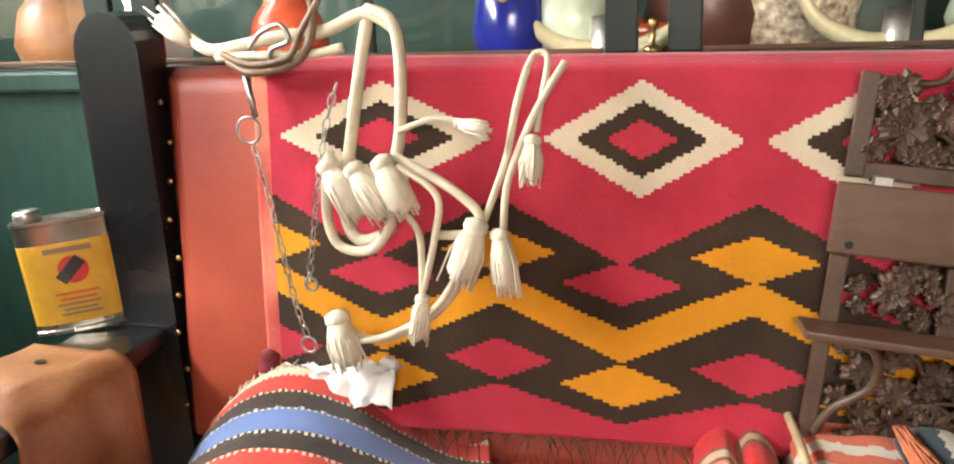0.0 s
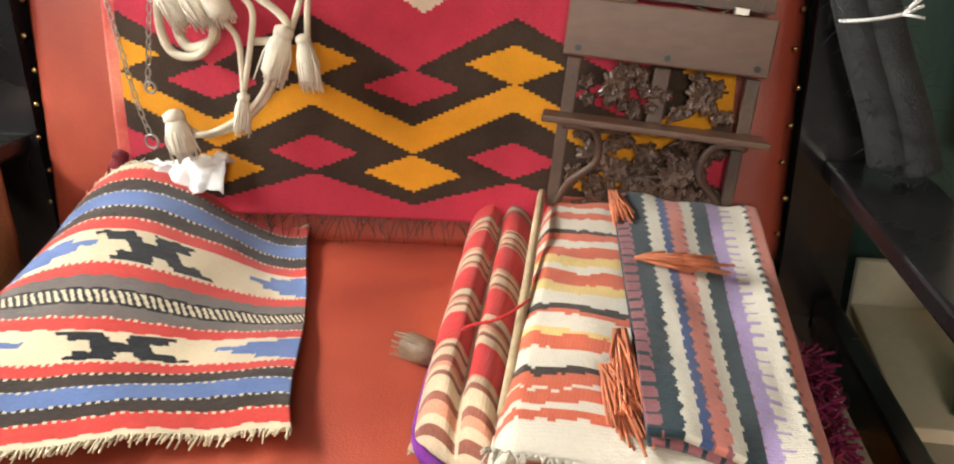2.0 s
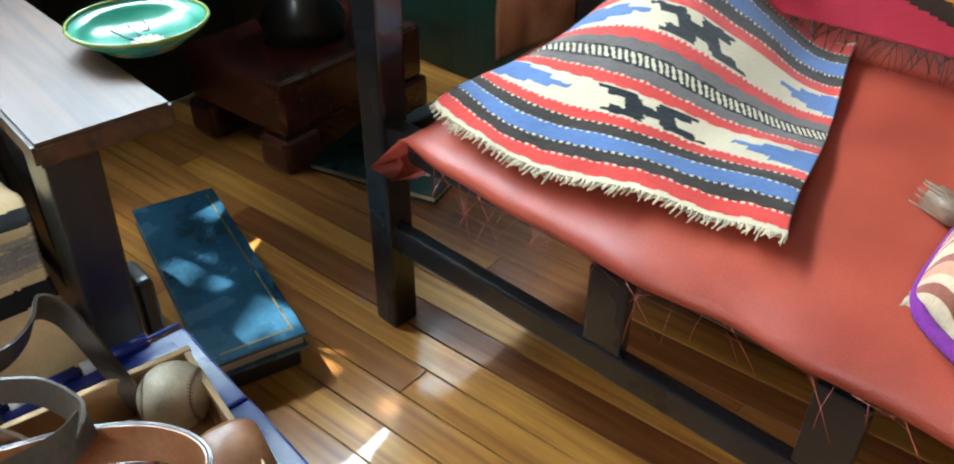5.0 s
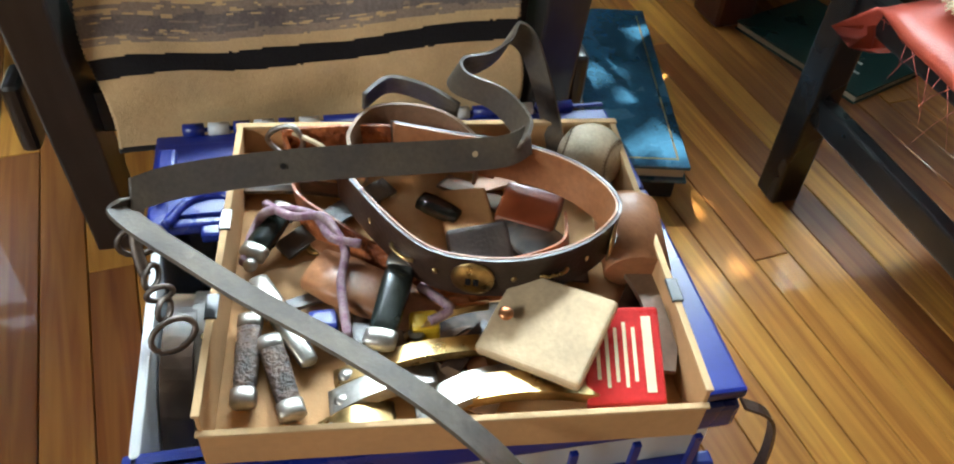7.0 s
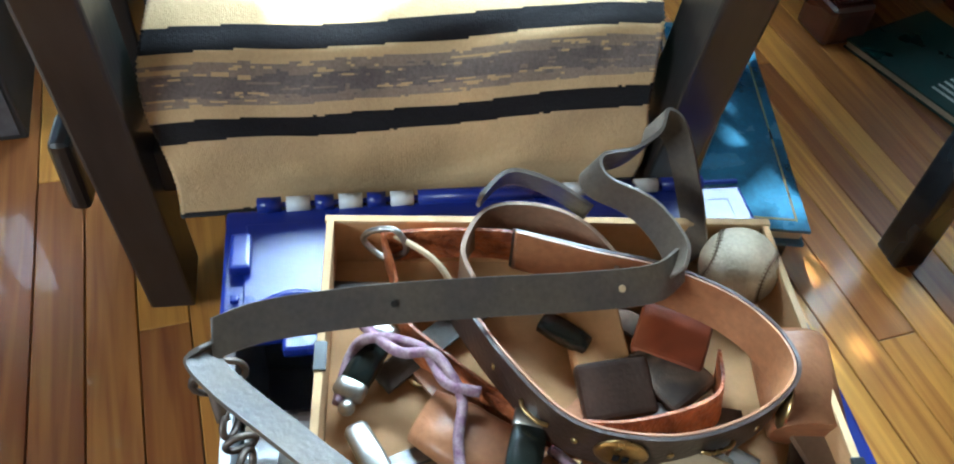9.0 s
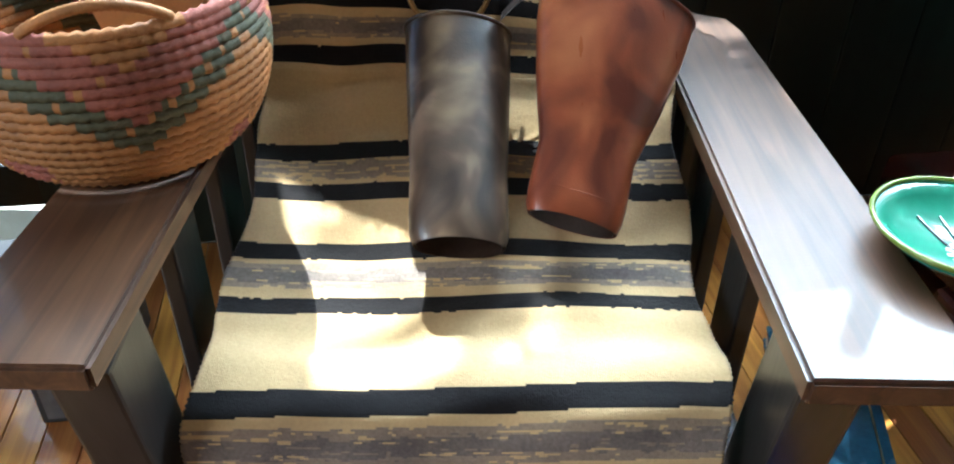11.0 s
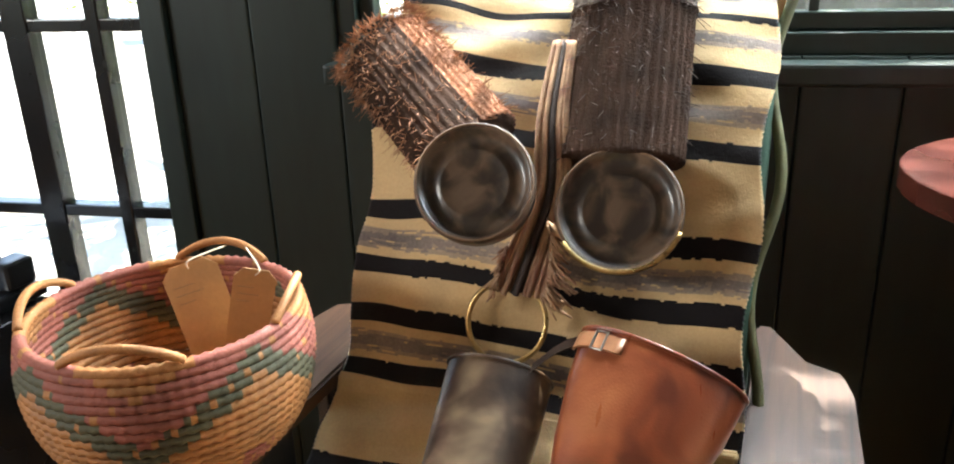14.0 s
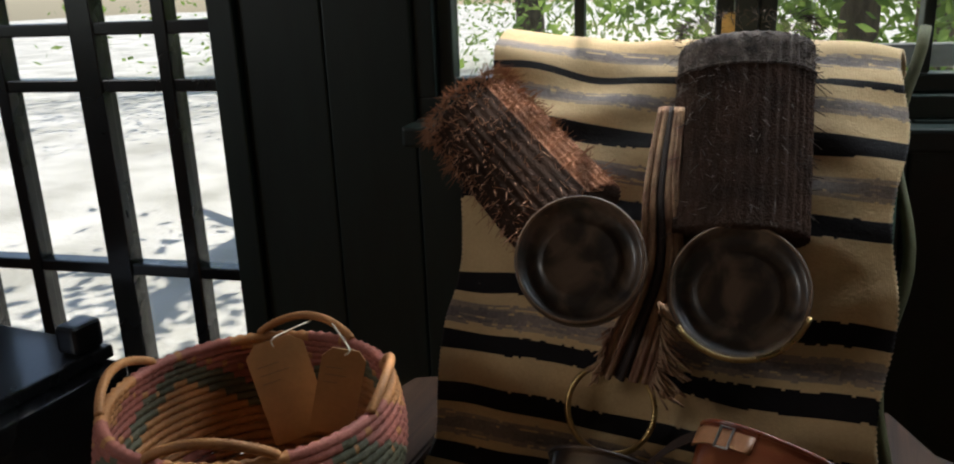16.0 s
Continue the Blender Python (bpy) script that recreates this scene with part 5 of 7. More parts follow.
def oval_body(levels):
    out = bmesh.new()
    rows = [[out.verts.new(p) for p in oval(a, b, z)] for a, b, z in levels]
    for a, b in zip(rows, rows[1:]):
        for j in range(28):
            out.faces.new((a[j], a[(j + 1) % 28], b[(j + 1) % 28], b[j]))
    out.faces.new(rows[0][::-1])
    out.faces.new(rows[-1])
    bmesh.ops.recalc_face_normals(out, faces=out.faces)
    return out


M_TINCAN = surface("tinplate", (0.55, 0.52, 0.46), 0.25, 0.9, 0.3, 10, 150, 0.06)
M_CANLABEL = surface("yellow_paper_label", (0.68, 0.36, 0.035), 0.5, 0, 0.18, 14, 140, 0.05)
part("can_body", oval_body([(0.066, 0.023, 0), (0.069, 0.025, 0.001), (0.069, 0.025, 0.006), (0.066, 0.023, 0.008), (0.066, 0.023, 0.166), (0.069, 0.025, 0.168), (0.069, 0.025, 0.173), (0.066, 0.022, 0.173), (0.062, 0.019, 0.170)]), M_TINCAN, can, smooth=False, m=CAN)
lab = part("label", oval_body([(0.0665, 0.0238, 0.016), (0.0665, 0.0238, 0.138)]), M_CANLABEL, can, "yellow label with a red disc", m=CAN)
part("cap", lathe([(0.017, 0), (0.018, 0.001), (0.018, 0.014), (0.0165, 0.016), (0.004, 0.0165), (0, 0.016)], 20, m=pose(-0.042, 0, 0.172)), M_STEEL, can, "ribbed screw cap", True, CAN)
part("red_disc", lathe([(0.0, 0), (0.021, 0), (0.021, 0.0006), (0, 0.0006)], 24, m=pose(0.006, -0.0243, 0.097, 90)), M_REDTIN, lab, m=CAN)
part("dark_emblem", beam((-0.014, -0.0252, 0.082), (0.018, -0.0252, 0.112), 0.018, 0.0006, 0, (0, 1, 0)), M_EBON, lab, m=CAN)
for i, (z, w) in enumerate(((0.128, 0.066), (0.062, 0.060), (0.053, 0.05), (0.045, 0.06), (0.037, 0.046), (0.030, 0.056))):
    part("print_bar", block((0.004 - w / 2, -0.0249, z - (0.004 if i == 0 else 0.0016)), (0.004 + w / 2, -0.0243, z + (0.004 if i == 0 else 0.0016)), 0), M_INK if i in (0, 3, 4, 5) else M_ORA, lab, m=CAN)
bag = thing("saddlebag", (-0.66, 0.95, 0.46), "worn tan leather saddlebag slung over the arm", "bag")


def bag_shape(u, v):
    s = v * 0.36
    y0, y1 = 0.86, 1.06
    yy = y0 + (y1 - y0) * u
    if s < 0.12:
        return (-0.79 + s, yy, 0.606 + 0.006 * math.sin(u * 5))
    a = min(1.0, (s - 0.12) / 0.05)
    return (-0.67 + 0.045 * math.sin(a * math.pi / 2) + 0.01 * wob(u * 4, v * 4), yy, 0.606 - 0.035 * (1 - math.cos(a * math.pi / 2)) - max(0, s - 0.17))


cloth("flap", bag_shape, lambda u, v: 0, 20, 40, 0.006, [M_TAN], bag)
part("hole", lathe([(0, 0), (0.007, 0), (0.007, 0.001), (0, 0.001)], 12, m=pose(-0.72, 1.0, 0.6115)), M_EBON, bag)
dish = thing("red_dish", (-0.72, 0.70, 0.6), "orange-red glazed dish with a pale rim", "dish")
part("bowl", lathe([(0.0, 0.0), (0.05, 0.0), (0.078, 0.012), (0.088, 0.026), (0.085, 0.027), (0.074, 0.015), (0.048, 0.006), (0, 0.005)], 36, m=pose(-0.72, 0.69, 0.5965)), M_REDGLAZE, dish, smooth=True)
part("rim", tube([(-0.72 + 0.0865 * math.cos(a), 0.69 + 0.0865 * math.sin(a), 0.6235) for a in [2 * math.pi * i / 40 for i in range(40)]], 0.0026, 6, True), M_TEALGLAZE, dish, "pale turquoise rim", smooth=True)

# ---- storage bin ----
bin_ = thing("storage_bin", (-0.25, -0.1, 0), "milky plastic storage bin with blue hinged lids", "bin")
part("body", block((-0.455, -0.36, 0.0), (-0.445, 0.185, 0.262), 0.003), M_CLEAR, bin_)
part("body_side", block((-0.445, -0.362, 0.0), (-0.03, -0.352, 0.262), 0.003), M_CLEAR, bin_)
part("body_side", block((-0.445, 0.165, 0.0), (-0.03, 0.175, 0.262), 0.003), M_CLEAR, bin_)
part("body_front", block((-0.04, -0.352, 0.0), (-0.03, 0.165, 0.262), 0.003), M_CLEAR, bin_)
part("body_base", block((-0.445, -0.352, 0.004), (-0.04, 0.165, 0.012), 0.002), M_CLEAR, bin_)
lid = part("lid", block((-0.463, -0.366, 0.266), (-0.305, 0.188, 0.280), 0.004), M_BLUE, bin_, "blue hinged lid")
part("lid_panel", block((-0.44, -0.345, 0.2805), (-0.318, 0.165, 0.284), 0.003), M_BLUE, lid)
lid2 = part("lid", block((-0.305, -0.255, 0.264), (-0.02, 0.19, 0.278), 0.004), M_BLUE, bin_, "blue hinged lid under the cardboard tray")
rim_ = part("rim", block((-0.05, -0.368, 0.225), (-0.015, 0.186, 0.262), 0.006), M_BLUE, bin_, "dark blue front rim")
for i in range(9):
    part("rim_rib", block((-0.014, -0.35 + i * 0.062, 0.16), (-0.008, -0.342 + i * 0.062, 0.225), 0.001), M_BLUE, rim_)
part("rim_band", block((-0.03, -0.368, 0.12), (-0.014, 0.186, 0.16), 0.003), M_BLUE, rim_)
yy = -0.335
for i, (w, blue) in enumerate(((0.027, 1), (0.027, 0), (0.022, 1), (0.027, 0), (0.022, 1), (0.027, 0), (0.155, 1), (0.026, 0), (0.05, 1), (0.028, 0), (0.05, 1))):
    part("hinge_knuckle", tube([(-0.466, yy, 0.283), (-0.466, yy + w - 0.003, 0.283)], 0.0085, 10), M_BLUE if blue else M_CLEAR, bin_, smooth=True)
    yy += w + 0.002
part("hinge_pin", tube([(-0.466, -0.335, 0.283), (-0.466, 0.185, 0.283)], 0.003, 6), M_BLUE, bin_)
latch = part("latch", block((-0.42, -0.358, 0.283), (-0.375, -0.338, 0.295), 0.004), M_BLUE, lid)
part("latch", block((-0.35, -0.356, 0.283), (-0.342, -0.348, 0.288), 0.002), M_BLUE, lid)
hd = part("handle", tube(spline([(-0.305, -0.345, 0.282), (-0.34, -0.32, 0.284), (-0.345, -0.285, 0.284), (-0.315, -0.262, 0.282)], 6), 0.006, 8), M_BLUE, lid, smooth=True)
part("handle_tab", block((-0.335, -0.31, 0.266), (-0.29, -0.262, 0.278), 0.004), M_BLUE, lid)
# straps stored in the open half
for i, (y0, mat_) in enumerate(((-0.335, M_DARKLEATHER), (-0.31, M_STRAP), (-0.29, M_BELTBLACK), (-0.272, M_DARKLEATHER))):
    st = thing("stored_strap", (-0.2, y0, 0.1), "old leather strap stowed in the plastic bin", "strap", "stowed straps")
    part("strap", ribbon(spline([(-0.29, y0, 0.07), (-0.27, y0 + 0.004, 0.20), (-0.22, y0 + 0.006, 0.245), (-0.14, y0 + 0.002, 0.235 - 0.01 * i), (-0.07, y0, 0.16), (-0.055, y0, 0.06)], 8), (0.004, 0.030, 0.0), 0.006), mat_, st)
    part("rivet", lathe([(0, 0), (0.005, 0), (0.004, 0.002), (0, 0.0025)], 10, m=pose(-0.18, y0 + 0.004, 0.247)), M_BRASS, st, smooth=True)

# ---- cardboard tray ----
TR = pose(-0.182, -0.072, 0.285, 0, 0, -5.0) @ Matrix.Diagonal((0.98, 0.955, 1, 1))
tray = thing("cardboard_tray", (-0.182, -0.068, 0.285), "shallow open cardboard tray full of oddments", "tray")
tp = lambda n, lo, hi, mt_=M_CARD: part(n, block(lo, hi, 0.001), mt_, tray, m=TR)
tp("tray_base", (-0.186, -0.212, 0.0), (0.186, 0.212, 0.004))
tp("tray_side", (-0.19, -0.216, 0.0), (-0.186, 0.216, 0.060))
tp("tray_side", (0.186, -0.216, 0.0), (0.19, 0.216, 0.042))
tp("tray_side", (-0.186, -0.216, 0.0), (0.186, -0.212, 0.062))
tp("tray_side", (-0.186, 0.212, 0.0), (0.186, 0.216, 0.060))
for lo, hi in (((-0.192, -0.220, 0.059), (-0.184, 0.220, 0.063)), ((-0.184, -0.2185, 0.0605), (0.186, -0.2115, 0.0635)), ((-0.184, 0.2110, 0.0585), (0.186, 0.2180, 0.0615)), ((0.1855, -0.218, 0.041), (0.1915, 0.218, 0.044))):
    tp("folded_edge", lo, hi, M_CARDEDGE)
for xx in (-0.05, 0.06):
    tp("slot", (xx, 0.2090, 0.0595), (xx + 0.028, 0.2202, 0.0632), M_EBON)
    tp("slot", (xx, -0.2202, 0.062), (xx + 0.028, -0.2090, 0.0652), M_EBON)

# baseball
bb = thing("baseball", (-0.325, 0.118, 0.289), "scuffed old baseball with worn stitching", "ball")
C0 = Vector((-0.312, 0.115, 0.327))
part("ball_cover", lathe([(0.037 * math.sin(a), -0.037 * math.cos(a)) for a in [math.pi * i / 20 for i in range(21)]], 32, m=Matrix.Translation(C0)), M_BALL, bb, smooth=True)
seam = []
for i in range(90):
    t = 2 * math.pi * i / 90
    p = Vector((math.cos(t) + 0.45 * math.cos(3 * t) * 0.5, math.sin(t) - 0.45 * math.sin(3 * t) * 0.5, 0.95 * math.sin(2 * t))).normalized()
    seam.append(C0 + (Euler((0.6, 0.5, 0.3)).to_matrix() @ p) * 0.0373)
part("seam", tube(seam, 0.0007, 4, True), M_RAWHIDE, bb)
bm = bmesh.new()
for i in range(0, 90):
    a, b_ = seam[i], seam[(i + 1) % 90]
    side = (b_ - a).cross(a - C0).normalized() * 0.003
    tube([a - side, a + (a - C0).normalized() * 0.0005, a + side], 0.0005, 3, bm=bm)
part("stitching", bm, M_RAWHIDE, bb)

# ---- belts ----
up = Vector((0, 0, 1))
belt = thing("concho_belt", (-0.2, -0.03, 0.30), "black-brown leather belt with brass conchos and tan lining", "belt")
ring_pts = [(-0.267, -0.165, 0.362), (-0.205, -0.138, 0.36), (-0.155, -0.104, 0.354), (-0.132, -0.068, 0.352), (-0.122, -0.012, 0.352), (-0.133, 0.046, 0.354), (-0.158, 0.086, 0.362), (-0.196, 0.092, 0.36), (-0.238, 0.066, 0.362), (-0.275, 0.015, 0.362), (-0.3, -0.045, 0.36), (-0.325, -0.105, 0.36)]
rl = spline(ring_pts, 8)
tilt = lambda p: Vector((0.25 * (p.x + 0.2), 0.25 * (p.y + 0.03), 1)).normalized() * 0.036
part("outer_strap", ribbon(rl, [tilt(p) * 1.3 for p in rl], 0.003), M_BELTBLACK, belt, "dark belt face with brass studs", True)
inner = [p + (Vector((-0.20, -0.03, p.z)) - p).normalized() * 0.0035 for p in rl]
part("lining", ribbon(inner, [tilt(p) * 1.3 for p in inner], 0.002), M_TAN, belt, "tan suede lining", True)
for i in (26, 46):
    p = rl[i]
    out = (p - Vector((-0.20, -0.03, p.z))).normalized()
    cc = part("concho", lathe([(0.0, 0.004), (0.006, 0.0045), (0.014, 0.003), (0.019, 0.0015), (0.0205, 0.0), (0.0, 0.0)], 24, m=aim(p + out * 0.0018, p + out)), M_BRASS, belt, "engraved brass concho", True)
    part("slot", block((-0.006, -0.004, 0.0038), (-0.001, 0.004, 0.0052), 0), M_EBON, cc, m=aim(p + out * 0.0018, p + out))
    part("slot", block((0.001, -0.004, 0.0038), (0.006, 0.004, 0.0052), 0), M_EBON, cc, m=aim(p + out * 0.0018, p + out))
for i in (8, 14, 20, 31, 36, 41, 52):
    p = rl[i]
    out = (p - Vector((-0.20, -0.03, p.z))).normalized()
    if i in (14, 36):
        d = (rl[i + 2] - rl[i - 2]).normalized() * 0.014
        part("keeper", tube(spline([p - d + out * 0.002, p - d * 0.5 + out * 0.006, p + d * 0.5 + out * 0.006, p + d + out * 0.002], 4), 0.002, 6), M_BRASS, belt, smooth=True)
    else:
        part("stud", lathe([(0.0032, 0), (0.0025, 0.0015), (0, 0.002)], 8, m=aim(p + out * 0.0014, p + out)), M_BRASS, belt, smooth=True)

tb = thing("tooled_belt", (-0.28, -0.12, 0.30), "orange tooled leather belt coiled in the tray", "belt")
tl = spline([(-0.348, -0.215, 0.345), (-0.31, -0.205, 0.325), (-0.274, -0.205, 0.318), (-0.232, -0.172, 0.316), (-0.185, -0.125, 0.314), (-0.160, -0.075, 0.314), (-0.155, -0.02, 0.314), (-0.17, 0.045, 0.316), (-0.21, 0.06, 0.318)], 8)
part("strap", ribbon(tl, [Vector((-0.3, -0.1, 1)).normalized() * 0.044 for p in tl], 0.003), M_TOOLED, tb, "deeply tooled orange strap", True)
tl2 = spline([(-0.348, -0.215, 0.345), (-0.345, -0.16, 0.348), (-0.335, -0.10, 0.35), (-0.31, -0.05, 0.35), (-0.285, 0.0, 0.35)], 8)
part("strap", ribbon(tl2, (0.006, 0, 0.044), 0.003), M_TOOLED, tb, "", True)
part("buckle", tube(spline([(-0.352, -0.225, 0.362), (-0.342, -0.205, 0.372), (-0.336, -0.196, 0.352), (-0.346, -0.214, 0.332), (-0.356, -0.232, 0.345)], 5, True), 0.003, 7, True), M_STEEL, tb, smooth=True)
part("thong", tube(spline([(-0.345, -0.205, 0.362), (-0.318, -0.175, 0.36), (-0.295, -0.155, 0.342), (-0.288, -0.14, 0.336)], 6), 0.0028, 6), M_HIDE, tb, "pale thong", smooth=True)
ws = thing("wrist_strap", (-0.34, -0.07, 0.33), "curled brown leather strap standing in the tray", "strap")
wl = spline([(-0.285, -0.145, 0.352), (-0.315, -0.15, 0.358), (-0.352, -0.125, 0.362), (-0.356, -0.085, 0.362), (-0.338, -0.045, 0.36), (-0.30, -0.02, 0.355), (-0.275, -0.025, 0.352)], 8)
part("strap", ribbon(wl, (0, 0, 0.040), 0.004), M_RAWHIDE, ws, "", True)
part("strap", ribbon(spline([(-0.36, -0.13, 0.385), (-0.385, -0.10, 0.388), (-0.375, -0.06, 0.380), (-0.35, -0.03, 0.372)], 8), (0.012, 0, 0.028), 0.004), M_STRAP, ws, "", True)
part("rivet", lathe([(0, 0), (0.016, 0), (0.013, 0.004), (0, 0.005)], 16, m=aim((-0.284, -0.148, 0.352), (-0.2, -0.2, 0.36))), M_STEEL, ws, smooth=True)

lg = thing("long_strap", (-0.2, -0.15, 0.39), "long grey-brown harness strap looped over the tray", "strap")
top = spline([(-0.270, 0.028, 0.392), (-0.247, -0.005, 0.397), (-0.240, -0.07, 0.402), (-0.24, -0.15, 0.404), (-0.241, -0.235, 0.402), (-0.237, -0.31, 0.398), (-0.226, -0.348, 0.395)], 8)
part("strap", ribbon(top, [Vector((0.022, 0, -0.022)) for p in top], 0.0035), M_STRAP, lg, "", True)
dg = spline([(-0.226, -0.346, 0.393), (-0.216, -0.356, 0.390), (-0.19, -0.337, 0.388), (-0.150, -0.296, 0.386), (-0.103, -0.247, 0.384), (-0.060, -0.196, 0.382), (-0.02, -0.150, 0.378), (0.015, -0.110, 0.368), (0.05, -0.07, 0.345), (0.075, -0.03, 0.29), (0.08, 0.02, 0.20)], 8)
part("strap", ribbon(dg, [Vector((0.018, -0.018, 0.012)) for p in dg], 0.0035), M_STRAP, lg, "", True)
cl_ = spline([(-0.252, 0.012, 0.396), (-0.278, 0.022, 0.40), (-0.318, 0.004, 0.408), (-0.345, -0.03, 0.412), (-0.368, -0.03, 0.415), (-0.372, 0.0, 0.418), (-0.382, 0.024, 0.428), (-0.405, 0.038, 0.432), (-0.398, 0.058, 0.415), (-0.36, 0.075, 0.36), (-0.335, 0.085, 0.315)], 8)
part("strap", ribbon(cl_, [Vector((0.006, 0.012, 0.028)) for p in cl_], 0.0035), M_STRAP, lg, "", True)
for i in (12, 30):
    part("hole", lathe([(0, 0), (0.003, 0), (0.003, 0.001), (0, 0.001)], 8, m=aim(top[i] + Vector((0.0015, 0, 0.0017)), top[i] + Vector((1, 0, 1)))), M_HIDE if i == 12 else M_EBON, lg)
hk = thing("harness_chain", (-0.18, -0.345, 0.29), "rusty snap hook and chain hanging from the strap", "chain")
for c, n_, r in (((-0.232, -0.352, 0.335), (1, 0.3, 0.4), 0.014), ((-0.205, -0.345, 0.312), (0.3, 1, 0.4), 0.009), ((-0.19, -0.338, 0.304), (1, 0.3, 0.1), 0.008), ((-0.175, -0.334, 0.298), (0.3, 1, 0.4), 0.008), ((-0.15, -0.326, 0.290), (1, 0.6, 0.8), 0.014)):
    part("link", tube([(1.5 * r * math.cos(a), r * math.sin(a), 0) for a in [2 * math.pi * i / 16 for i in range(16)]], 0.003, 6, True), M_IRON, hk, smooth=True, m=aim(c, Vector(c) + Vector(n_)))
part("snap", tube(spline([(-0.25, -0.35, 0.36), (-0.225, -0.355, 0.34), (-0.205, -0.35, 0.315)], 6), 0.006, 8), M_IRON, hk, smooth=True)

# ---- knives and oddments ----
def knife(p, q, w, mat_, label, bolster=True):
    th = thing("pocket_knife", p, label, "knife", "pocket knives in the tray")
    p, q = Vector(p), Vector(q)
    L = (q - p).length
    out = oval_body([(w * 0.35, 0.004, 0), (w * 0.5, 0.0065, L * 0.03), (w * 0.55, 0.0075, L * 0.3), (w * 0.5, 0.007, L * 0.75), (w * 0.42, 0.006, L * 0.97), (w * 0.25, 0.004, L)])
    part("scale", out, mat_, th, "", True, aim(p, q))
    if bolster:
        for a, b in ((-0.004, 0.014), (L - 0.016, L + 0.003)):
            part("bolster", oval_body([(w * 0.4, 0.005, a), (w * 0.56, 0.0078, a + 0.003), (w * 0.56, 0.0078, b - 0.003), (w * 0.42, 0.005, b)]), M_STEEL, th, "nickel bolster", True, aim(p, q))
    return th


knife((-0.150, -0.256, 0.302), (-0.058, -0.263, 0.300), 0.020, M_BONE, "pocket knife with jigged brown bone handle")
knife((-0.122, -0.240, 0.302), (-0.040, -0.222, 0.300), 0.021, M_BONE, "pocket knife with jigged brown bone handle")
knife((-0.195, -0.250, 0.306), (-0.090, -0.205, 0.302), 0.020, M_STEEL, "slim grey steel pocket knife", False)
knife((-0.220, -0.254, 0.312), (-0.275, -0.218, 0.322), 0.024, M_BLACKPLASTIC, "pocket knife with smooth black scales")
knife((-0.172, -0.112, 0.338), (-0.082, -0.146, 0.328), 0.026, M_BLACKPLASTIC, "stout pocket knife with dark green-black scales")
knife((-0.275, -0.082, 0.318), (-0.245, -0.045, 0.314), 0.022, M_BLACKPLASTIC, "short black-handled tool with pale tip", False)
hol = thing("leather_sheath", (-0.17, -0.15, 0.30), "russet leather knife sheath with laced edge", "sheath")
part("sheath", oval_body([(0.024, 0.012, 0), (0.028, 0.014, 0.03), (0.026, 0.013, 0.09), (0.02, 0.009, 0.13)]), M_TAN, hol, "", True, aim((-0.195, -0.195, 0.312), (-0.115, -0.085, 0.308)))
crd = thing("purple_cord", (-0.2, -0.18, 0.31), "purple flecked braided cord looped in the tray", "cord")
part("cord", tube(spline([(-0.213, -0.262, 0.31), (-0.252, -0.250, 0.318), (-0.258, -0.232, 0.335), (-0.241, -0.192, 0.340), (-0.205, -0.176, 0.342), (-0.195, -0.150, 0.340)], 8), 0.0048, 8), M_PURPLE, crd, smooth=True)
part("cord", tube(spline([(-0.278, -0.238, 0.326), (-0.236, -0.212, 0.345), (-0.230, -0.185, 0.348), (-0.210, -0.172, 0.345), (-0.190, -0.165, 0.336), (-0.157, -0.172, 0.328), (-0.102, -0.171, 0.318)], 8), 0.0045, 8), M_PURPLE, crd, smooth=True)
part("cord", tube(spline([(-0.15, -0.10, 0.322), (-0.125, -0.082, 0.326), (-0.112, -0.078, 0.328), (-0.104, -0.098, 0.326)], 8), 0.0045, 8), M_PURPLE, crd, smooth=True)
part("bead", lathe([(0.007 * math.sin(a), -0.007 * math.cos(a)) for a in [math.pi * i / 10 for i in range(11)]], 14, m=pose(-0.208, -0.255, 0.312)), M_STEEL, crd, "steel bead", True)
yl = thing("plastic_stub", (-0.11, -0.095, 0.31), "small bright yellow plastic cap", "cap")
part("shell", block((-0.122, -0.115, 0.302), (-0.098, -0.088, 0.322), 0.005), M_YELLOW, yl)
bc = thing("plastic_stub", (-0.12, -0.19, 0.31), "small dark blue plastic cap", "cap")
part("shell", block((-0.14, -0.205, 0.30), (-0.115, -0.178, 0.318), 0.006), M_BLUE, bc)
wal = thing("buff_hide_purse", (-0.08, 0.0, 0.31), "buff hide purse with a copper snap", "purse")
part("purse_body", block((-0.045, -0.05, -0.006), (0.045, 0.05, 0.006), 0.005, seg=3), M_HIDE, wal, m=pose(-0.075, 0.002, 0.335, 8, 14, -38))
part("snap", lathe([(0.0, 0.003), (0.005, 0.003), (0.0068, 0.001), (0.0068, 0), (0, 0)], 14, m=pose(-0.088, -0.033, 0.3445, 8, 14, 0)), M_COPPER, wal, "round copper snap", True)
tin = thing("red_pocket_tin", (-0.05, 0.075, 0.30), "flat red pocket tin with cream printing", "tin")
TN = pose(-0.045, 0.066, 0.318, 8, 18, -10)
part("tin_body", block((-0.045, -0.034, -0.009), (0.045, 0.034, 0.009), 0.004, seg=3), M_REDTIN, tin, m=TN)
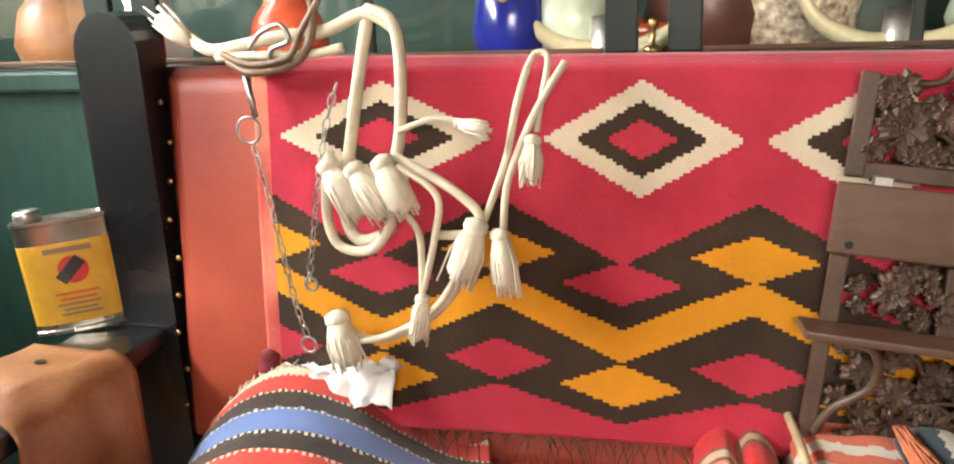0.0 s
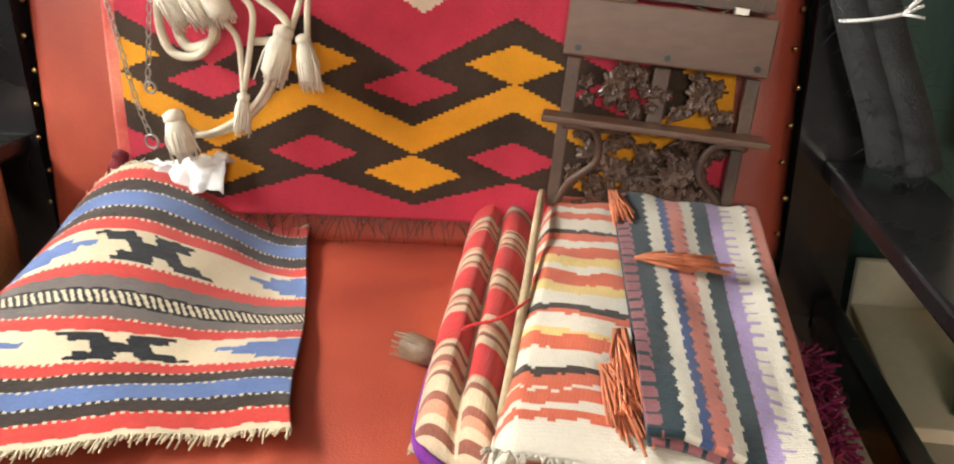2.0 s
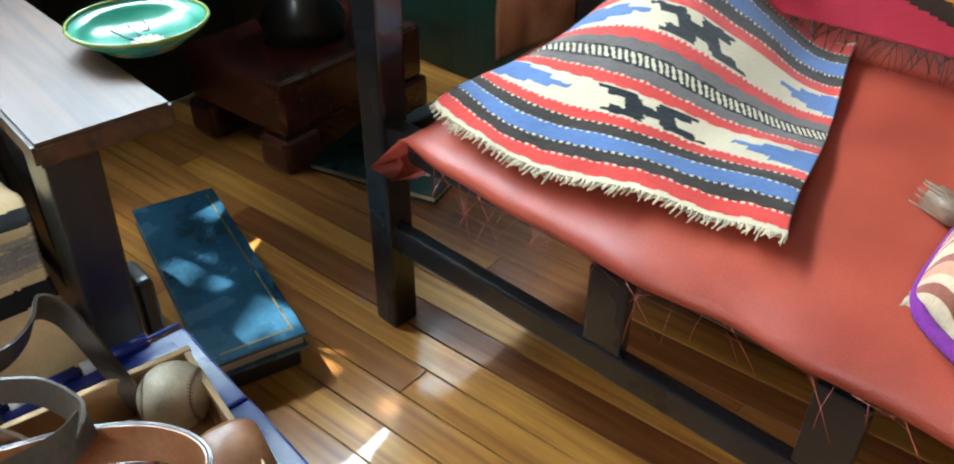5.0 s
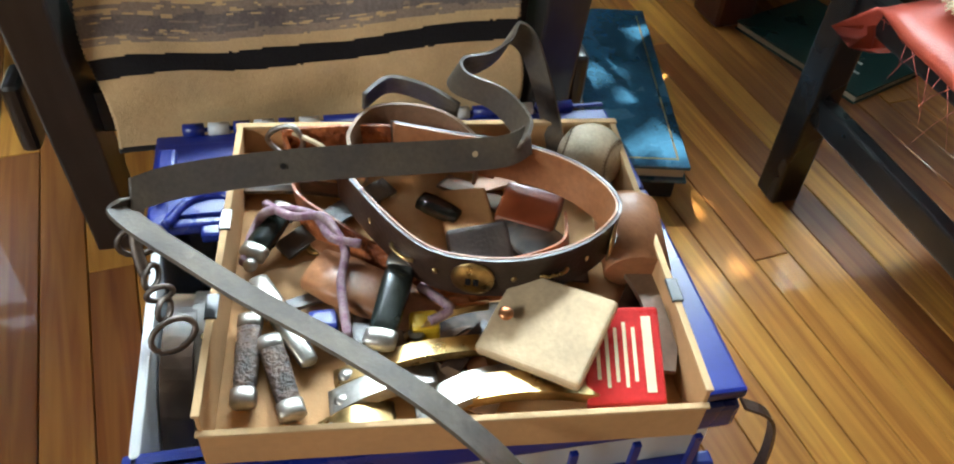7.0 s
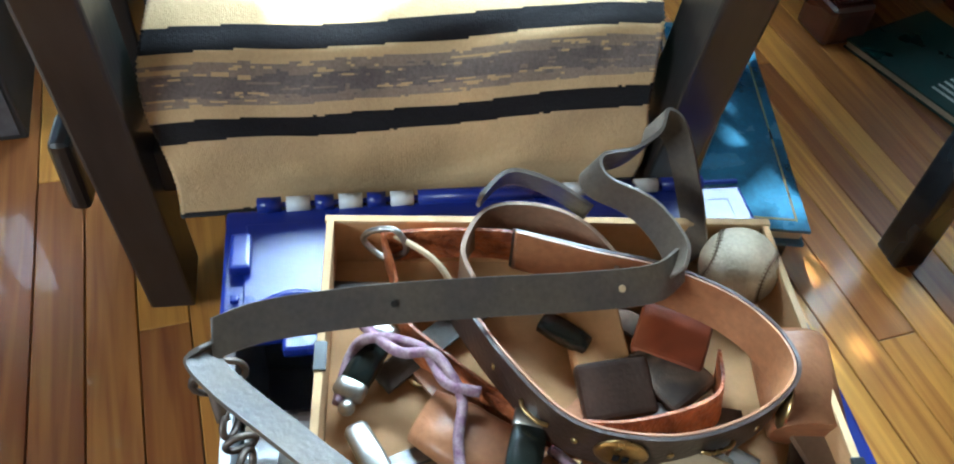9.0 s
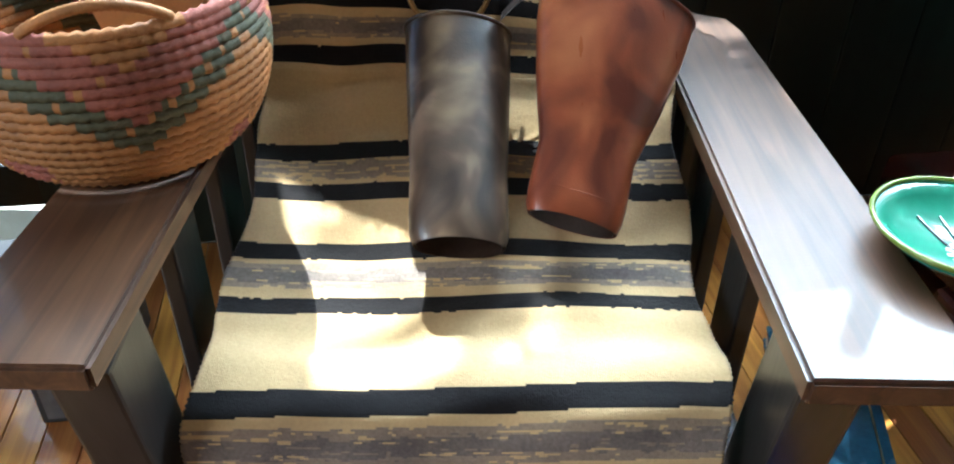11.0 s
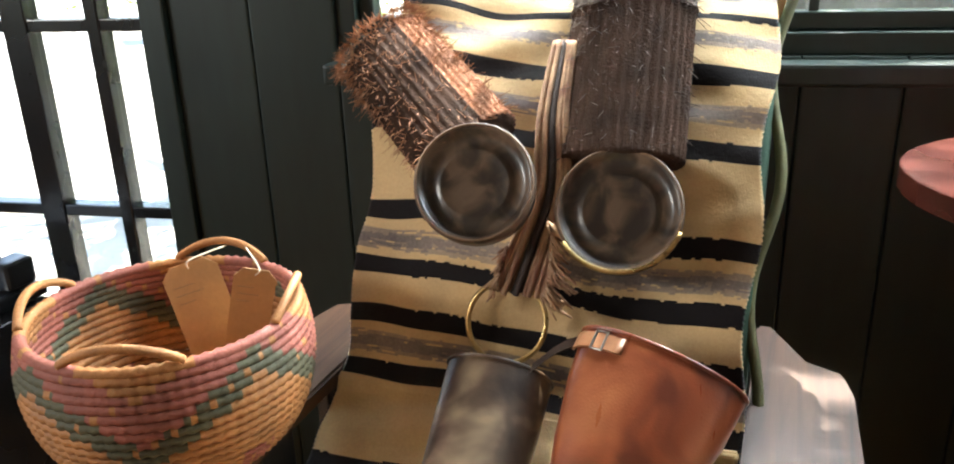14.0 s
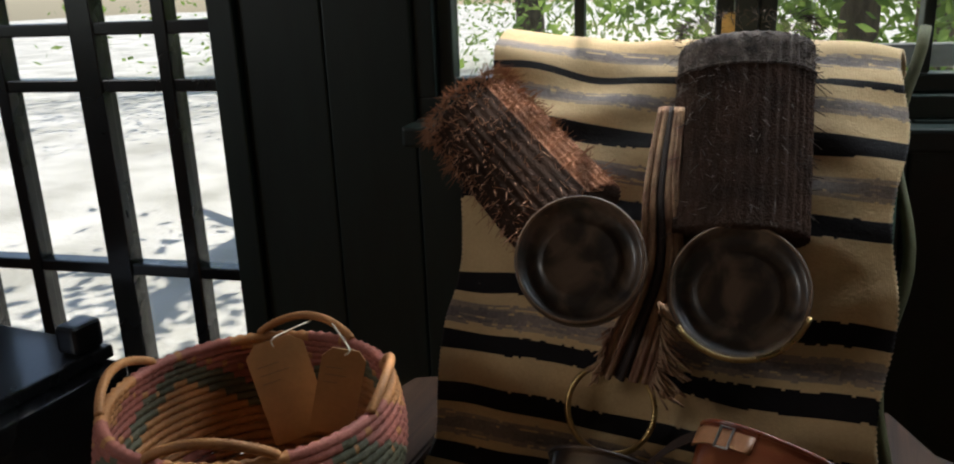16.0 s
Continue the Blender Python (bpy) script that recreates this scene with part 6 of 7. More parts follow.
for yy_, w in ((0.022, 0.07), (0.010, 0.05), (0.002, 0.06), (-0.006, 0.05), (-0.014, 0.06), (-0.022, 0.045)):
    hh = 0.0042 if yy_ > 0.02 else 0.0016
    part("print_bar", block((-w / 2, yy_ - hh, 0.0088), (w / 2, yy_ + hh, 0.0095), 0), M_BONEWHITE, tin, m=TN)
for i, (p, q_, w, t_, mt_) in enumerate((((-0.07, -0.185, 0.300), (-0.082, -0.05, 0.312), 0.020, 0.008, M_BRASS), ((-0.045, -0.19, 0.298), (-0.062, -0.10, 0.302), 0.026, 0.012, M_STEEL), ((-0.04, -0.09, 0.300), (-0.025, 0.035, 0.306), 0.026, 0.010, M_BRASS), ((-0.10, -0.12, 0.310), (-0.122, -0.04, 0.318), 0.008, 0.006, M_BRASS), ((-0.03, -0.12, 0.296), (-0.052, -0.02, 0.298), 0.03, 0.008, M_STEEL), ((-0.02, -0.20, 0.296), (-0.03, -0.14, 0.298), 0.022, 0.010, M_BRASS))):
    sp_ = thing("spur_piece", p, "tarnished brass and nickel spur fitting", "spur", "spur fittings in the tray")
    part("band", ribbon(spline([p, Vector(p).lerp(Vector(q_), 0.5) + Vector((0, 0, 0.012)), q_], 6), (w, 0, 0.004), t_), mt_, sp_, "", True)
    part("button", lathe([(0.0, 0.004), (0.006, 0.003), (0.008, 0)], 12, m=pose(*(Vector(p) + Vector((0, 0.01, t_ / 2 + 0.002))))), M_STEEL, sp_, "", True)
rol = thing("rolled_leather_cuff", (-0.18, 0.13, 0.30), "rolled brown leather cuff in the tray corner", "cuff")
part("roll", lathe([(0.030, 0), (0.033, 0.0), (0.034, 0.08), (0.031, 0.085), (0.028, 0.08), (0.027, 0.002)], 20, m=aim((-0.14, 0.112, 0.322), (-0.23, 0.125, 0.334)) @ pose(0, 0, 0), squash=0.75), M_TAN, rol, smooth=True)
pp = thing("leather_strip", (-0.08, 0.11, 0.30), "flat mottled brown leather strip by the tray edge", "strap")
part("strip", ribbon(spline([(-0.145, 0.115, 0.315), (-0.09, 0.118, 0.318), (-0.03, 0.095, 0.312)], 8), (0.008, 0.03, 0.0), 0.006), M_RAWHIDE, pp)
for i, (c, lab_, mt_) in enumerate((((-0.255, -0.035, 0.308), "folded pale card in the tray", M_TAG), ((-0.215, 0.02, 0.31), "dark brown tooled leather wallet", M_CAPLEATHER), ((-0.245, 0.03, 0.318), "dull maroon leather pouch", M_RUSSET), ((-0.205, -0.03, 0.306), "worn black leather case", M_BELTBLACK))):
    wl_ = thing("small_wallet", c, lab_, "wallet", "wallets in the tray")
    part("wallet_body", block((-0.032, -0.026, -0.008), (0.032, 0.026, 0.008), 0.006, seg=3), mt_, wl_, m=pose(*c, 6 * i, 8 - 5 * i, 30 * i))

# scraps, thongs and bits that fill the tray
r2 = random.Random(21)
for i in range(26):
    cx, cy = r2.uniform(-0.33, -0.05), r2.uniform(-0.22, 0.09)
    kind_ = i % 4
    mt_ = (M_RAWHIDE, M_TAN, M_CAPLEATHER, M_BELTBLACK, M_STRAP)[i % 5]
    if kind_ == 3:
        od = thing("brass_fitting", (cx, cy, 0.29), "small tarnished brass fitting in the tray", "fitting", "loose fittings in the tray")
        part("fitting_ring", tube([(cx + 0.012 * math.cos(a), cy + 0.012 * math.sin(a), 0.296 + 0.004 * math.sin(a)) for a in [2 * math.pi * j / 14 for j in range(14)]], 0.0024, 6, True), M_BRASS, od, smooth=True)
    else:
        od = thing("leather_scrap", (cx, cy, 0.29), "curled scrap of old brown leather in the tray", "scrap", "leather scraps in the tray")
        a0 = r2.uniform(0, 6.28)
        d0, n0 = Vector((math.cos(a0), math.sin(a0), 0)), Vector((-math.sin(a0), math.cos(a0), 0.15))
        ln_ = r2.uniform(0.04, 0.075)
        base_ = Vector((cx, cy, 0.296))
        part("scrap_strip", ribbon(spline([base_ - d0 * ln_, base_ + up * r2.uniform(0.004, 0.012), base_ + d0 * ln_ + up * 0.004], 6), n0 * r2.uniform(0.014, 0.03), 0.004), mt_, od, "", True)

# trailing strap beside the bin
ts = thing("trailing_strap", (0.0, 0.2, 0.1), "thin black strap hanging beside the bin", "strap")
part("strap", ribbon(spline([(0.0, 0.17, 0.29), (0.01, 0.20, 0.27), (0.01, 0.215, 0.18), (0.0, 0.21, 0.06), (-0.01, 0.205, 0.005)], 8), (0.012, 0, 0.0), 0.003), M_BELTBLACK, ts)

# ---- gaiters on the chair ----
def gaiter(name, p, q_, r0, r1, mat_, label, squash, extra=0.0):
    th = thing(name, p, label, "gaiter", "leather gaiters on the armchair")
    L = (Vector(q_) - Vector(p)).length
    prof = [(r0 * 0.94, 0.0), (r0 * 1.02, 0.012), (r0 * 1.04, L * 0.12), (r0 * 1.03, L * 0.3), (r0 + (r1 - r0) * 0.5, L * 0.55), (r0 + (r1 - r0) * 0.85, L * 0.8), (r1, L)]
    z_ = (Vector(q_) - Vector(p)).normalized()
    x_ = Vector((-0.20, 0.97, -0.15))
    x_ = (x_ - z_ * x_.dot(z_)).normalized()
    mm = Matrix.Translation(p) @ Matrix((x_, z_.cross(x_), z_)).transposed().to_4x4()
    body = lathe(prof, 36, m=mm @ pose(0, 0, 0, 0, 0, extra), squash=squash)
    for f in [f for f in body.faces if len(f.verts) > 8]:
        body.faces.remove(f)
    part("shaft", body, mat_, th, "", True)
    lin = lathe([(r - 0.003, z) for r, z in prof], 36, m=mm @ pose(0, 0, 0, 0, 0, extra), squash=squash)
    for f in [f for f in lin.faces if len(f.verts) > 8]:
        lin.faces.remove(f)
    bmesh.ops.reverse_faces(lin, faces=lin.faces)
    part("lining", lin, M_BELTBLACK, th, "dark leather lining", True)
    part("rim", tube([mm @ pose(0, 0, 0, 0, 0, extra) @ Vector((r1 * math.cos(a), r1 * squash * math.sin(a), L)) for a in [2 * math.pi * i / 36 for i in range(36)]], 0.0026, 6, True), mat_, th, "", True)
    part("hem_seam", tube([mm @ pose(0, 0, 0, 0, 0, extra) @ Vector(((r0 + 0.0005) * math.cos(a) * 0.985, (r0 + 0.0005) * squash * math.sin(a) * 0.985, L * 0.10)) for a in [2 * math.pi * i / 36 for i in range(36)]], 0.0014, 5, True), mat_, th)
    return th, mm, L


g1, mm, L = gaiter("leather_gaiter", (-0.695, -0.176, 0.505), (-0.922, -0.184, 0.648), 0.052, 0.062, M_DARKLEATHER, "dark scuffed leather gaiter lying in the armchair", 0.62, 0)
g2, mm, L = gaiter("leather_gaiter", (-0.720, -0.058, 0.520), (-0.935, 0.000, 0.682), 0.053, 0.094, M_RUSSET, "polished russet leather gaiter with buckle strap", 0.50, 0)
on_top = lambda deg, z, k_=1.0: mm @ Vector((0.095 * k_ * math.cos(math.radians(deg)), 0.0475 * k_ * math.sin(math.radians(deg)), z))
axis_ = mm.to_3x3() @ Vector((0, 0, 1))
part("strap", ribbon([on_top(d_, L - 0.016) for d_ in range(176, 246, 5)], axis_ * 0.018, 0.003), M_TAN, g2, "buckled strap", True)
part("buckle", tube([on_top(222 + a, L - 0.016 + b, 1.03) for a, b in ((-5, -0.011), (5, -0.011), (5, 0.011), (-5, 0.011))], 0.0016, 6, True), M_STEEL, g2)
part("loose_strap", ribbon(spline([on_top(178, L - 0.014), on_top(178, L - 0.02) + Vector((0.01, -0.02, -0.004)), on_top(178, L - 0.05) + Vector((0.012, -0.035, 0.0))], 6), axis_ * 0.014, 0.003), M_BELTBLACK, g2)


# ---- knitted stirrup socks ----
def sock(p, q_, w0, w1, label, roll, cap_c, cap_n, cap_r):
    th = thing("knitted_sleeve", q_, label, "sleeve", "knitted sleeves on the armchair")
    P, Q = Vector(p), Vector(q_)
    d = (Q - P).normalized()
    nrm = Vector((0.80, 0.0, 0.60))
    side = nrm.cross(d).normalized()
    nrm = d.cross(side).normalized()
    L = (Q - P).length
    out = bmesh.new()
    nu, nv = 216, 60
    rows = []
    for j in range(nv + 1):
        v = j / nv
        w = (w0 + (w1 - w0) * v) * (0.86 + 0.14 * math.sin(min(1, v / 0.14) * math.pi / 2))
        c = P + d * L * v
        if roll:
            c = c + Vector((-0.055, 0, -0.028)) * max(0.0, 1 - v / 0.16) ** 2  # folded over the top of the chair
        row = []
        for i in range(nu):
            a = 2 * math.pi * i / nu
            rib = 1 + 0.024 * math.cos(a * 36) + 0.02 * wob(i * 0.7, j * 0.9, 3)
            row.append(out.verts.new(c + side * (w / 2 * math.cos(a) * rib) + nrm * (0.036 * math.sin(a) * rib * (0.5 + 0.5 * math.sin(min(1, v / 0.10) * math.pi / 2)) + 0.006)))
        rows.append(row)
    for a, b in zip(rows, rows[1:]):
        for i in range(nu):
            f = out.faces.new((a[i], a[(i + 1) % nu], b[(i + 1) % nu], b[i]))
    for k_, f in enumerate(out.faces):
        j, i = divmod(k_, nu)
        f.material_index = 1 if (j < 16 and roll) else (2 if (i < 36 or i > 190) and not roll else 0)
    out.faces.new(rows[0][::-1])
    out.faces.new(rows[-1])
    bmesh.ops.recalc_face_normals(out, faces=out.faces)
    part("sleeve", out, [M_KNIT, M_KNITGREY, M_KNITRUST], th, "", True)
    bm = bmesh.new()
    r = random.Random(int(w0 * 1000) + (7 if roll else 1))
    for i in range(1500 if not roll else 520):
        v = r.random() ** (2.6 if not roll else 3.0)
        a = r.uniform(0.05, 3.1)
        w = w0 + (w1 - w0) * v
        b = P + d * L * v + side * (w / 2 * math.cos(a)) + nrm * (0.034 * math.sin(a) + 0.006)
        o = side * math.cos(a) + nrm * math.sin(a) + Vector((r.uniform(-1, 1), r.uniform(-1, 1), r.uniform(-1, 1)))
        tube([b, b + (o + d * 0.7) * r.uniform(0.005, 0.013)], (0.0007, 0.0003), 3, bm=bm)
    tagged(part("loose_fibre", bm, M_SUNLIT_FLUFF if not roll else M_KNITGREY, th), kind="stuff")
    if roll:
        part("cuff_edge", tube([P + d * L * 0.26 + side * (w0 / 2 * 1.03 * math.cos(a)) + nrm * (0.036 * math.sin(a) + 0.006) for a in [2 * math.pi * i / 40 for i in range(40)]], 0.0014, 6, True), M_KNITGREY, th, "", True)
    cm = aim(cap_c, Vector(cap_c) + Vector(cap_n))
    cup = part("cup", lathe([(cap_r * 0.98, -0.03), (cap_r, -0.005), (cap_r * 0.99, 0.006), (cap_r * 0.96, 0.009), (cap_r * 0.90, 0.007), (cap_r * 0.86, 0.001), (cap_r * 0.80, -0.003), (cap_r * 0.62, -0.004), (cap_r * 0.58, 0.000), (cap_r * 0.54, -0.001), (cap_r * 0.30, -0.002), (0, -0.001)], 40, m=cm), M_CAPLEATHER, th, "stiff dark leather cup", True)
    part("stitch_ring", tube([cm @ Vector((cap_r * 0.95 * math.cos(a), cap_r * 0.95 * math.sin(a), 0.009)) for a in [2 * math.pi * i / 48 for i in range(48)]], 0.0016, 5, True), M_RAWHIDE, cup, "", True)
    return th, cm


sock((-1.205, -0.455, 0.985), (-1.045, -0.255, 0.875), 0.135, 0.135, "shaggy dark brown knitted sleeve with a leather cup", False, (-0.985, -0.232, 0.858), (0.86, 0.18, 0.48), 0.072)
s2, cm = sock((-1.255, -0.098, 1.082), (-1.075, -0.080, 0.865), 0.155, 0.150, "ribbed brown knitted sleeve with grey cuff and leather cup", True, (-1.02, -0.069, 0.828), (0.85, 0.12, 0.52), 0.074)
part("wire_rim", tube([cm @ Vector((0.074 * math.cos(a), 0.074 * math.sin(a), 0.012)) for a in [math.radians(215 + 125 * i / 20) for i in range(21)]], 0.003, 6), M_BRASS, s2, "brass wire edge", True)

# ---- horsehair cinch with ring ----
ci = thing("horsehair_cinch", (-1.03, -0.2, 0.65), "braided horsehair cinch with tassel fringe and iron ring", "cinch")
cl2 = spline([(-1.155, -0.168, 1.0), (-1.09, -0.165, 0.92), (-1.045, -0.155, 0.84), (-1.018, -0.172, 0.77), (-1.002, -0.188, 0.715)], 8)
for i in range(13):
    o = (i - 6) * 0.0044
    fan = [p + Vector((0.006 * math.cos(i * 2.2), o * (0.45 + 0.75 * k_ / len(cl2)), 0)) for k_, p in enumerate(cl2)]
    part("cinch_cord", tube(fan, 0.0036, 7), M_CINCHDARK if i in (5, 6, 7) else M_CINCH, ci, "", True)
fringe("fringe", [(-1.008, -0.150, 0.81), (-0.998, -0.145, 0.76), (-0.992, -0.155, 0.715)], (0.006, 0.022, -0.016), 90, M_CINCH, ci, 0.002, 3, 0.012)
fringe("fringe", [(-1.005, -0.200, 0.775), (-0.992, -0.215, 0.715)], (0.004, -0.010, -0.012), 44, M_CINCH, ci, 0.002, 4, 0.008)
part("ring", tube([Vector((-0.990, -0.198, 0.682)) + Vector((-0.022 * math.sin(a), 0.050 * math.cos(a), 0.045 * math.sin(a))) for a in [2 * math.pi * i / 40 for i in range(40)]], 0.0034, 8, True), M_BRASS, ci, "plain round brass ring", True)

# ---- coiled basket ----
BC = Vector((-0.785, -0.53, 0.582))
bas = thing("coiled_basket", BC, "coiled straw basket with faded pink and green figures", "basket")
prof = [(0.085, 0.0), (0.112, 0.012), (0.130, 0.03), (0.141, 0.05), (0.148, 0.07), (0.152, 0.09), (0.154, 0.11), (0.153, 0.13), (0.150, 0.148), (0.146, 0.165)]
pl = spline([(r, 0, z) for r, z in prof], 2)
N_ = 150
for j, p in enumerate(pl):
    # each coil is a ring wrapped in stitches
    out = bmesh.new()
    rr_, seg = 0.0066, 7
    rings = []
    for i in range(N_):
        a = 2 * math.pi * i / N_
        bulge = 1.0 + 0.16 * (1 if i % 2 else -1)
        c = Vector(((p.x) * math.cos(a), p.x * math.sin(a), p.z))
        rings.append([out.verts.new(BC + c + (Vector((math.cos(a), math.sin(a), 0)) * math.cos(b) + up * math.sin(b)) * rr_ * bulge) for b in [2 * math.pi * k_ / seg for k_ in range(seg)]])
    for i in range(N_):
        A, B = rings[i], rings[(i + 1) % N_]
        a = i / N_
        lvl = j / len(pl)
        tri = round(abs(((a * 4 + 0.2) % 1) - 0.5) * 2 * 8) / 8  # stepped zigzag
        d_ = lvl - (0.42 + 0.42 * tri)
        mi = 2 if abs(d_) < 0.10 else (1 if 0.10 <= d_ < 0.36 or lvl > 0.95 or (lvl < 0.3 and tri > 0.8 and lvl > 0.15) else 0)
        for k_ in range(seg):
            f = out.faces.new((A[k_], A[(k_ + 1) % seg], B[(k_ + 1) % seg], B[k_]))
            f.material_index = mi if (i * 7 + j * 13) % 17 > 0 else 0
    part("coil", out, [M_COIL, M_COILROSE, M_COILGREEN], bas, "", True)
part("base", lathe([(0.0, 0.004), (0.09, 0.004), (0.09, 0.012), (0, 0.012)], 40, m=Matrix.Translation(BC)), M_COIL, bas)
for a0 in (-71, 23, 112, 190):
    pts = [BC + Vector((0.147 * math.cos(math.radians(a0 + t)), 0.147 * math.sin(math.radians(a0 + t)), 0.170 + 0.022 * math.sin(math.pi * (t + 24) / 48) ** 0.8)) for t in range(-24, 25, 1)]
    part("handle", tube(pts, [0.0046 + 0.0007 * (i % 2) for i in range(len(pts))], 9), M_COIL, bas, "wrapped straw handle", True)
for top_, low_, wide in (((-0.862, -0.560, 0.770), (-0.860, -0.526, 0.655), 1.12), ((-0.868, -0.464, 0.770), (-0.866, -0.494, 0.662), 0.82)):
    tg = thing("card_tag", low_, "buff card tag with handwriting tied to the basket", "tag", "basket tags")
    z_ = (Vector(top_) - Vector(low_))
    mid_ = (Vector(top_) + Vector(low_)) / 2
    tall = z_.length / 0.129
    z_.normalize()
    y_ = Vector((-0.80, -0.52, -0.25))
    y_ = (y_ - z_ * y_.dot(z_)).normalized()
    mm = Matrix.Translation(mid_) @ Matrix((y_.cross(z_), y_, z_)).transposed().to_4x4() @ Matrix.Diagonal((wide, 1, tall, 1))
    out = bmesh.new()
    edge = [(-0.03, -0.065), (0.03, -0.065), (0.03, 0.05), (0.018, 0.064), (-0.018, 0.064), (-0.03, 0.05)]
    vs = [[out.verts.new((x, y, z)) for x, z in edge] for y in (-0.0006, 0.0006)]
    out.faces.new(vs[0])
    out.faces.new(vs[1][::-1])
    for i in range(6):
        out.faces.new((vs[0][(i + 1) % 6], vs[0][i], vs[1][i], vs[1][(i + 1) % 6]))
    bmesh.ops.recalc_face_normals(out, faces=out.faces)
    part("card", out, M_TAG, tg, m=mm)
    for i, w in enumerate((0.022, 0.03, 0.018)):
        part("writing_bar", block((-0.022, -0.0012, 0.035 - i * 0.011), (-0.022 + w, -0.0007, 0.0358 - i * 0.011), 0), M_INK, tg, m=mm)
    part("tie", tube(spline([mm @ Vector((0, 0, 0.055)), mm @ Vector((0.004, 0, 0.066)), BC + Vector((-0.142, -0.02 if wide > 1 else 0.01, 0.187))], 5), 0.0011, 5), M_ROPE, tg, "", True)

# ---- green plate on the arm ----
pt = thing("green_plate", (-0.62, 0.26, 0.58), "green glazed plate with a small daisy and pale rim", "plate")
PLT = pose(-0.60, 0.270, 0.581) @ Matrix.Diagonal((0.82, 0.82, 1, 1))
part("plate_body", lathe([(0.0, 0.0), (0.055, 0.0), (0.060, 0.004), (0.080, 0.014), (0.096, 0.026), (0.093, 0.028), (0.078, 0.018), (0.060, 0.008), (0, 0.006)], 48, m=PLT), M_TEALGLAZE, pt, "", True)
M_RIM = surface("olive_glaze_rim", (0.16, 0.22, 0.03), 0.25, 0, 0.2, 10, 60, 0.03, coat=0.4)
part("rim", tube([PLT @ Vector((0.095 * math.cos(a), 0.095 * math.sin(a), 0.0275)) for a in [2 * math.pi * i / 48 for i in range(48)]], 0.0028, 6, True), M_RIM, pt, "olive green rim", True)
for i in range(12):
    a = 2 * math.pi * i / 12
    part("petal", block((0.008, -0.003, 0), (0.022, 0.003, 0.0006), 0), M_PAPER, pt, m=PLT @ pose(0.02, 0.0, 0.0068, 0, 0, math.degrees(a)))
part("daisy_eye", lathe([(0, 0.0014), (0.008, 0.0012), (0.009, 0), (0, 0)], 14, m=PLT @ pose(0.02, 0, 0.0068)), M_YELLOW, pt, "", True)
for i in range(3):
    part("stem", tube(spline([PLT @ Vector((0.02 - 0.02 * i, 0.01 * (i - 1), 0.007)), PLT @ Vector((-0.02, 0.02 * (i - 1), 0.0075)), PLT @ Vector((-0.05, 0.025 * (i - 1), 0.009))], 5), 0.0012, 4), M_EBON, pt)

# ---- books on the floor ----
bk1 = thing("navy_book", (-0.8, 0.37, 0), "large worn navy blue book lying on a box", "book")
BK = pose(-0.785, 0.383, 0.0, 0, 0, -10.5)
part("cover", block((-0.265, -0.10, 0.078), (0.228, 0.055, 0.084), 0.002), M_BOOK, bk1, "worn navy cover", m=BK)
part("page_block", block((-0.255, -0.097, 0.056), (0.218, 0.050, 0.078), 0.001), M_PAGES, bk1, m=BK)
part("cover", block((-0.265, -0.10, 0.050), (0.228, 0.055, 0.056), 0.002), M_BOOK, bk1, m=BK)
part("gilt_line", block((-0.24, 0.036, 0.084), (0.21, 0.039, 0.0846), 0), M_BRASS, bk1, m=BK)
part("gilt_line", block((0.206, -0.08, 0.084), (0.209, 0.036, 0.0846), 0), M_BRASS, bk1, m=BK)
bx1 = thing("small_wooden_box", (-0.79, 0.36, 0), "low dark wooden box under the book", "box")
part("box_body", block((-0.245, -0.095, 0.0), (0.205, 0.046, 0.0495), 0.004), M_BLACKWOOD, bx1, m=BK)
bk2 = thing("green_folder", (-1.0, 0.9, 0), "dark green book with pale printing on the floor", "book")
B2 = pose(-0.985, 0.905, 0.0, 0, 0, 22)
part("cover", block((-0.16, -0.12, 0.016), (0.16, 0.12, 0.020), 0.001), M_BOOKGREEN, bk2, m=B2)
part("page_block", block((-0.157, -0.117, 0.004), (0.157, 0.117, 0.016), 0.001), M_PAGES, bk2, m=B2)
part("cover", block((-0.16, -0.12, 0.0), (0.16, 0.12, 0.004), 0.001), M_BOOKGREEN, bk2, m=B2)
for i in range(5):
    part("print_bar", block((0.02, -0.09 + i * 0.018, 0.020), (0.02 + 0.05 + 0.02 * (i % 3), -0.083 + i * 0.018, 0.0205), 0), M_PAPER, bk2, m=B2)

# ---- mahogany table by the window ----
tbm = pose(-1.265, 0.685, 0.07, 0, 0, 9)
tb_ = thing("mahogany_table", (-1.2, 0.86, 0), "dark red mahogany pedestal table with shaped top", "table")
out = bmesh.new()
edge = []
for i in range(48):
    a = 2 * math.pi * i / 48
    edge.append((0.28 * math.copysign(abs(math.cos(a)) ** 0.95, math.cos(a)), 0.45 * math.copysign(abs(math.sin(a)) ** 0.95, math.sin(a))))
vs = [[out.verts.new((x, y, z)) for x, y in edge] for z in (0.748, 0.775)]
out.faces.new(vs[0][::-1])
out.faces.new(vs[1])
for i in range(48):
    out.faces.new((vs[0][i], vs[0][(i + 1) % 48], vs[1][(i + 1) % 48], vs[1][i]))
bmesh.ops.recalc_face_normals(out, faces=out.faces)
part("tabletop", out, M_MAHOG, tb_, "polished red mahogany top", m=tbm)
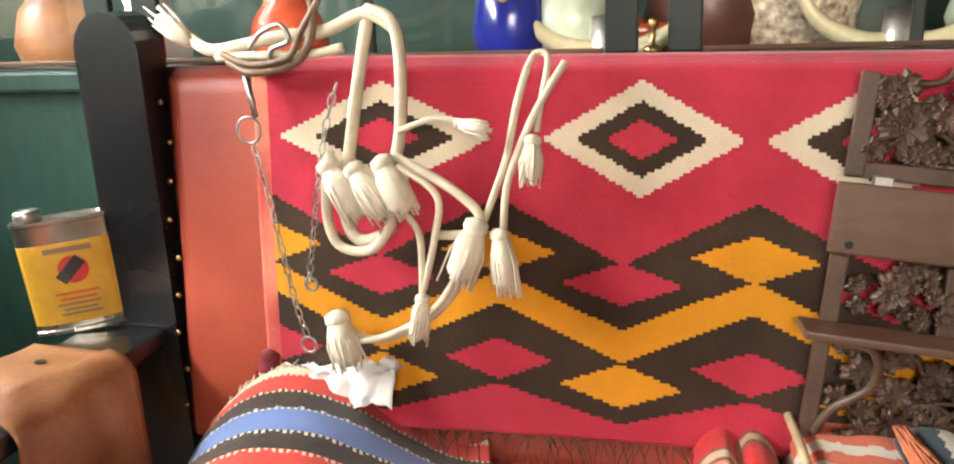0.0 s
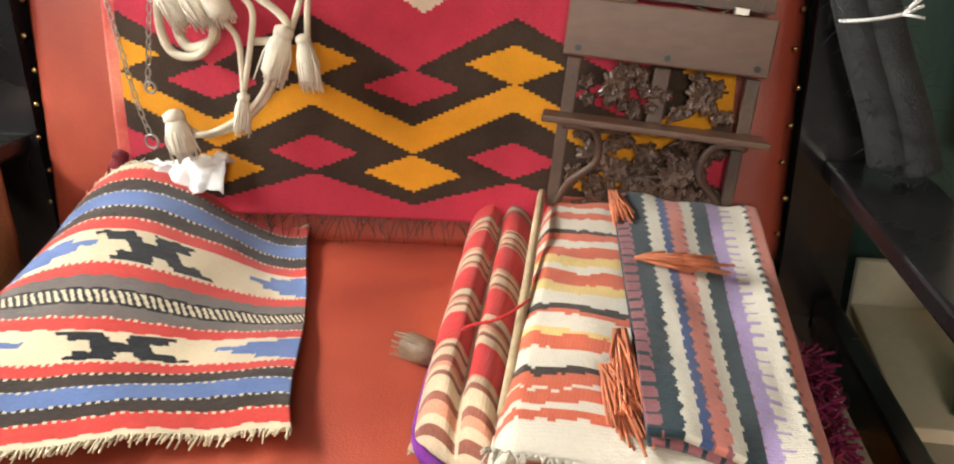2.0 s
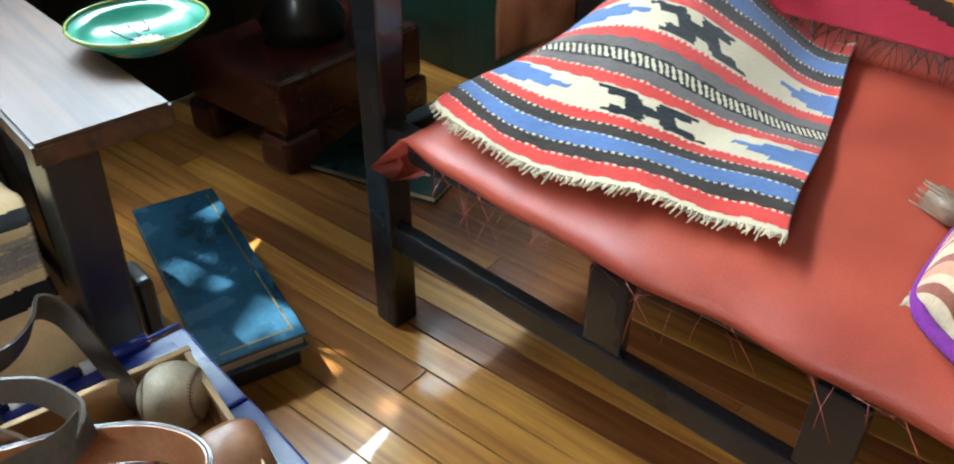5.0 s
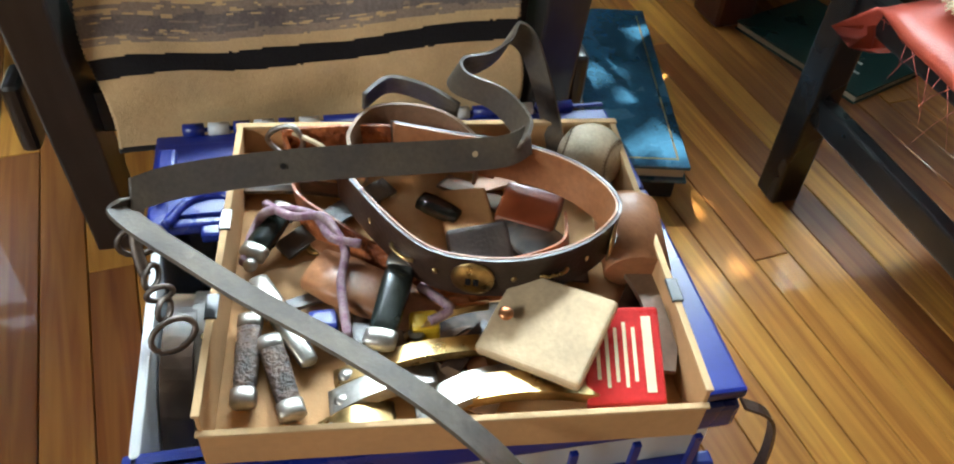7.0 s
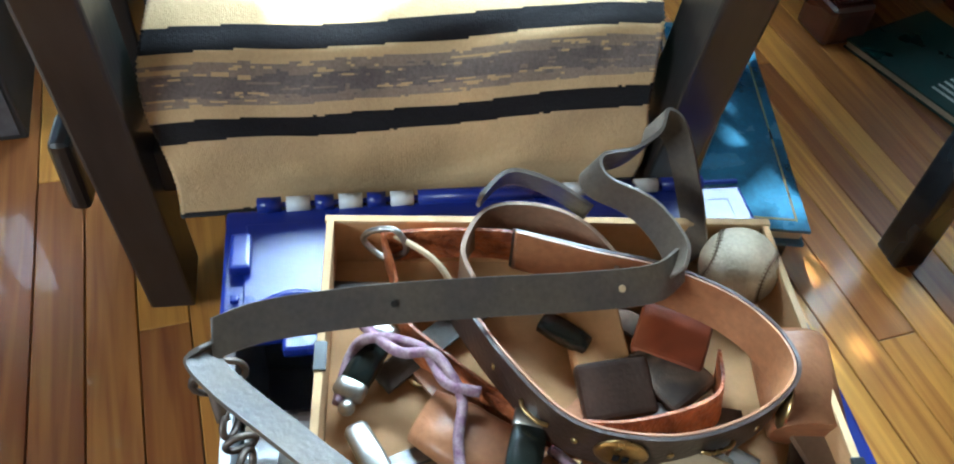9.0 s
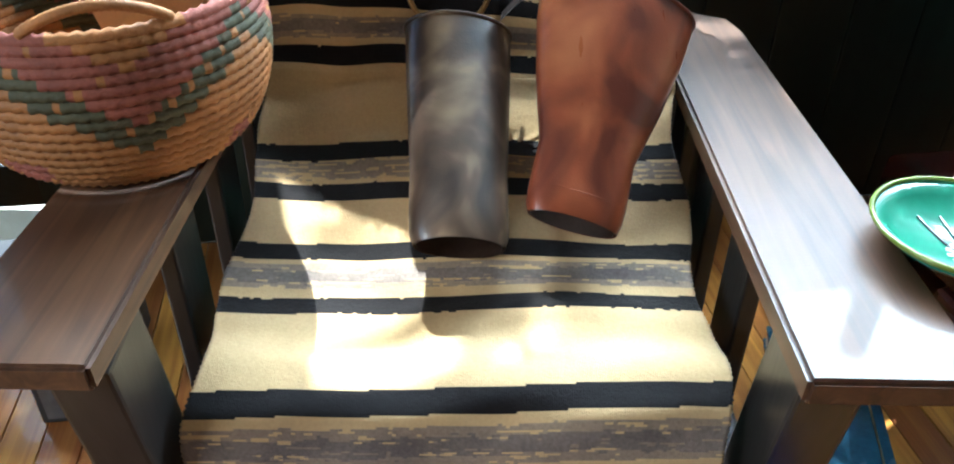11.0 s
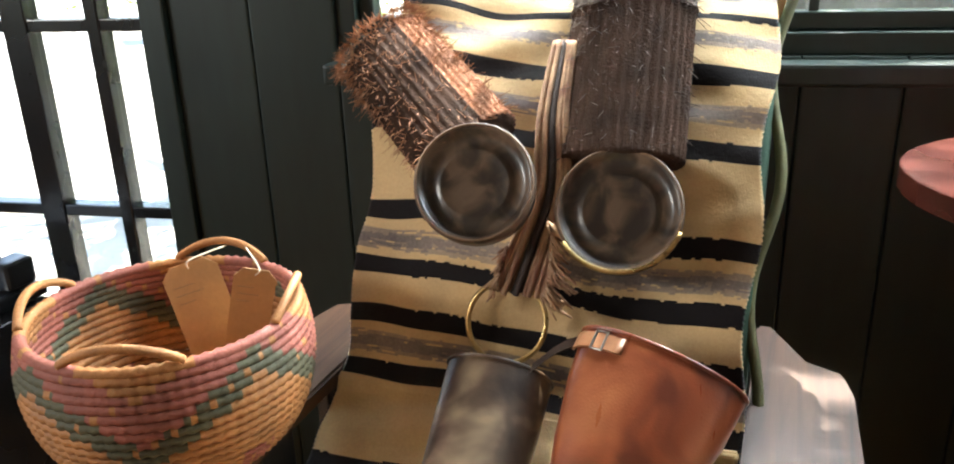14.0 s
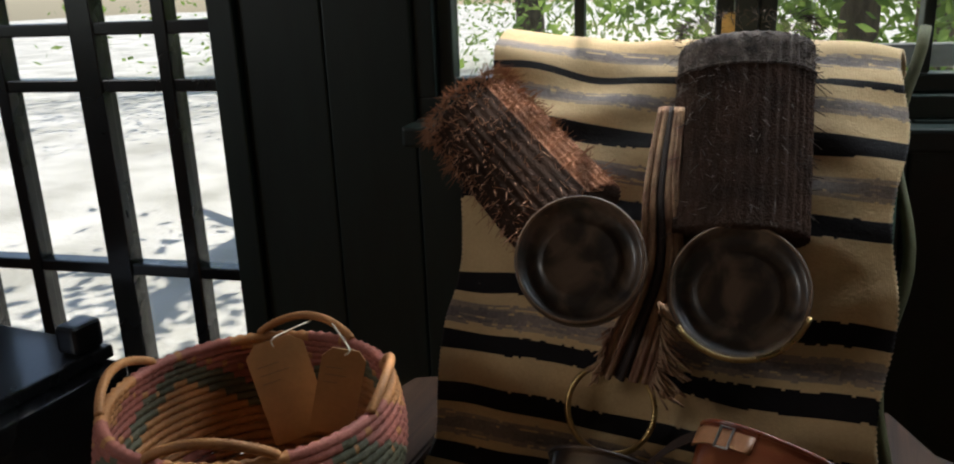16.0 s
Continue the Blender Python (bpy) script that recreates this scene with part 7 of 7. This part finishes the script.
part("pedestal", lathe([(0.09, 0.15), (0.10, 0.19), (0.07, 0.24), (0.05, 0.36), (0.07, 0.5), (0.06, 0.64), (0.10, 0.72), (0.12, 0.747)], 20), M_BLACKWOOD, tb_, "", True, tbm @ pose(0, 0.2, 0))
part("base_plinth", block((-0.17, -0.02, 0.015), (0.17, 0.42, 0.15), 0.02, seg=3), M_MAHOG, tb_, m=tbm)
for sx in (-0.13, 0.13):
    for sy in (0.02, 0.38):
        part("foot", block((sx - 0.05, sy - 0.05, -0.07), (sx + 0.05, sy + 0.05, 0.016), 0.018, seg=3), M_MAHOG, tb_, m=tbm)
tu = thing("plush_ornament", (-1.2, 0.35, 0.82), "white fluffy ornament with a stick on the table", "ornament")
bm = bmesh.new()
for i in range(240):
    d = Vector((r_.uniform(-1, 1), r_.uniform(-1, 1), r_.uniform(-0.2, 1))).normalized()
    c = Vector((-1.20, 0.34, 0.867))
    tube([c + d * 0.012, c + d * 0.032 + Vector((r_.uniform(-0.006, 0.006), 0, r_.uniform(-0.008, 0.002)))], (0.0018, 0.0006), 4, bm=bm)
part("fluff", bm, M_PAPER, tu, "white fluff")
part("stick", tube([(-1.20, 0.37, 0.847), (-1.22, 0.39, 1.02)], (0.005, 0.006), 8), M_OAK, tu, "thin wooden stick", True)

# ---- dark cabinet and carton near the glazed door ----
kb = thing("low_dark_cabinet", (-1.05, -1.2, 0), "low black wooden cabinet with a scrolled end by the door", "cabinet")
part("body", block((-1.16, -1.50, 0.0), (-0.86, -1.13, 0.52), 0.006), M_EBON, kb)
part("top", block((-1.17, -1.52, 0.521), (-0.85, -1.17, 0.545), 0.005), M_EBON, kb)
part("scroll_end", block((-1.165, -1.23, 0.546), (-1.10, -1.18, 0.60), 0.012, seg=3), M_EBON, kb)
cb_ = thing("carton", (-0.98, -0.80, 0), "grey printed carton on the floor behind the chair", "box")
part("carton_body", block((-0.12, -0.06, 0.0), (0.12, 0.06, 0.16), 0.003), surface("grey_card", (0.035, 0.036, 0.04), 0.6, 0, 0.2, 6, 90, 0.08), cb_, m=pose(-1.02, -0.80, 0, 0, 0, 8))
part("carton_panel", block((0.1205, -0.05, 0.01), (0.1215, 0.05, 0.15), 0), surface("grey_print", (0.13, 0.13, 0.14), 0.5, 0, 0.3, 30, 90, 0.05), cb_, "grey printed panel", m=pose(-1.02, -0.80, 0, 0, 0, 8))

# ---- pale shelf with boards beside the settee ----
M_PALE = surface("cream_painted_wood", (0.62, 0.56, 0.42), 0.5, 0, 0.15, 6, 90, 0.08)
ps = thing("cream_shelf", (0.95, 1.2, 0), "cream painted low shelf beside the settee", "shelf")
for z in (0.10, 0.30):
    part("board", block((0.74, 1.0, z), (1.3, 1.36, z + 0.022), 0.003), M_PALE, ps)
part("back_board", block((0.74, 1.362, 0.0), (1.3, 1.38, 0.40), 0.003), M_PALE, ps)
pn = thing("painted_cloth_panel", (0.9, 1.3, 0.6), "cream panel painted with turquoise and red figures", "panel")
PNM = pose(0.98, 1.27, 0.62, -8, 0, -24)
part("panel", block((-0.13, -0.006, 0.0), (0.13, 0.006, 0.50), 0.003), M_SERW, pn, m=PNM)
for i in range(3):
    z = 0.10 + 0.15 * i
    part("disc", lathe([(0, 0), (0.024, 0), (0.024, 0.001), (0, 0.001)], 18, m=pose(-0.07, -0.0065, z, 90)), M_TEALGLAZE, pn, "turquoise painted disc", m=PNM)
    part("disc_heart", lathe([(0, 0), (0.011, 0), (0.011, 0.002), (0, 0.002)], 12, m=pose(-0.07, -0.0065, z, 90)), M_YELLOW, pn, m=PNM)
    for k_ in range(3):
        part("stroke", block((-0.083 + k_ * 0.01, -0.0075, z - 0.09), (-0.080 + k_ * 0.01, -0.006, z - 0.03), 0), M_EBON, pn, m=PNM)
part("red_border", block((-0.13, -0.0078, 0.02), (0.13, -0.006, 0.03), 0), M_PRED, pn, m=PNM)
gb = thing("green_book", (0.82, 1.1, 0.32), "thin green book leaning beside the settee", "book")
part("cover", block((-0.005, -0.09, 0), (0.005, 0.09, 0.16), 0.002), surface("grass_green_cover", (0.03, 0.19, 0.07), 0.45, 0, 0.2, 9, 100, 0.05), gb, m=pose(0.84, 1.12, 0.323, 0, 12, -20))

# ---- pottery behind the cabinet glass ----
M_HORN = surface("polished_horn", (0.55, 0.48, 0.30), 0.25, 0, 0.3, 9, 60, 0.05, coat=0.4)
M_POT = surface("dark_red_pottery", (0.10, 0.035, 0.025), 0.35, 0, 0.3, 9, 90, 0.1)
M_WICKER = surface("woven_wicker", (0.58, 0.50, 0.38), 0.8, 0, 0.6, 70, 120, 0.8, hue=(0.14, 0.09, 0.06), depth=0.004)
M_COBALT = surface("cobalt_glaze", (0.01, 0.02, 0.22), 0.2, 0, 0.3, 8, 60, 0.02, coat=0.5)
M_PALEGLASS = surface("pale_green_glaze", (0.50, 0.56, 0.42), 0.25, 0, 0.2, 8, 60, 0.02, coat=0.4)


def pot(name, x, prof_, mat_, label, y=0.12):
    th = thing(name, tuple(BACK @ Vector((x, y, 0.932))), label, "pottery", "pottery behind the cabinet glass")
    part("vessel", lathe(prof_, 32), mat_, th, "", True, BACK @ pose(x, y, 0.932))
    return th


jar = [(0.05, 0), (0.07, 0.02), (0.085, 0.07), (0.07, 0.13), (0.045, 0.16), (0.05, 0.18), (0.044, 0.178), (0.0, 0.10)]
vs_ = pot("blue_vase", -0.22, [(r * 0.75, z) for r, z in jar], M_COBALT, "cobalt blue vase with a yellow flower spot")
part("flower_spot", lathe([(0, 0), (0.014, 0), (0.010, 0.004), (0, 0.005)], 8, m=aim((-0.22, 0.055, 1.06), (-0.2, -1, 1.2))), M_YELLOW, vs_, "yellow flower spot", m=BACK)
pot("white_jug", -0.13, jar, M_PALEGLASS, "pale glazed jug on the cabinet shelf", 0.16)
pot("orange_bowl", -0.03, [(0.04, 0), (0.08, 0.04), (0.10, 0.075), (0.095, 0.077), (0.03, 0.02), (0, 0.02)], M_REDGLAZE, "orange glazed bowl on the cabinet shelf", 0.2)
pot("dark_pot", 0.075, [(r * 1.15, z * 1.2) for r, z in jar], M_POT, "dark red pottery jar on the cabinet shelf", 0.22)
pot("wicker_basket", 0.20, [(0.08, 0), (0.10, 0.05), (0.11, 0.12), (0.105, 0.12), (0.075, 0.01), (0, 0.01)], M_WICKER, "black and white woven basket", 0.24)
pot("pale_jar", 0.50, [(r * 1.1, z) for r, z in jar], M_PALEGLASS, "pale green glazed jar", 0.16)
pot("brown_jar", 0.62, jar, M_RUSSET, "brown glazed jar on the cabinet shelf", 0.22)
pot("clay_cup", -0.60, [(r * 0.8, z * 0.8) for r, z in jar], M_REDGLAZE, "orange clay cup on the cabinet shelf", 0.12)
pot("white_cup", -0.86, [(r * 0.8, z * 0.8) for r, z in jar], M_PAPER, "white glazed cup on the cabinet shelf", 0.12)
pot("tan_jar", -1.05, jar, M_TAN, "tan glazed jar on the cabinet shelf", 0.14)
for x in (-0.07, 0.33):
    hn = thing("polished_horns", tuple(BACK @ Vector((x, 0.10, 0.95))), "pair of polished cream cattle horns", "horns", "horns behind the cabinet glass")
    part("horn", tube(spline([(x - 0.14, 0.09, 1.07), (x - 0.11, 0.085, 1.01), (x - 0.05, 0.08, 0.975), (x, 0.08, 0.97)], 8), (0.006, 0.021), 12), M_HORN, hn, "", True, BACK)
    part("horn", tube(spline([(x + 0.14, 0.09, 1.07), (x + 0.11, 0.085, 1.01), (x + 0.05, 0.08, 0.975), (x, 0.08, 0.97)], 8), (0.006, 0.021), 12), M_HORN, hn, "", True, BACK)
    part("mount", lathe([(0.024, 0), (0.027, 0.03), (0.022, 0.09), (0.0, 0.092)], 16), M_STEEL, hn, "nickel mount", True, BACK @ pose(x, 0.08, 0.932))

# ---- outside: porch rail, trees ----
M_BARK = surface("tree_bark", (0.16, 0.12, 0.085), 0.9, 0, 0.5, 12, 80, 1.0, (1, 1, 0.3), depth=0.02)
M_LEAF = surface("green_leaves", (0.13, 0.22, 0.045), 0.6, 0, 0.5, 1.2, 20, 0)
leaf_n, leaf_l = M_LEAF.node_tree.nodes, M_LEAF.node_tree.links
glow_through = leaf_n.new("ShaderNodeBsdfTranslucent")
glow_through.inputs[0].default_value = (0.30, 0.42, 0.10, 1)
both = leaf_n.new("ShaderNodeMixShader")
both.inputs[0].default_value = 0.5
leaf_l.new(leaf_n["Principled BSDF"].outputs[0], both.inputs[1])
leaf_l.new(glow_through.outputs[0], both.inputs[2])
leaf_l.new(both.outputs[0], leaf_n["Material Output"].inputs[0])
rail = thing("porch_rail", (-2.7, 0, 0), "weathered grey porch rail outside the windows", "railing")
M_GREYWOOD = surface("weathered_grey_wood", (0.20, 0.21, 0.19), 0.8, 0, 0.3, 5, 80, 0.3)
part("top_rail", block((-1.16, -0.3, 0.90), (-1.10, 3.5, 0.96), 0.006), M_GREYWOOD, rail, m=ROOM)
for i in range(13):
    part("baluster", block((-1.145, -0.3 + i * 0.31, -0.15), (-1.115, -0.27 + i * 0.31, 0.90), 0.004), M_GREYWOOD, rail, m=ROOM)


def tree(x, y, h, r, seed, label, crown_r=1.6, n=1500, leaf_k=1.0):
    th = thing("tree", (x, y, -0.15), label, "tree", "trees outside")
    rr2 = random.Random(seed)
    trunk = spline([(x, y, -0.15), (x + rr2.uniform(-0.1, 0.1), y + rr2.uniform(-0.1, 0.1), h * 0.4), (x + rr2.uniform(-0.2, 0.2), y + rr2.uniform(-0.2, 0.2), h)], 6)
    bm = tube(trunk, (r, r * 0.6), 12)
    for i in range(6):
        b = trunk[-1 - i]
        e = b + Vector((rr2.uniform(-1, 1), rr2.uniform(-1, 1), rr2.uniform(0.2, 0.9))) * crown_r * 0.7
        tube([b, b.lerp(e, 0.5) + Vector((0, 0, 0.1)), e], (r * 0.4, r * 0.12), 7, bm=bm)
    part("trunk", bm, M_BARK, th, "", True)
    verts, faces = [], []
    for i in range(n):
        c = Vector((x, y, h)) + Vector((rr2.gauss(0, 0.5), rr2.gauss(0, 0.5), rr2.gauss(0.1, 0.55))) * crown_r
        a = Vector((rr2.uniform(-1, 1), rr2.uniform(-1, 1), rr2.uniform(-1, 1))).normalized() * rr2.uniform(0.04, 0.085) * leaf_k
        b = a.orthogonal().normalized() * a.length * 0.5
        k0 = len(verts)
        verts += [c - a, c - b, c + a, c + b]
        faces.append((k0, k0 + 1, k0 + 2, k0 + 3))
    me = bpy.data.meshes.new("crown")
    me.from_pydata([v[:] for v in verts], [], faces)
    me.materials.append(M_LEAF)
    tagged(place("crown", me, th), kind="stuff")


tree(-5.0, -3.3, 3.2, 0.20, 2, "thick-barked tree by the porch in leaf", 1.3, 500)
tree(-6.6, 0.1, 1.9, 0.17, 3, "leafy tree beyond the porch rail", 1.7, 2200)
tree(-6.0, 2.0, 1.8, 0.15, 4, "leafy tree beyond the porch rail", 1.6, 2200)
tree(-14.0, -9.6, 1.6, 0.22, 5, "leafy tree at the edge of the yard", 2.4, 3500)
tree(-8.5, -0.8, 1.4, 0.2, 6, "leafy tree at the edge of the yard", 2.2, 6000)
tree(-9.0, 3.2, 1.4, 0.2, 7, "leafy tree at the edge of the yard", 2.3, 6000)
tree(-12.0, 1.0, 1.6, 0.3, 17, "broad leafy tree at the edge of the yard", 3.2, 7000)
tree(-14.0, -5.0, 1.6, 0.3, 18, "broad leafy tree at the edge of the yard", 3.2, 6000)
tree(-11.0, -9.0, 3.0, 0.25, 8, "leafy tree at the edge of the yard", 3.2, 2500)


def sun_mask_tree(x, y, h, label):
    """A tree added over the porch; holes in its unseen crown aim the sun."""
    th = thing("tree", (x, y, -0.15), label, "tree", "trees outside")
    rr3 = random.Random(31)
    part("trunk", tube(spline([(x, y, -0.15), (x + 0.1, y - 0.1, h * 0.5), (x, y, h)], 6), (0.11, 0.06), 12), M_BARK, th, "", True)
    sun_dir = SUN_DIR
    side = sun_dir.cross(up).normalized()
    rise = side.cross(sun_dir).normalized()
    # spots wanted in sun on seat, floor, book, sleeve and arm, with radii
    sun_spots = [((-0.66, -0.28, 0.46), 0.095), ((-0.75, -0.28, 0.47), 0.075), ((-0.56, -0.27, 0.46), 0.075), ((-0.64, -0.08, 0.46), 0.022), ((-0.60, -0.125, 0.46), 0.015), ((-0.94, 0.51, 0.0), 0.03), ((-0.81, 0.51, 0.0), 0.035), ((-0.66, 0.52, 0.0), 0.05), ((-0.61, 0.44, 0.0), 0.04), ((-0.55, 0.44, 0.0), 0.025),
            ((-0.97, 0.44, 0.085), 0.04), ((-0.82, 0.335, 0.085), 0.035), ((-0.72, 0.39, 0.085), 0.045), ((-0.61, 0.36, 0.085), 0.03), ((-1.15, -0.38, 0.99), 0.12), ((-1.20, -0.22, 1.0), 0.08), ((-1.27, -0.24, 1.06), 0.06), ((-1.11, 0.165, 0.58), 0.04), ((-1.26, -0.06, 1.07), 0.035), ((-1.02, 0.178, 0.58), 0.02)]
    clear = [(Vector(g).dot(side), Vector(g).dot(rise), r) for g, r in sun_spots]
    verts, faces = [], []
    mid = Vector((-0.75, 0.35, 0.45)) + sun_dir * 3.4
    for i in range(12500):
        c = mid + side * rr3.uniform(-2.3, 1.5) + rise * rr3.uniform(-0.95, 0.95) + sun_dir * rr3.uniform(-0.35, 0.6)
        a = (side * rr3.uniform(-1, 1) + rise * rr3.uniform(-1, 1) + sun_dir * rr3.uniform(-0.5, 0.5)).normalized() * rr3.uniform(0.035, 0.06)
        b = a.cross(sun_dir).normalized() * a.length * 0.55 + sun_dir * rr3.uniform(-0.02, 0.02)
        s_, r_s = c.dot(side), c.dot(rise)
        # leave out any leaf that would shade a wanted spot
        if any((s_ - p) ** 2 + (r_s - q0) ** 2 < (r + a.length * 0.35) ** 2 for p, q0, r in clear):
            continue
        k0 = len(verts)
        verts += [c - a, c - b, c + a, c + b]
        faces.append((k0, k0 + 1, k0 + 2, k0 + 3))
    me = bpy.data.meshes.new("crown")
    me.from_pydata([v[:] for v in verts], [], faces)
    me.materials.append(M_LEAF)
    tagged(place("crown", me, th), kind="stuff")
    bm_ = bmesh.new()
    for i in range(9):
        e = mid + side * (i - 4) * 0.33 + rise * rr3.uniform(-0.5, 0.5) + sun_dir * 0.4
        tube([Vector((x, y, h * (0.7 + 0.03 * i))), Vector((x, y, h)).lerp(e, 0.5) + up * 0.15, e], (0.035, 0.008), 6, bm=bm_)
    part("limb", bm_, M_BARK, th, "", True)


sun_mask_tree(-3.7, 0.9, 3.6, "slender tree with an unseen crown added to shape the sun")

# fill lamp added in an invented, unseen opening behind the camera
area_lamp("south_fill_light", tuple(ROOM @ Vector((2.0, -2.46, 1.80))), tuple(ROOM @ Vector((1.6, 1.2, 0.6))), 1.1, 0.5, 7.5, (1.0, 0.93, 0.84), 120)
# set high in the west window, stands for its sky light
area_lamp("west_window_light", tuple(ROOM @ Vector((-0.10, 0.75, 1.71))), tuple(ROOM @ Vector((1.0, 0.6, 0.8))), 1.9, 0.36, 27, (0.88, 0.95, 1.0))

# ---- floor boards ----
bw, k = 0.064, 0
rnd = random.Random(4)
y = -2.5
while y < 2.4:
    x = -0.0 - rnd.random() * 0.8
    while x < 3.4:
        ln = rnd.uniform(0.9, 1.9)
        a, b = max(x, 0.0), min(x + ln, 3.4)
        if b - a > 0.05:
            out = block((-(b - a) / 2 + 0.0006, -bw / 2 + 0.0008, -0.022), ((b - a) / 2 - 0.0006, bw / 2 - 0.0008, 0.0), 0.0012, seg=1)
            me = bpy.data.meshes.new("board")
            out.to_mesh(me)
            out.free()
            me.materials.append(M_FLOOR)
            ob = new("board", me)
            ob.parent = subfloor
            ob.matrix_world = ROOM @ pose((a + b) / 2, y + bw / 2, rnd.uniform(-0.0006, 0.0))
        x += ln
    y += bw
